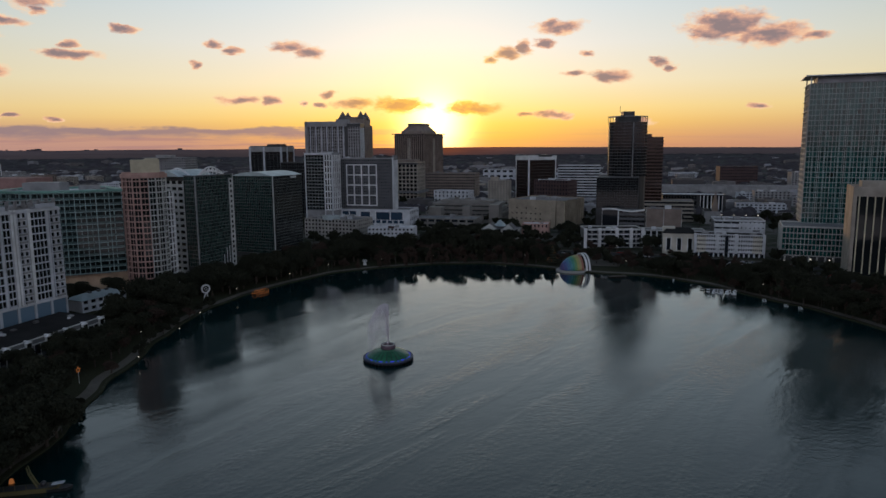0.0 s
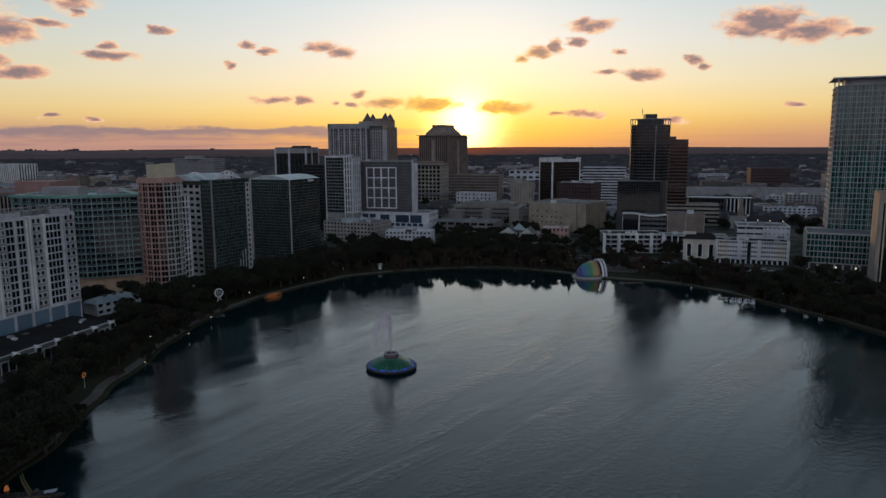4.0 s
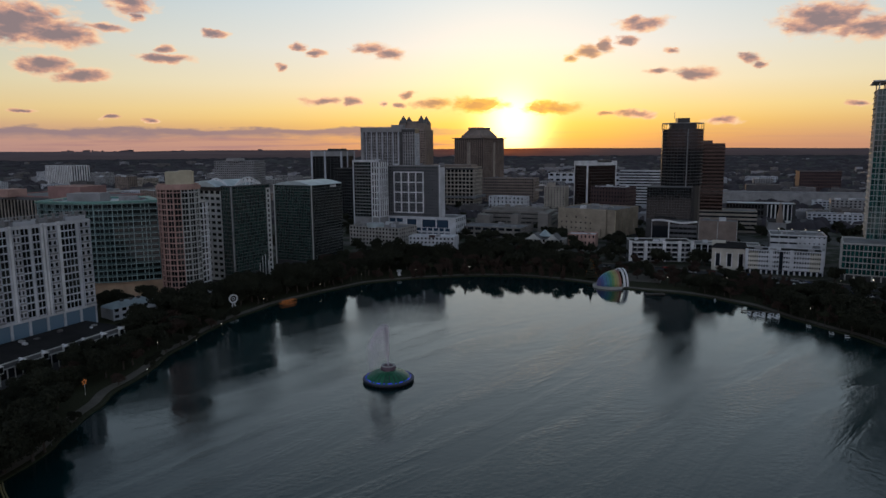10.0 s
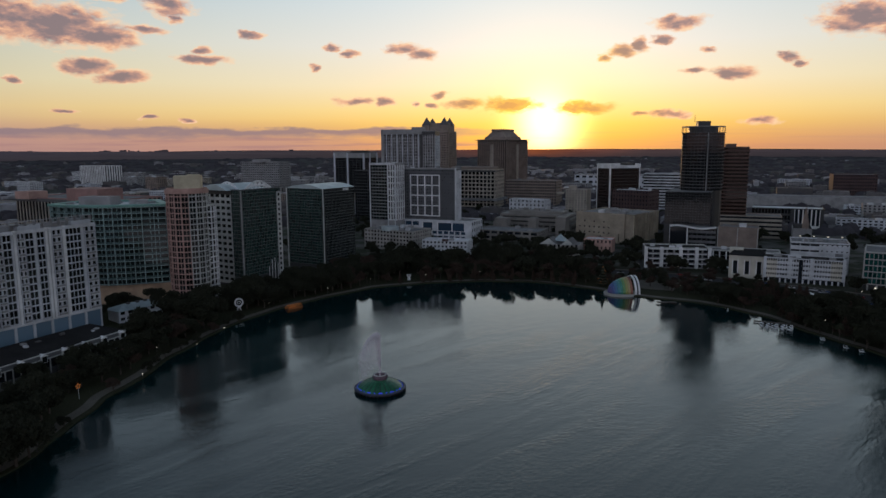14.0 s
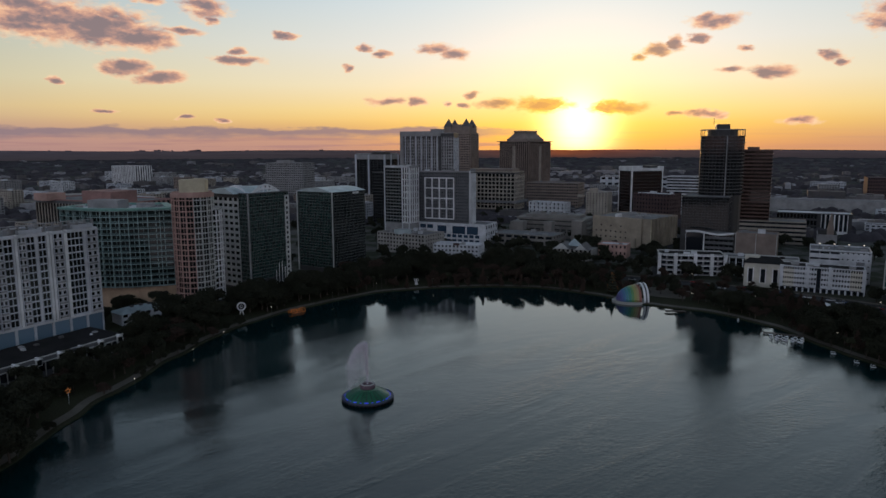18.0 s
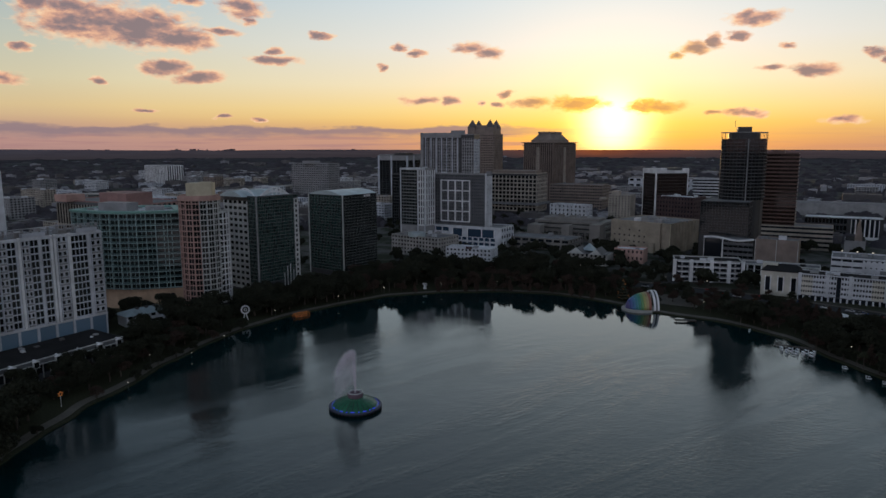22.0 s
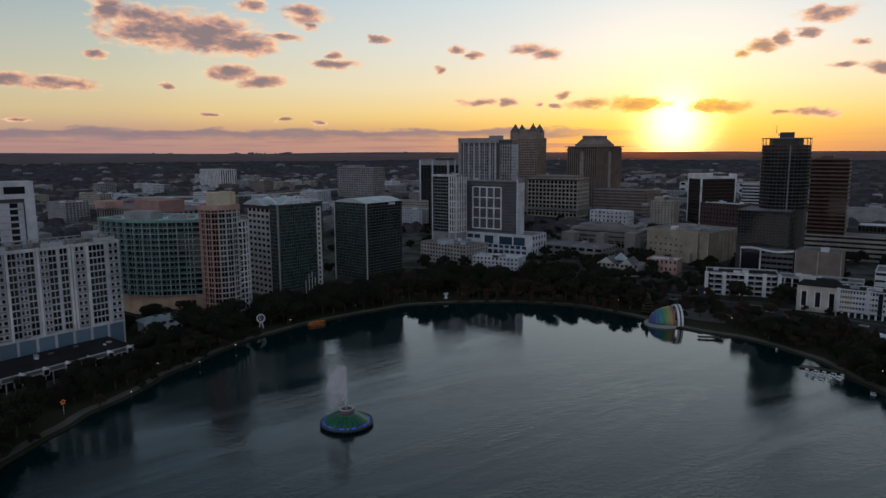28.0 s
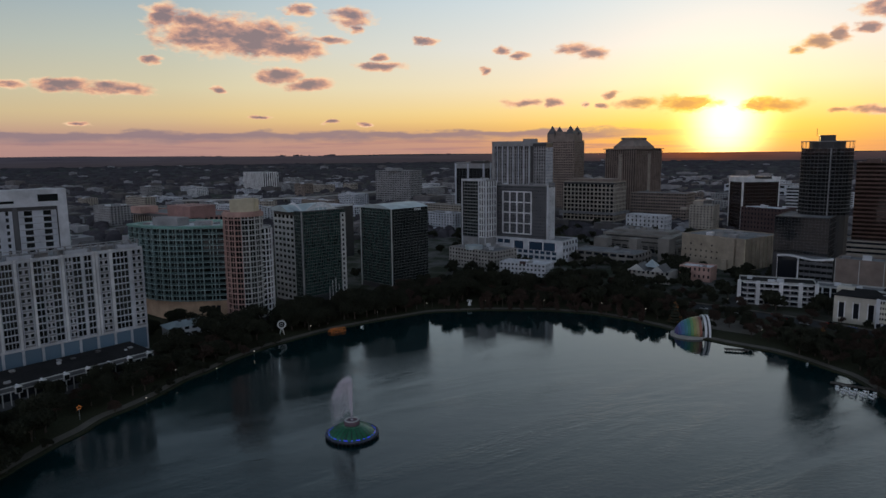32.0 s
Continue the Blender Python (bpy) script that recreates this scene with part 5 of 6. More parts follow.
def car_kind(colour, name="car"):
    t = thing(name, "parked car on the lakeside street", "car", (0, 0, -60), group="cars parked on the street")
    prof = [(-2.2, 0.35), (-2.25, 0.75), (-1.9, 0.95), (-1.3, 1.0), (1.0, 0.95), (2.0, 0.8), (2.2, 0.6), (2.15, 0.35)]
    k = len(prof)
    v = [(x, y, z) for y in (-0.85, 0.85) for x, z in prof]
    child("body", mesh("body", v, [tuple(range(k)), tuple(range(2 * k - 1, k - 1, -1))] + [(i, i + k, (i + 1) % k + k, (i + 1) % k) for i in range(k)], colour), t)
    cab = [(-1.6, 0.98), (-1.1, 1.45), (0.3, 1.45), (1.0, 0.95)]
    v = [(x, y * (1 if z < 1.2 else 0.85), z) for y in (-0.78, 0.78) for x, z in cab]
    child("cabin", mesh("cabin", v, [(0, 1, 2, 3), (7, 6, 5, 4), (0, 4, 5, 1), (1, 5, 6, 2), (2, 6, 7, 3)], "paneblack"), t)
    w = lathe([(0.0, -0.1), (0.32, -0.1), (0.32, 0.1), (0.0, 0.1)], 12, "charcoal", "wheel")
    for x in (-1.35, 1.35):
        for y in (-0.8, 0.8):
            child("wheel", w, t, (x, y, 0.32), 0, "", 90)
    return t


rc = random.Random(3)
CARS = [car_kind(material("car_paint_" + n, c, 0.25, spec=0.6, vary=0.05, bump=0.0)) for n, c in
        (("white", (0.6, 0.6, 0.62)), ("silver", (0.35, 0.36, 0.38)), ("black", (0.02, 0.02, 0.022)), ("red", (0.25, 0.02, 0.02)), ("blue", (0.03, 0.06, 0.16)))]
for i in range(30):
    s = (i + rc.uniform(0, 0.5)) / 31 * (len(NORTH_ROAD) - 1)
    a, b_ = Vector(NORTH_ROAD[int(s)]), Vector(NORTH_ROAD[int(s) + 1])
    p, t = a.lerp(b_, s - int(s)), (b_ - a).normalized()
    p += Vector((-t.y, t.x)) * rc.choice((-4.4, 4.4, -1.6))
    copy_thing(rc.choice(CARS), pose(p.x, p.y, ground_z(p.x, p.y) + 0.17, 0, 0, math.degrees(math.atan2(t.y, t.x)) + rc.choice((0, 180))))
for i in range(10):
    p = Vector((205, 172)).lerp(Vector((228, 128)), i / 10) + Vector((3.0 if i % 2 else -3.0, 1.0))
    copy_thing(rc.choice(CARS), pose(p.x, p.y, ground_z(p.x, p.y) + 0.21, 0, 0, 25))
for k in CARS:
    for o in list(k.children_recursive) + [k]:
        bpy.data.objects.remove(o)

# ---------------------------------------------------------------- the fountain in the lake
def fountain():
    f = thing("fountain", "round green glazed fountain with blue lit rim standing in the lake", "fountain", (0, 0, 0))
    f.scale = (0.95, 0.95, 0.86)
    child("base", lathe([(7.2, -1.2), (7.8, 0.1), (8.7, 0.6), (9.2, 1.0)], 48, "charcoal"), f)
    child("rim", lathe([(9.2, 0.9), (9.35, 1.2), (9.2, 1.55), (8.7, 1.6), (8.3, 1.4)], 48, material("rim_concrete_blue_grey", (0.05, 0.06, 0.10), 0.6)), f)
    green = material("green_fountain_glass", (0.022, 0.17, 0.085), 0.3, each=0.35, bump=0.05)
    for i in range(24):
        prof = [(8.3, 1.45), (7.3, 2.5), (5.8, 3.45), (4.1, 4.25), (2.7, 4.7)]
        child("panel", lathe(prof, 2, green, "panel", False, i * 15 + 1.3, 12.4), f)
    child("panel_frame", lathe([(8.3, 1.3), (7.25, 2.35), (5.75, 3.3), (4.05, 4.1), (2.6, 4.55)], 48, "steel"), f)
    # the cap's rusty colour also carries the purple light that falls on it
    child("cap", lathe([(2.6, 4.3), (2.7, 4.5), (2.7, 6.1), (2.5, 6.35), (1.9, 6.3), (1.8, 5.8), (0.0, 5.7)], 32, material("cap_rust_purple_lit", (0.13, 0.085, 0.11), 0.8)), f, label="rusty concrete cap with purple light in its colour")
    child("cap_rim", lathe([(1.95, 6.2), (2.55, 6.3), (2.6, 6.5), (2.0, 6.5), (1.9, 6.2)], 32, "slab"), f, label="pale worn concrete rim")
    child("collar", lathe([(3.4, 4.0), (3.5, 4.3), (2.7, 4.55)], 32, "slab"), f)
    for i in range(36):
        a = radians(i * 10 + 3 * math.sin(i * 2.1))
        child("blue_lamp", box(0.5 + 0.2 * (i % 3), 0.3, 0.35, "blueglow", 0.06), f, (7.9 * math.cos(a), 7.9 * math.sin(a), 1.5), math.degrees(a) + 90)
    for i in range(40):
        a = radians(i * 9)
        child("fender", box(0.3, 0.25, 0.8, "steel"), f, (9.05 * math.cos(a), 9.05 * math.sin(a), 0.25), math.degrees(a) + 90)
    spray = bpy.data.materials.new("water_spray")
    spray.use_nodes = True
    n = Nodes(spray.node_tree)
    s = n.add("ShaderNodeMixShader")
    s.inputs[0].default_value = 0.34
    p = n.add("ShaderNodeBsdfPrincipled")
    p.inputs["Base Color"].default_value, p.inputs["Roughness"].default_value = (0.85, 0.80, 0.86, 1), 0.6
    p.inputs["Transmission Weight"].default_value = 0.15
    n.put(s.inputs[1], n.add("ShaderNodeBsdfTransparent").outputs[0])
    n.put(s.inputs[2], p.outputs[0])
    n.put(n.add("ShaderNodeOutputMaterial").inputs[0], s.outputs[0])
    r, j = random.Random(5), Joined()
    for i in range(20000):
        if i < 5000:      # the rising column
            h = r.random() ** 0.8 * 16.5
            x, y, z = r.gauss(0, 0.14 + 0.018 * h) - 0.0016 * h * h, r.gauss(0, 0.14 + 0.018 * h), 6 + h
        else:             # the veil that drifts downwind from the top and falls
            k = r.random() ** 1.15
            x, y = -0.1 - 7.0 * k + r.gauss(0, 0.35), r.gauss(0, 0.4 + 1.4 * k)
            z = max(1.8, 22.4 + 0.9 * math.sin(3.0 * k) - 9.0 * k ** 1.9 - 13.0 * r.random() ** 2.2 + r.gauss(0, 0.5))
        q = r.uniform(0.03, 0.10)
        m = Matrix.Translation((x, y, z)) @ Euler((r.random() * 6, r.random() * 6, r.random() * 6)).to_matrix().to_4x4()
        j.add([(-q, -q, 0), (q, -q, 0), (0, q, q), (0, 0, -q)], [(0, 1, 2), (0, 3, 1), (1, 3, 2), (2, 3, 0)], m)
    tagged(child("water_jet", j.mesh("water_jet", spray), f, label="pale water jet with drifting spray"), kind="stuff")


fountain()


# ---------------------------------------------------------------- rainbow bandshell
def bandshell():
    x0, y0 = 86.5, 167.0
    t = thing("bandshell", "rainbow striped shell of a lakeside bandstand on a low platform", "bandstand", (x0 + 1.0, y0 + 0.3, 0.2), 18)
    t.scale = (0.88, 0.88, 0.92)
    child("platform", lathe([(0, 0.9), (10.2, 0.9), (10.5, 0.7), (10.5, -1.4)], 40, "paving"), t, (9, 0, 0), label="pale concrete platform over the water")
    cols = [(0.12, 0.10, 0.28), (0.10, 0.15, 0.40), (0.10, 0.26, 0.48), (0.09, 0.34, 0.42), (0.08, 0.36, 0.27), (0.20, 0.42, 0.17), (0.44, 0.46, 0.16), (0.50, 0.40, 0.20), (0.42, 0.17, 0.12)]

    def ring(s):
        k = math.sqrt(max(0.0, 1 - (1 - s) ** 2))
        return 0.5 + s * 14.5, 8.0 * k, 9.4 * k

    for i, c in enumerate(cols):
        v, f = [], []
        for q in range(3):
            x, w, h = ring((i + q / 2 * 0.97) / 9.6)
            for a in range(17):
                v.append((x, w * math.cos(math.pi * a / 16), 0.9 + h * math.sin(math.pi * a / 16)))
        for q in range(2):
            f += [(q * 17 + a, q * 17 + a + 1, (q + 1) * 17 + a + 1, (q + 1) * 17 + a) for a in range(16)]
        me = mesh("stripe", v, f, material("shell_stripe_paint", tuple(v * 0.72 for v in c), 0.5, vary=0.15), True)
        o = child("stripe", me, t)
        o.modifiers.new("thick", "SOLIDIFY").thickness = 0.25
    for name, s, mat, w in (("white_arch", 15.2, "frame", 1.2), ("dark_arch", 16.5, "charcoal", 0.8), ("white_arch", 17.4, "frame", 1.1)):
        v = [(s + dx, (8.1 + o) * math.cos(math.pi * a / 20), 0.9 + (9.5 + o) * math.sin(math.pi * a / 20)) for a in range(21) for dx, o in ((0, 0), (w, 0), (w, 0.8), (0, 0.8))]
        f = [(4 * a + k, 4 * a + (k + 1) % 4, 4 * a + 4 + (k + 1) % 4, 4 * a + 4 + k) for a in range(20) for k in range(4)]
        child(name, mesh(name, v, f, mat), t)


bandshell()

# ---------------------------------------------------------------- boats on the lake
def swan_boat():
    t = thing("swan_boat", "white swan-shaped pedal boat moored by the shore", "boat", (0, 0, -60), group="swan boats at the dock")
    v, f = [], []
    rings = [(-1.9, 0.1, 0.75), (-1.5, 0.65, 0.8), (-0.5, 0.9, 0.7), (0.6, 0.85, 0.7), (1.4, 0.5, 0.65), (1.8, 0.1, 0.6)]
    for x, w, h in rings:
        v += [(x, w * math.cos(a), h * 0.5 + 0.5 * h * math.sin(a)) for a in [2 * math.pi * k / 8 for k in range(8)]]
    for i in range(len(rings) - 1):
        f += [(i * 8 + k, i * 8 + (k + 1) % 8, i * 8 + 8 + (k + 1) % 8, i * 8 + 8 + k) for k in range(8)]
    child("hull", mesh("hull", v, f, "frame", True), t)
    child("neck", tube([(1.5, 0, 0.6), (1.9, 0, 1.2), (1.75, 0, 1.9), (1.5, 0, 2.35), (1.75, 0, 2.6), (2.1, 0, 2.5)], [0.3, 0.22, 0.17, 0.15, 0.19, 0.1], "frame", "neck"), t)
    child("beak", tube([(2.1, 0, 2.5), (2.4, 0, 2.4)], [0.09, 0.02], "tan", "beak"), t)
    child("canopy", mesh("canopy", [(-1.2, -0.8, 1.95), (0.8, -0.8, 1.95), (0.8, 0.8, 1.95), (-1.2, 0.8, 1.95), (-0.2, 0, 2.3)], [(0, 1, 4), (1, 2, 4), (2, 3, 4), (3, 0, 4), (3, 2, 1, 0)], "frame"), t)
    for x, y in ((-1.1, -0.7), (0.7, -0.7), (0.7, 0.7), (-1.1, 0.7)):
        child("canopy_post", box(0.06, 0.06, 1.3, "frame"), t, (x, y, 0.7))
    return t


swan = swan_boat()
rs = random.Random(8)
for i in range(9):
    x, y = 153.0 + (i % 5) * 3.0 + (i // 5) * 1.4, 107.5 - (i % 5) * 0.8 - (i // 5) * 3.4
    copy_thing(swan, pose(x, y, -0.15, 0, 0, -70 + rs.uniform(-25, 25))).scale = (0.8,) * 3
for x, y in ((172, 87), (177, 76), (181, 71), (145, 137)):
    copy_thing(swan, pose(x, y, -0.15, 0, 0, rs.uniform(0, 360))).scale = (0.5,) * 3
for o in list(swan.children_recursive) + [swan]:
    bpy.data.objects.remove(o)
dock = thing("boat_dock", "grey timber boat dock on posts", "dock", (160, 114, 0), -14)
for i in range(14):
    child("plank", box(1.05, 3.0, 0.1, "bark"), dock, (-8 + i * 1.15, 0, 0.5))
for i in range(6):
    child("post", box(0.2, 0.2, 2.0, "bark"), dock, (-8 + i * 3.0, -2.8, -1.1))
pier = thing("pier", "small timber pier on dark posts beside the bandshell", "pier", (117, 150, 0), 10)
for i in range(9):
    child("plank", box(1.05, 3.4, 0.12, "bark"), pier, (-5 + i * 1.15, 0, 0.75))
for i in range(8):
    child("post", box(0.22, 0.22, 2.6, "bark"), pier, (-5 + i * 1.3, -3.2, -1.4))
tent = thing("tent", "white canopy tent on the north shore lawn", "tent", (188.5, 162, ground_z(188.5, 162)), -20)
child("canvas", mesh("canvas", [(-5, -3, 2.4), (5, -3, 2.4), (5, 3, 2.4), (-5, 3, 2.4), (-2.5, 0, 3.6), (2.5, 0, 3.6)], [(0, 1, 5, 4), (1, 2, 5), (2, 3, 4, 5), (3, 0, 4)], "frame"), tent)
for x, y in ((-4.8, -2.8), (4.8, -2.8), (4.8, 2.8), (-4.8, 2.8)):
    child("pole", box(0.1, 0.1, 2.5, "frame"), tent, (x, y, 0))

# workboat and barge at the near south shore
barge = thing("work_barge", "long yellow steel work barge moored at the shore", "barge", (-72.5, -93, 0), 12)
yellow = material("worn_yellow_steel", (0.13, 0.105, 0.035), 0.7)
child("hull", mesh("hull", *box_data(-8, 8, -1.5, 1.5, -0.4, 0.9), yellow), barge)
child("deck", mesh("deck", *box_data(-7.6, 7.6, -1.2, 1.2, 0.9, 1.0), "steel"), barge)
for s in (-0.5, 0.5):
    child("arm", tube([(3.6, s, 0.9), (1.2, s + 2.4, 2.9), (0.2, s + 4.0, 3.9)], [0.22, 0.2, 0.14], yellow, "arm"), barge)
child("winch", lathe([(0, 0.9), (0.6, 0.9), (0.6, 1.7), (0.4, 1.9), (0, 1.9)], 14, "steel"), barge, (4.6, 0.2, 0))
for i in range(7):
    child("rail_post", box(0.1, 0.1, 1.0, yellow), barge, (-7.2 + i * 2.2, -1.1, 1.0))
boat = thing("canopy_boat", "small dark boat with a white canopy", "boat", (-64.3, -92.0, 0), 15)
child("hull", mesh("hull", [(-2.6, -1.0, 0.7), (1.6, -1.0, 0.7), (2.8, 0, 0.8), (1.6, 1.0, 0.7), (-2.6, 1.0, 0.7), (-2.4, -0.7, -0.3), (1.4, -0.7, -0.3), (2.2, 0, -0.2), (1.4, 0.7, -0.3), (-2.4, 0.7, -0.3)],
      [(0, 1, 2, 3, 4), (0, 5, 6, 1), (1, 6, 7, 2), (2, 7, 8, 3), (3, 8, 9, 4), (4, 9, 5, 0)], "steel"), boat)
child("canopy", mesh("canopy", [(-1.5, -0.8, 1.6), (1.0, -0.8, 1.75), (1.0, 0, 1.95), (-1.5, 0, 1.8), (1.0, 0.8, 1.75), (-1.5, 0.8, 1.6), (-1.5, 0, 1.7), (1.0, 0, 1.85)],
      [(0, 1, 2, 3), (3, 2, 4, 5), (1, 0, 6, 7), (7, 6, 5, 4), (0, 3, 6), (3, 5, 6), (1, 7, 2), (2, 7, 4)], "bluewhite"), boat)
for x, y in ((-1.4, -0.7), (0.9, -0.7), (0.9, 0.7), (-1.4, 0.7)):
    child("post", box(0.08, 0.08, 1.0, "steel"), boat, (x, y, 0.65))


# ---------------------------------------------------------------- festive light figures
def arc(j, cx, cz, r, a0, a1, w, n=16):
    pts = [(cx + r * math.cos(radians(a0 + (a1 - a0) * i / n)), 0, cz + r * math.sin(radians(a0 + (a1 - a0) * i / n))) for i in range(n + 1)]
    for p, q in zip(pts, pts[1:]):
        limb(j, p, q, w, w, 6)


wreath = thing("light_wreath", "pale ring-shaped festive wreath on a ribbon stand", "decoration", (-97, 93.3, ground_z(-97, 93.3)), 40)
j = Joined()
arc(j, 0, 5.3, 1.9, 0, 360, 0.42, 24)
child("ring", j.mesh("ring", "frame", True), wreath)
j = Joined()
arc(j, 0, 5.3, 0.7, 0, 360, 0.16, 16)
child("bell", j.mesh("bell", "frame", True), wreath)
for s in (-1, 1):
    child("ribbon", tube([(0.3 * s, 0, 3.4), (0.7 * s, 0, 1.8), (1.2 * s, 0, -0.1)], [0.35, 0.3, 0.25], "frame", "ribbon"), wreath)

train = thing("light_carriage", "amber lit wire carriage figure on the shore", "decoration", (-75.5, 111.5, ground_z(-75.5, 111.5)), 58)
train.scale = (1.15, 1.15, 1.2)
for i in range(6):
    j = Joined()
    arc(j, 0, 1.6, 1.5, 0, 180, 0.07, 10)
    limb(j, (1.5, 0, -0.1), (1.5, 0, 1.6), 0.07, 0.07)
    limb(j, (-1.5, 0, -0.1), (-1.5, 0, 1.6), 0.07, 0.07)
    child("hoop", j.mesh("hoop", "amber"), train, (-3.5 + i * 1.4, 0, 0), 90)
for x, z in ((-1.5, 0.1), (-1.5, 1.6), (1.5, 0.1), (1.5, 1.6), (0, 3.1)):
    child("rod", tube([(-3.5, x, z), (3.5, x, z)], [0.07, 0.07], "amber", "rod"), train)

star = thing("light_star", "orange lit star on a pale post", "decoration", (-95.6, -25.7, ground_z(-95.6, -25.7)), 75)
star.scale = (0.75, 0.75, 0.75)
child("post", tube([(0, 0, -0.2), (0, 0, 5.2)], [0.1, 0.08], "frame", "post"), star)
j = Joined()
for k in range(5):
    a, b_ = radians(90 + 72 * k), radians(126 + 72 * k)
    c_ = radians(162 + 72 * k)
    limb(j, (1.3 * math.cos(a), 0, 6 + 1.3 * math.sin(a)), (0.55 * math.cos(b_), 0, 6 + 0.55 * math.sin(b_)), 0.12, 0.12)
    limb(j, (0.55 * math.cos(b_), 0, 6 + 0.55 * math.sin(b_)), (1.3 * math.cos(c_), 0, 6 + 1.3 * math.sin(c_)), 0.12, 0.12)
child("star", j.mesh("star", "amber"), star)

flake = thing("light_snowflake", "amber starburst light figure on the lawn", "decoration", (154, 182, ground_z(154, 182)), 20)
for k in range(8):
    a = radians(45 * k + 10)
    child("ray", tube([(0, 0, 2.6), (2.5 * math.cos(a), 0, 2.6 + 2.5 * math.sin(a))], [0.09, 0.03], "amber", "ray"), flake)
child("stand", tube([(0, 0, -0.2), (0, 0, 2.6)], [0.08, 0.08], "steel", "stand"), flake)

figure = thing("light_figure", "white wire bow figure on the lakeside lawn", "decoration", (-31, 189, ground_z(-31, 189)), 10)
figure.scale = (0.72, 0.72, 0.72)
for s in (-1, 1):
    j = Joined()
    arc(j, 0.9 * s, 3.9, 0.85, 0, 360, 0.3, 12)
    child("loop", j.mesh("loop", "frame", True), figure)
child("body", lathe([(0.0, 3.4), (0.5, 3.0), (0.9, 2.2), (1.3, 1.2), (1.5, 0.2), (1.4, -0.1)], 12, "frame"), figure)

xmas = thing("festive_tree", "dark conical festive tree with amber lights", "tree", (86.5, 188, ground_z(86.5, 188)))
prof = []
for k in range(7):
    prof += [(3.7 * (1 - k / 7) + 0.25, 1.2 + k * 1.55), (3.7 * (1 - k / 7) * 0.62, 1.9 + k * 1.55)]
child("foliage", lathe(prof + [(0.0, 12.6)], 18, "leaf", "foliage", False), xmas)
child("trunk", tube([(0, 0, -0.3), (0, 0, 2)], [0.35, 0.3], "bark", "trunk"), xmas)
for k in range(44):
    z = 1.6 + 10.2 * ((k * k * 0.37) % 1.0)
    r = 3.7 * (1 - (z - 1.2) / 11.4) + 0.12
    child("light", box(0.15, 0.15, 0.15, "amber"), xmas, (r * math.cos(k * 2.4), r * math.sin(k * 2.4), z))

poles = thing("pole_sculpture", "group of tall pale sculpture poles before the office", "sculpture", (-106, 158, ground_z(-106, 158)), 65)
for i, h in enumerate((11.0, 15.0, 16.0, 12.5)):
    child("pole", tube([(-3.2 + i * 2.2, 0, -0.3), (-3.2 + i * 2.2, 0, h)], [0.2, 0.17], "frame", "pole"), poles)


def lamp_kind():
    t = thing("park_lamp", "slim lakeside lamp post with a white globe", "lamp", (0, 0, -60), group="park lamps round the lake")
    child("pole", tube([(0, 0, -0.2), (0, 0, 1.0), (0, 0, 4.2)], [0.13, 0.08, 0.06], "steel", "pole"), t)
    child("globe", lathe([(0.0, 4.2), (0.13, 4.24), (0.17, 4.38), (0.13, 4.52), (0.0, 4.56)], 12, "lamp", "globe"), t)
    return t


lamp = lamp_kind()
spots_l = [(-95, -43), (-86, -5), (-87, 34), (-80.5, -62.5), (-66.5, 139), (-96, 20), (-50, 168), (-20, 187), (12, 200), (45, 204), (70, 198), (128, 172), (142, 160), (152, 150),
           (172, 118), (178, 102), (192, 72), (201, 45), (186, 128), (160, 170), (112, 232), (135, 224), (232, 172), (247, 165), (216, 160), (58, 262), (24, 258), (-60, 240), (-88, 60), (-84, 100)]
for x, y in spots_l:
    copy_thing(lamp, pose(x, y, ground_z(x, y)))
for o in list(lamp.children_recursive) + [lamp]:
    bpy.data.objects.remove(o)

# amber lit figure among the shore trees
lit = thing("light_figure", "small amber lit bell figure under the shore trees", "decoration", (-77, -89, ground_z(-77, -89)), 30)
child("body", lathe([(0.05, 2.7), (0.35, 2.5), (0.55, 1.7), (0.75, 0.8), (1.0, 0.3), (1.0, 0.2)], 12, "amber"), lit)
child("stand", box(0.4, 0.4, 0.5, "steel"), lit, (0, 0, -0.2))

# ---------------------------------------------------------------- trees
def leaf_cloud(r, lobes, n, size, flat=0.75):
    j = Joined()
    for i in range(n):
        cx, cy, cz, rad = lobes[i % len(lobes)]
        d = Vector((r.gauss(0, 1), r.gauss(0, 1), r.gauss(0, 1))).normalized() * rad * (r.random() ** 0.33)
        p = Vector((cx + d.x, cy + d.y, cz + d.z * flat))
        q = size * r.uniform(0.6, 1.4)
        m = Matrix.Translation(p) @ Euler((r.random() * 6.3, r.random() * 6.3, r.random() * 6.3)).to_matrix().to_4x4()
        j.add([(-q, -q * 0.5, 0), (q * 0.2, -q * 0.7, q * 0.3), (q, q * 0.4, 0), (-q * 0.3, q * 0.7, -q * 0.2)], [(0, 1, 2), (0, 2, 3)], m)
    return j


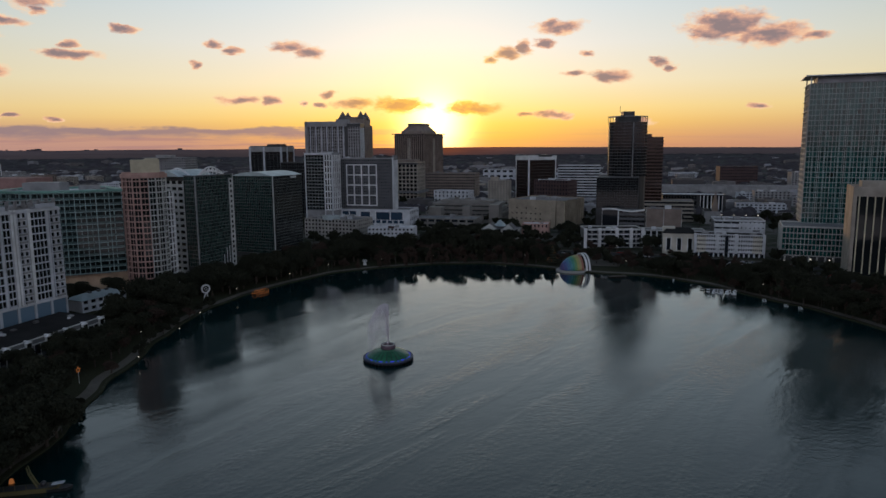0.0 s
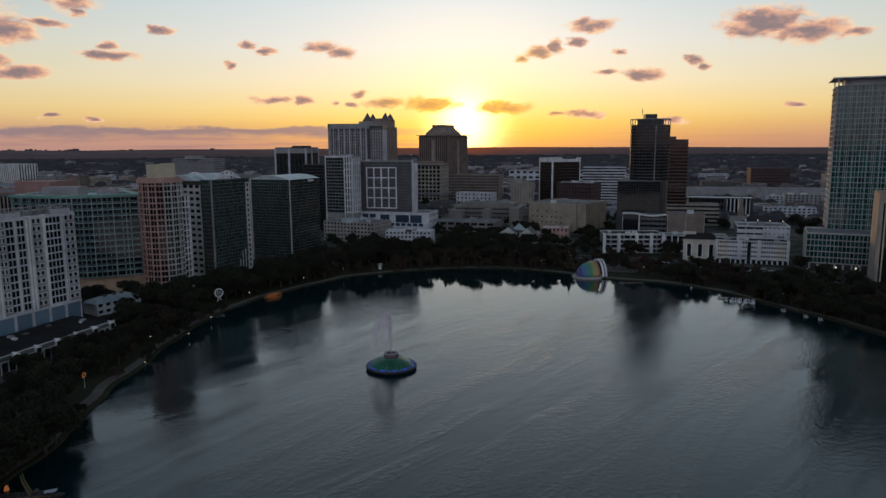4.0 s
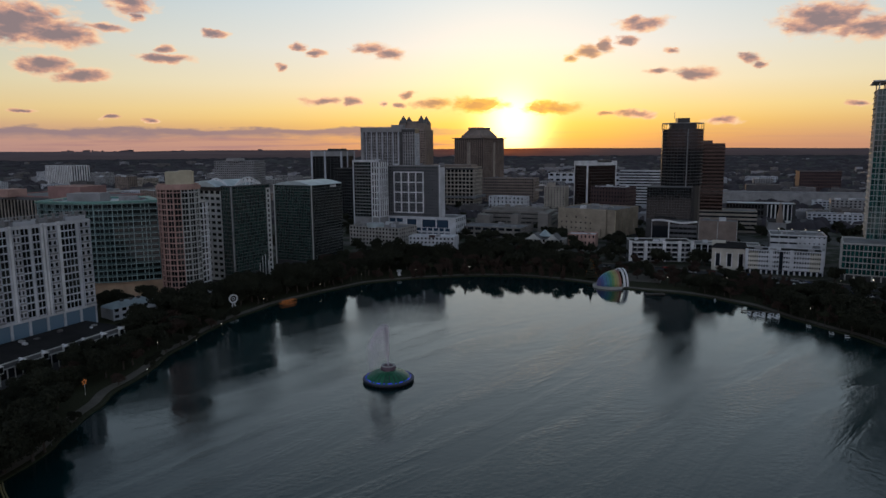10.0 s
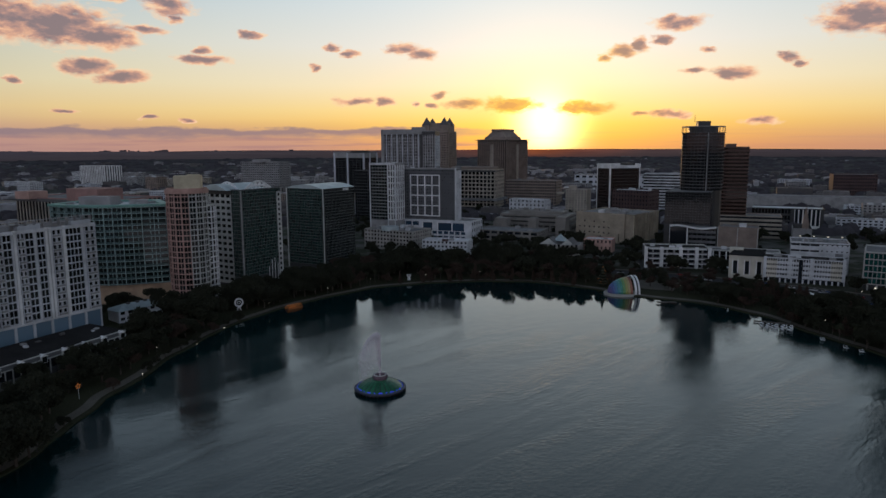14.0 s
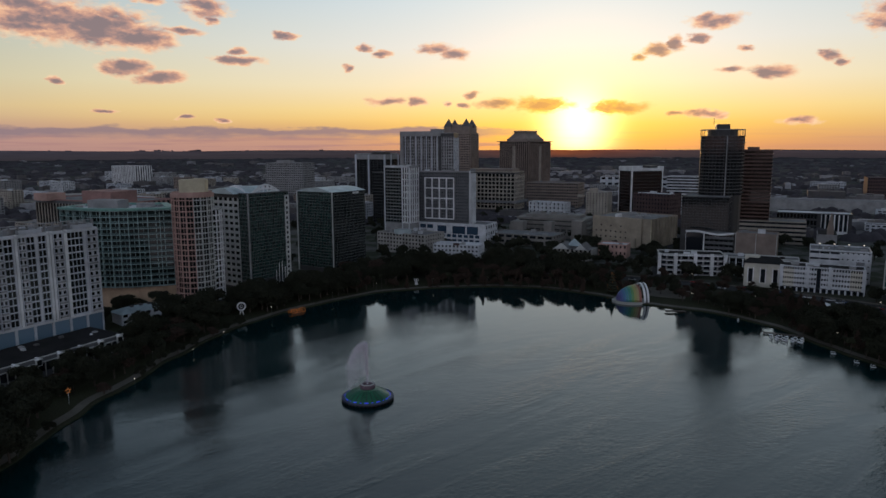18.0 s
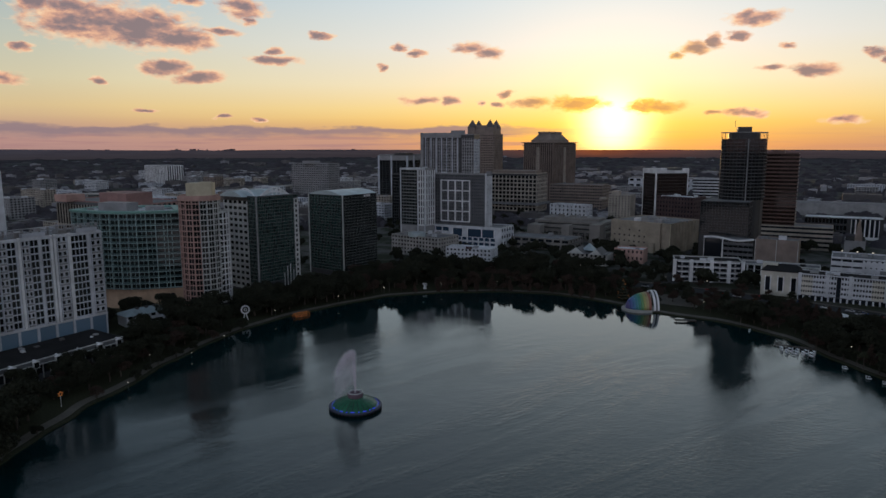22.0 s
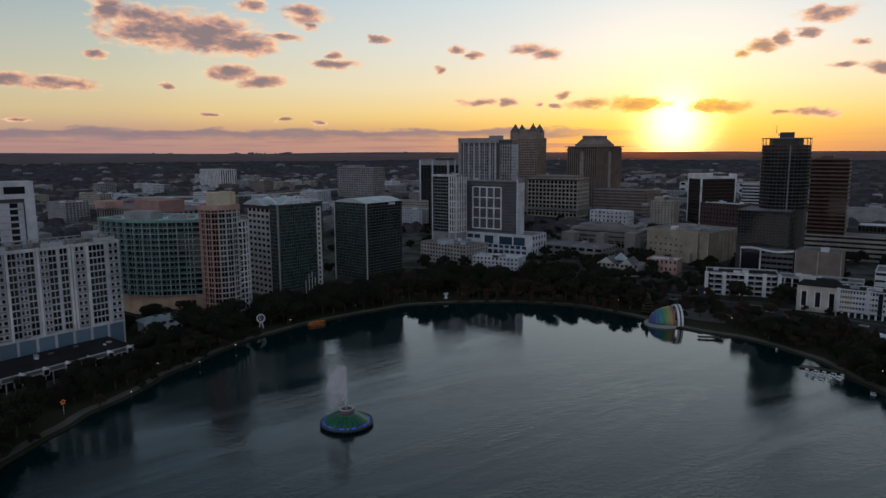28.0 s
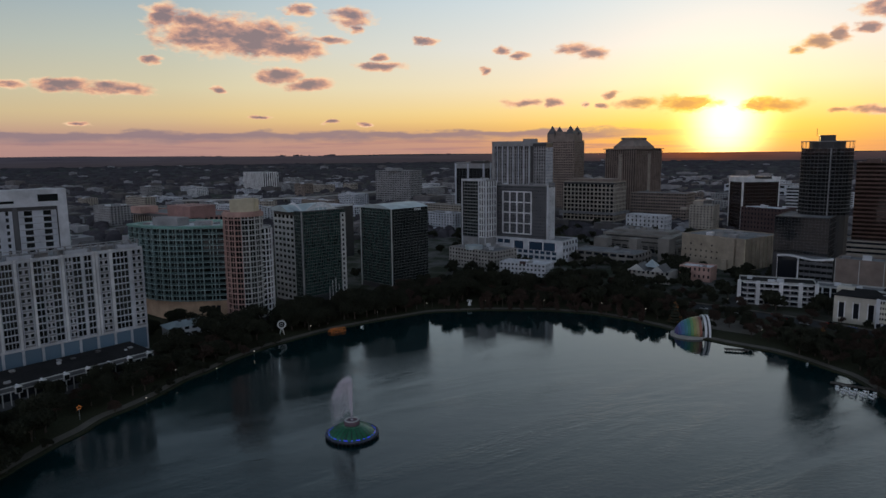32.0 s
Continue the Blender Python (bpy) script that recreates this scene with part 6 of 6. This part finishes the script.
def tree_kind(name, label, seed, high, wide, mat, n=1500, size=0.55, low=0.3):
    r = random.Random(seed)
    t = thing(name, label, "tree", (0, 0, -50))
    j = Joined()
    limb(j, (0, 0, -0.4), (0.2, 0.1, high * 0.45), 0.42, 0.28, 8)
    lobes = []
    for k in range(11):
        a, d = r.random() * 6.28, wide * r.uniform(0.15, 0.72)
        z = high * r.uniform(low + 0.1, 0.86)
        d *= 1.15 - 0.55 * abs(z / high - 0.5)
        lobes.append((d * math.cos(a), d * math.sin(a), z, wide * r.uniform(0.28, 0.46)))
        limb(j, (0.1, 0.05, high * r.uniform(0.25, 0.42)), (d * math.cos(a), d * math.sin(a), z), 0.16, 0.04, 5)
    child("trunk", j.mesh("trunk", "bark"), t)
    child("crown", leaf_cloud(r, lobes, n, size).mesh("crown", mat), t)
    return t


def cypress_kind(seed, high, wide, mat, n=1200):
    r = random.Random(seed)
    t = thing("cypress_tree", "slender rust-brown cypress tree", "tree", (0, 0, -50))
    j = Joined()
    limb(j, (0, 0, -0.4), (0, 0, high * 0.9), 0.4, 0.06, 7)
    lobes = []
    for k in range(12):
        z = high * (0.22 + 0.07 * k)
        d, a = wide * (1.05 - z / high) * 0.6, r.random() * 6.28
        lobes.append((d * math.cos(a), d * math.sin(a), z, wide * (1.08 - z / high) * 0.75 + 0.2))
        limb(j, (0, 0, z - 0.3), (d * math.cos(a), d * math.sin(a), z), 0.09, 0.03, 4)
    child("trunk", j.mesh("trunk", "bark"), t)
    child("crown", leaf_cloud(r, lobes, n, 0.42, 0.9).mesh("crown", mat), t)
    return t


def palm_kind(seed, high):
    r = random.Random(seed)
    t = thing("palm_tree", "tall palm with a ragged crown", "tree", (0, 0, -50))
    j = Joined()
    for k in range(5):
        limb(j, (0.05 * k, 0, -0.3 + high * k / 5), (0.05 * (k + 1), 0, -0.3 + high * (k + 1) / 5), 0.22 - 0.015 * k, 0.2 - 0.015 * k, 6)
    child("trunk", j.mesh("trunk", "bark"), t)
    j = Joined()
    for k in range(26):
        a, lift = k * 2.4, r.uniform(-0.7, 0.9)
        pts = []
        for q in range(6):
            s = q / 5 * 2.3
            pts.append(Vector((0.25 + s * math.cos(a), s * math.sin(a), high + lift * s * 0.8 - 0.25 * s * s)))
        side = Vector((-math.sin(a), math.cos(a), 0))
        v = []
        for q, p in enumerate(pts):
            w = 0.38 * math.sin(math.pi * (q + 0.4) / 6)
            v += [tuple(p + side * w - Vector((0, 0, 0.12))), tuple(p), tuple(p - side * w - Vector((0, 0, 0.12)))]
        j.add(v, [f for q in range(5) for f in ((3 * q, 3 * q + 1, 3 * q + 4, 3 * q + 3), (3 * q + 1, 3 * q + 2, 3 * q + 5, 3 * q + 4))])
    child("crown", j.mesh("crown", "palm"), t)
    return t


OAKS = [tree_kind("oak_tree", "broad dark oak tree on the lake shore", 11, 11.0, 7.0, "leaf", 6400, 0.30), tree_kind("oak_tree", "broad dark oak tree on the lake shore", 12, 9.0, 5.5, "leaf", 4800, 0.29),
        tree_kind("oak_tree", "broad dark oak tree on the lake shore", 13, 13.0, 7.6, "leaf", 7000, 0.31), tree_kind("bare_tree", "thin-leaved rusty park tree", 14, 9.5, 5.0, "leafred", 2200, 0.26)]
STREET = [tree_kind("street_tree", "dark street tree between the buildings", 15, 9.5, 5.5, "leaf", 800, 0.75), tree_kind("street_tree", "dark street tree between the buildings", 16, 11.0, 6.2, "leaf", 900, 0.8)]
CYPRESS = [cypress_kind(21, 12.0, 3.4, "leafred"), cypress_kind(22, 9.5, 2.8, "leafred")]
PALMS = [palm_kind(31, 8.0), palm_kind(32, 10.0)]
rt = random.Random(77)
spots = []


def plant(kinds, x, y, s=1.0):
    k = rt.choice(kinds)
    if -58 < y < 34 and x < -99:
        s *= 0.70
    m = pose(x, y, ground_z(x, y), 0, 0, rt.uniform(0, 360))
    o = copy_thing(k, m)
    o.scale = (s * rt.uniform(0.9, 1.12),) * 2 + (s * rt.uniform(0.88, 1.12),)
    spots.append((x, y))


def belt(a0, a1, off0, off1, n, kinds, gap=4.0, s=(0.75, 1.1)):
    made, tries = 0, 0
    while made < n and tries < n * 30:
        tries += 1
        a, o = radians(rt.uniform(a0, a1)), rt.uniform(off0, off1)
        x, y = shore_point(a, o)
        if any((x - p) ** 2 + (y - q) ** 2 < gap * gap for p, q in spots):
            continue
        if inside_building(x, y) or any((x - p) ** 2 + (y - q) ** 2 < 64 for p, q in KEEP) or on_road(x, y):
            continue
        plant(kinds, x, y, rt.uniform(*s))
        made += 1


KEEP = [(-95.6, -25.7), (-91, -28), (-97, 93), (-94, 90), (-75, 111), (-72, 108), (-90, -30), (-86, -32), (154, 182), (152, 177), (-31, 189), (-30, 184), (86, 188), (86, 181), (188, 162), (90, 170), (98, 172), (104, 172), (160, 114), (117, 150)]


def on_road(x, y):
    q = Vector((x, y))
    for a, b_ in zip(NORTH_ROAD, NORTH_ROAD[1:]):
        a, b_ = Vector(a), Vector(b_)
        k = min(1, max(0, (q - a).dot(b_ - a) / (b_ - a).length_squared))
        if (q - a.lerp(b_, k)).length < 8:
            return True
    return False


FOOT = [(b_.poly, b_) for b_ in ALL]


def inside_building(x, y, pad=2.5):
    q = Vector((x, y))
    for poly, _ in FOOT:
        if all((poly[(i + 1) % len(poly)] - poly[i]).normalized().cross(q - poly[i]) > -pad for i in range(len(poly))):
            return True
    return False


# south shore: a dense dark belt, thinner by the walk
belt(122, 150, 14, 34, 14, OAKS[:1] + OAKS[2:3], 6.5, (1.0, 1.2))
belt(118, 190, 8, 30, 75, OAKS, 5.0)
belt(188, 232, 9, 27, 66, OAKS, 4.2)
belt(178, 196, 8.0, 11.0, 11, OAKS[:3], 5.0, (0.7, 0.95))
belt(196, 232, 0.4, 8.0, 54, OAKS[:3], 4.5, (0.8, 1.15))
belt(140, 195, 0.8, 2.4, 10, OAKS[1:2] + OAKS[3:], 8.0, (0.35, 0.6))
# west end
belt(80, 122, 9, 58, 105, OAKS, 4.6, (0.75, 1.3))
belt(86, 114, 16, 40, 14, OAKS[:1] + OAKS[2:3], 8.0, (1.0, 1.3))
belt(84, 120, 7, 12, 14, PALMS + OAKS[3:], 4.0, (0.7, 0.9))
belt(82, 112, 0.8, 2.4, 16, CYPRESS + OAKS[3:], 3.5, (0.5, 0.85))
# bandshell bay and north shore
belt(56, 82, 10, 70, 60, OAKS[3:] + OAKS[1:2], 5.0, (0.5, 0.8))
belt(18, 62, 4, 42, 120, OAKS[3:] + OAKS[:3] + CYPRESS, 4.4, (0.55, 0.9))
belt(20, 52, 6, 36, 34, OAKS[:1] + OAKS[2:], 5.0, (0.75, 1.05))
belt(2, 50, 1.0, 9, 26, PALMS + OAKS, 5.0, (0.6, 0.9))
# clump beside the bungalow and the condominium base
for x, y, s in ((-150, 57, 0.8), (-156, 66, 0.9), (-153, 78, 0.95), (-149, 88, 0.8), (-141, 91, 0.75), (-160, 84, 0.9)):
    plant(OAKS[:3], x, y, s)
# streets between the buildings
belt(60, 130, 60, 420, 115, STREET, 7.0, (0.7, 1.0))
belt(64, 112, 50, 210, 70, STREET, 6.0, (0.6, 0.95))
belt(20, 60, 50, 330, 75, STREET, 7.0, (0.7, 1.0))
belt(66, 112, 60, 330, 80, STREET, 6.0, (0.5, 0.85))
for k in OAKS + STREET + CYPRESS + PALMS:
    for o in list(k.children_recursive) + [k]:
        bpy.data.objects.remove(o)

# ---------------------------------------------------------------- far town: woods and roofs to the horizon
rf = random.Random(9)
HIGHWAY = [(-760, 700), (-640, 762), (-572, 842), (-552, 930), (-536, 1040), (-500, 1180), (-420, 1360)]
way = thing("highway", "pale elevated concrete highway on round piers", "road", (-572, 842, level(700)))
for a, b_ in zip(HIGHWAY, HIGHWAY[1:]):
    a, b_ = Vector(a) - Vector((-572, 842)), Vector(b_) - Vector((-572, 842))
    t = (b_ - a).normalized()
    n, c = Vector((-t.y, t.x)), (a + b_) / 2
    ang, run = math.degrees(math.atan2(t.y, t.x)), (b_ - a).length
    child("deck", box(run + 1.5, 13.0, 1.4, "greige"), way, (c.x + n.x * 6.5, c.y + n.y * 6.5, 7.6), ang)
    for s in (-6.5, 6.1):
        child("barrier", box(run + 1.5, 0.4, 1.0, "slab"), way, (c.x + n.x * (s + 0.4), c.y + n.y * (s + 0.4), 9.0), ang)
    for k in range(int(run / 30)):
        q = a + t * (15 + 30 * k)
        child("pier", lathe([(1.1, -1.0), (1.1, 6.2), (2.6, 7.6)], 10, "greige", "pier"), way, (q.x, q.y, 0))
    wide = n * 12
    FOOT.append(([Vector((-572, 842)) + v for v in (a - wide, b_ - wide, b_ + wide, a + wide)], None))
for i in range(84):
    for tries in range(30):
        a, o = radians(rf.uniform(52, 146) if i < 34 else rf.uniform(104, 146)), rf.uniform(330, 1150) if i < 34 else rf.uniform(420, 1500)
        x, y = shore_point(a, o)
        if not inside_building(x, y, 32):
            break
    w, dd, h = rf.uniform(24, 60), rf.uniform(16, 30), rf.choice((9, 12, 15, 18, 24))
    wall = rf.choice(("white", "bluewhite", "grey", "beige", "stone", "bluewhite"))
    b = Building("midrise_block", "plain %s block among the far streets" % {"white": "white", "bluewhite": "pale grey", "grey": "grey", "beige": "beige", "stone": "brownish"}[wall],
                 corner((x, y), -16 + rf.uniform(-3, 3), w, dd), level(o) + h, wall, rf.choice(("roof", "roofwhite", "roof")), group="far midrise blocks")
    FOOT.append((b.poly, b))
    for k in (0, 1):
        b.facade(k, max(4, int((w, dd)[k] / 4)), max(2, h // 3), rf.uniform(0.4, 0.7), 0.5, z0=level(o) + 0.5, singles=0)
    b.units(2, i, "roofwhite", (3, 7), (1.5, 3.0))
woods, roofs, pale = Joined(), Joined(), Joined()
for i in range(6500):
    a, o = radians(rf.uniform(48, 150)), 320 + 4000 * rf.random() ** 1.4
    x, y = shore_point(a, o)
    if o < 1250 and inside_building(x, y, 8):
        continue
    far = min(1.0, max(0.0, (o - 1300) / 1500))
    s = rf.uniform(4, 7) * (1 + o / 1100)
    z, h = level(o), rf.uniform(6, 9) - far * 2.5
    v = [(x + s * math.cos(k * 0.9) * rf.uniform(0.7, 1.3), y + s * math.sin(k * 0.9) * rf.uniform(0.7, 1.3), z - 1) for k in range(7)]
    v += [(x + 0.75 * s * math.cos(k * 0.9) * rf.uniform(0.6, 1.2), y + 0.75 * s * math.sin(k * 0.9) * rf.uniform(0.6, 1.2), z + h * rf.uniform(0.5, 0.85)) for k in range(7)]
    v.append((x, y, z + h))
    woods.add(v, [(k, (k + 1) % 7, (k + 1) % 7 + 7, k + 7) for k in range(7)] + [(k + 7, (k + 1) % 7 + 7, 14) for k in range(7)])
for i in range(1150):
    a, o = radians(rf.uniform(48, 150)), 330 + (1500 * rf.random() ** 1.1 if i < 980 else rf.uniform(1500, 3300))
    x, y = shore_point(a, o)
    if o < 1250 and inside_building(x, y, 14):
        continue
    w, dd, h = rf.uniform(9, 30), rf.uniform(8, 20), rf.choice((4, 4, 5, 6, 8, 10)) * rf.uniform(0.8, 1.2)
    if rf.random() < 0.18:
        w, dd, h = w * 2.2, dd * 1.8, h * 1.2
    m = Matrix.Translation((x, y, level(o))) @ pose(0, 0, 0, 0, 0, rf.choice((-16, 74)) + rf.uniform(-4, 4))
    j = pale if rf.random() < 0.5 else roofs
    if w < 18:
        j.add([(-w / 2, -dd / 2, -1), (w / 2, -dd / 2, -1), (w / 2, dd / 2, -1), (-w / 2, dd / 2, -1), (-w / 2, -dd / 2, h * 0.6), (w / 2, -dd / 2, h * 0.6), (w / 2, dd / 2, h * 0.6), (-w / 2, dd / 2, h * 0.6),
               (-w / 2, 0, h), (w / 2, 0, h)], [(0, 1, 5, 4), (2, 3, 7, 6), (4, 5, 9, 8), (6, 7, 8, 9), (1, 2, 6, 9, 5), (3, 0, 4, 8, 7)], m)
    else:
        j.box(-w / 2, w / 2, -dd / 2, dd / 2, -1, h, m)
        j.box(-w / 5, w / 8, -dd / 4, dd / 6, h, h + 1.6, m)
# canopy colour raised towards mauve to carry the distance haze
tagged(new("far_woods", woods.mesh("far_woods", material("hazed_tree_canopy", (0.078, 0.072, 0.082), 0.95, grain=0.3, stain=0.02, each=0.2, spec=0.05), True)), "dark tree canopy with mauve haze in its colour, stretching to the horizon", "woods", kind="stuff")
tagged(new("far_houses", roofs.mesh("far_houses", material("far_walls_grey", (0.17, 0.16, 0.165), 0.9, each=0.7))), "grey low houses among the far trees", "houses", kind="stuff")
tagged(new("far_houses", pale.mesh("far_houses", material("far_roofs_pale", (0.36, 0.36, 0.39), 0.8, each=0.6))), "pale flat roofs among the far trees", "houses", kind="stuff")

skyline = Joined()
for i in range(34):
    a = radians(rf.choice((118.2, 121.4, 121.9, 122.3, 123.8, 124.2, 125.5, 112.0, 130.5)) + rf.gauss(0, 0.35))
    x, y = 55 + 3860 * math.cos(a), -220 + 3860 * math.sin(a)
    w = rf.uniform(3, 16)
    skyline.box(-w, w, -20, 20, 0, 40 + 9 * rf.random() ** 2, Matrix.Translation((x, y, 27.0)) @ pose(0, 0, 0, 0, 0, math.degrees(a) - 90))
tagged(new("far_skyline", skyline.mesh("far_skyline", material("far_tower_wall", (0.12, 0.10, 0.115), 0.9, each=0.4))), "grey distant towers rising on the horizon", "skyline", kind="stuff")


# ---------------------------------------------------------------- the last hazy miles of flat land, as a plain glowing backdrop with painted haze
def haze_material():
    m = bpy.data.materials.new("distant_hazy_land")
    m.use_nodes = True
    n = Nodes(m.node_tree)
    pos = n.add("ShaderNodeNewGeometry").outputs["Position"]
    s = n.add("ShaderNodeSeparateXYZ")
    n.put(s.inputs[0], pos)
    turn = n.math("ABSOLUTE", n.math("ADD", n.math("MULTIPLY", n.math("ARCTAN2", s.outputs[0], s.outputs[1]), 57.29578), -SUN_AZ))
    # haze and sunset warmth painted as emission, by bearing from the sun
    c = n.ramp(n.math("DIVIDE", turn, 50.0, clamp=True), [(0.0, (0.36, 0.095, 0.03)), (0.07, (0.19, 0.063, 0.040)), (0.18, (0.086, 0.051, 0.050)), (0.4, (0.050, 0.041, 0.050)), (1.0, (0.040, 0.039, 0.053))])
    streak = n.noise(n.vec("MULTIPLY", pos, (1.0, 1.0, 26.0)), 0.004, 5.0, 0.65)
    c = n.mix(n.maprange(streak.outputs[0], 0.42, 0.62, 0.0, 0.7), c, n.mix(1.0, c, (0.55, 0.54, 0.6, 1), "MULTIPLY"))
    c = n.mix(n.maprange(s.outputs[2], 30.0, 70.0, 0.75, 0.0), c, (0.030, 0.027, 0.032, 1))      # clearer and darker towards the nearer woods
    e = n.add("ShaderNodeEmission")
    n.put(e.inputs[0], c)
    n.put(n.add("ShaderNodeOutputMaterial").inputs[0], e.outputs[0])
    return m


def haze_band(name, dist, top, label):
    v, f = [], []
    for i in range(91):
        a = radians(35 + 125 * i / 90)
        x, y = dist * math.cos(a), dist * math.sin(a)
        swell = float(np.interp(math.degrees(a), (60, 70, 85, 120, 130, 143), (-8, -5, 2, -1, 4, 14)))   # low rises of the land
        v += [(x, y, -6.0), (x, y, top + swell + 0.4 * math.sin(i * 0.9))]
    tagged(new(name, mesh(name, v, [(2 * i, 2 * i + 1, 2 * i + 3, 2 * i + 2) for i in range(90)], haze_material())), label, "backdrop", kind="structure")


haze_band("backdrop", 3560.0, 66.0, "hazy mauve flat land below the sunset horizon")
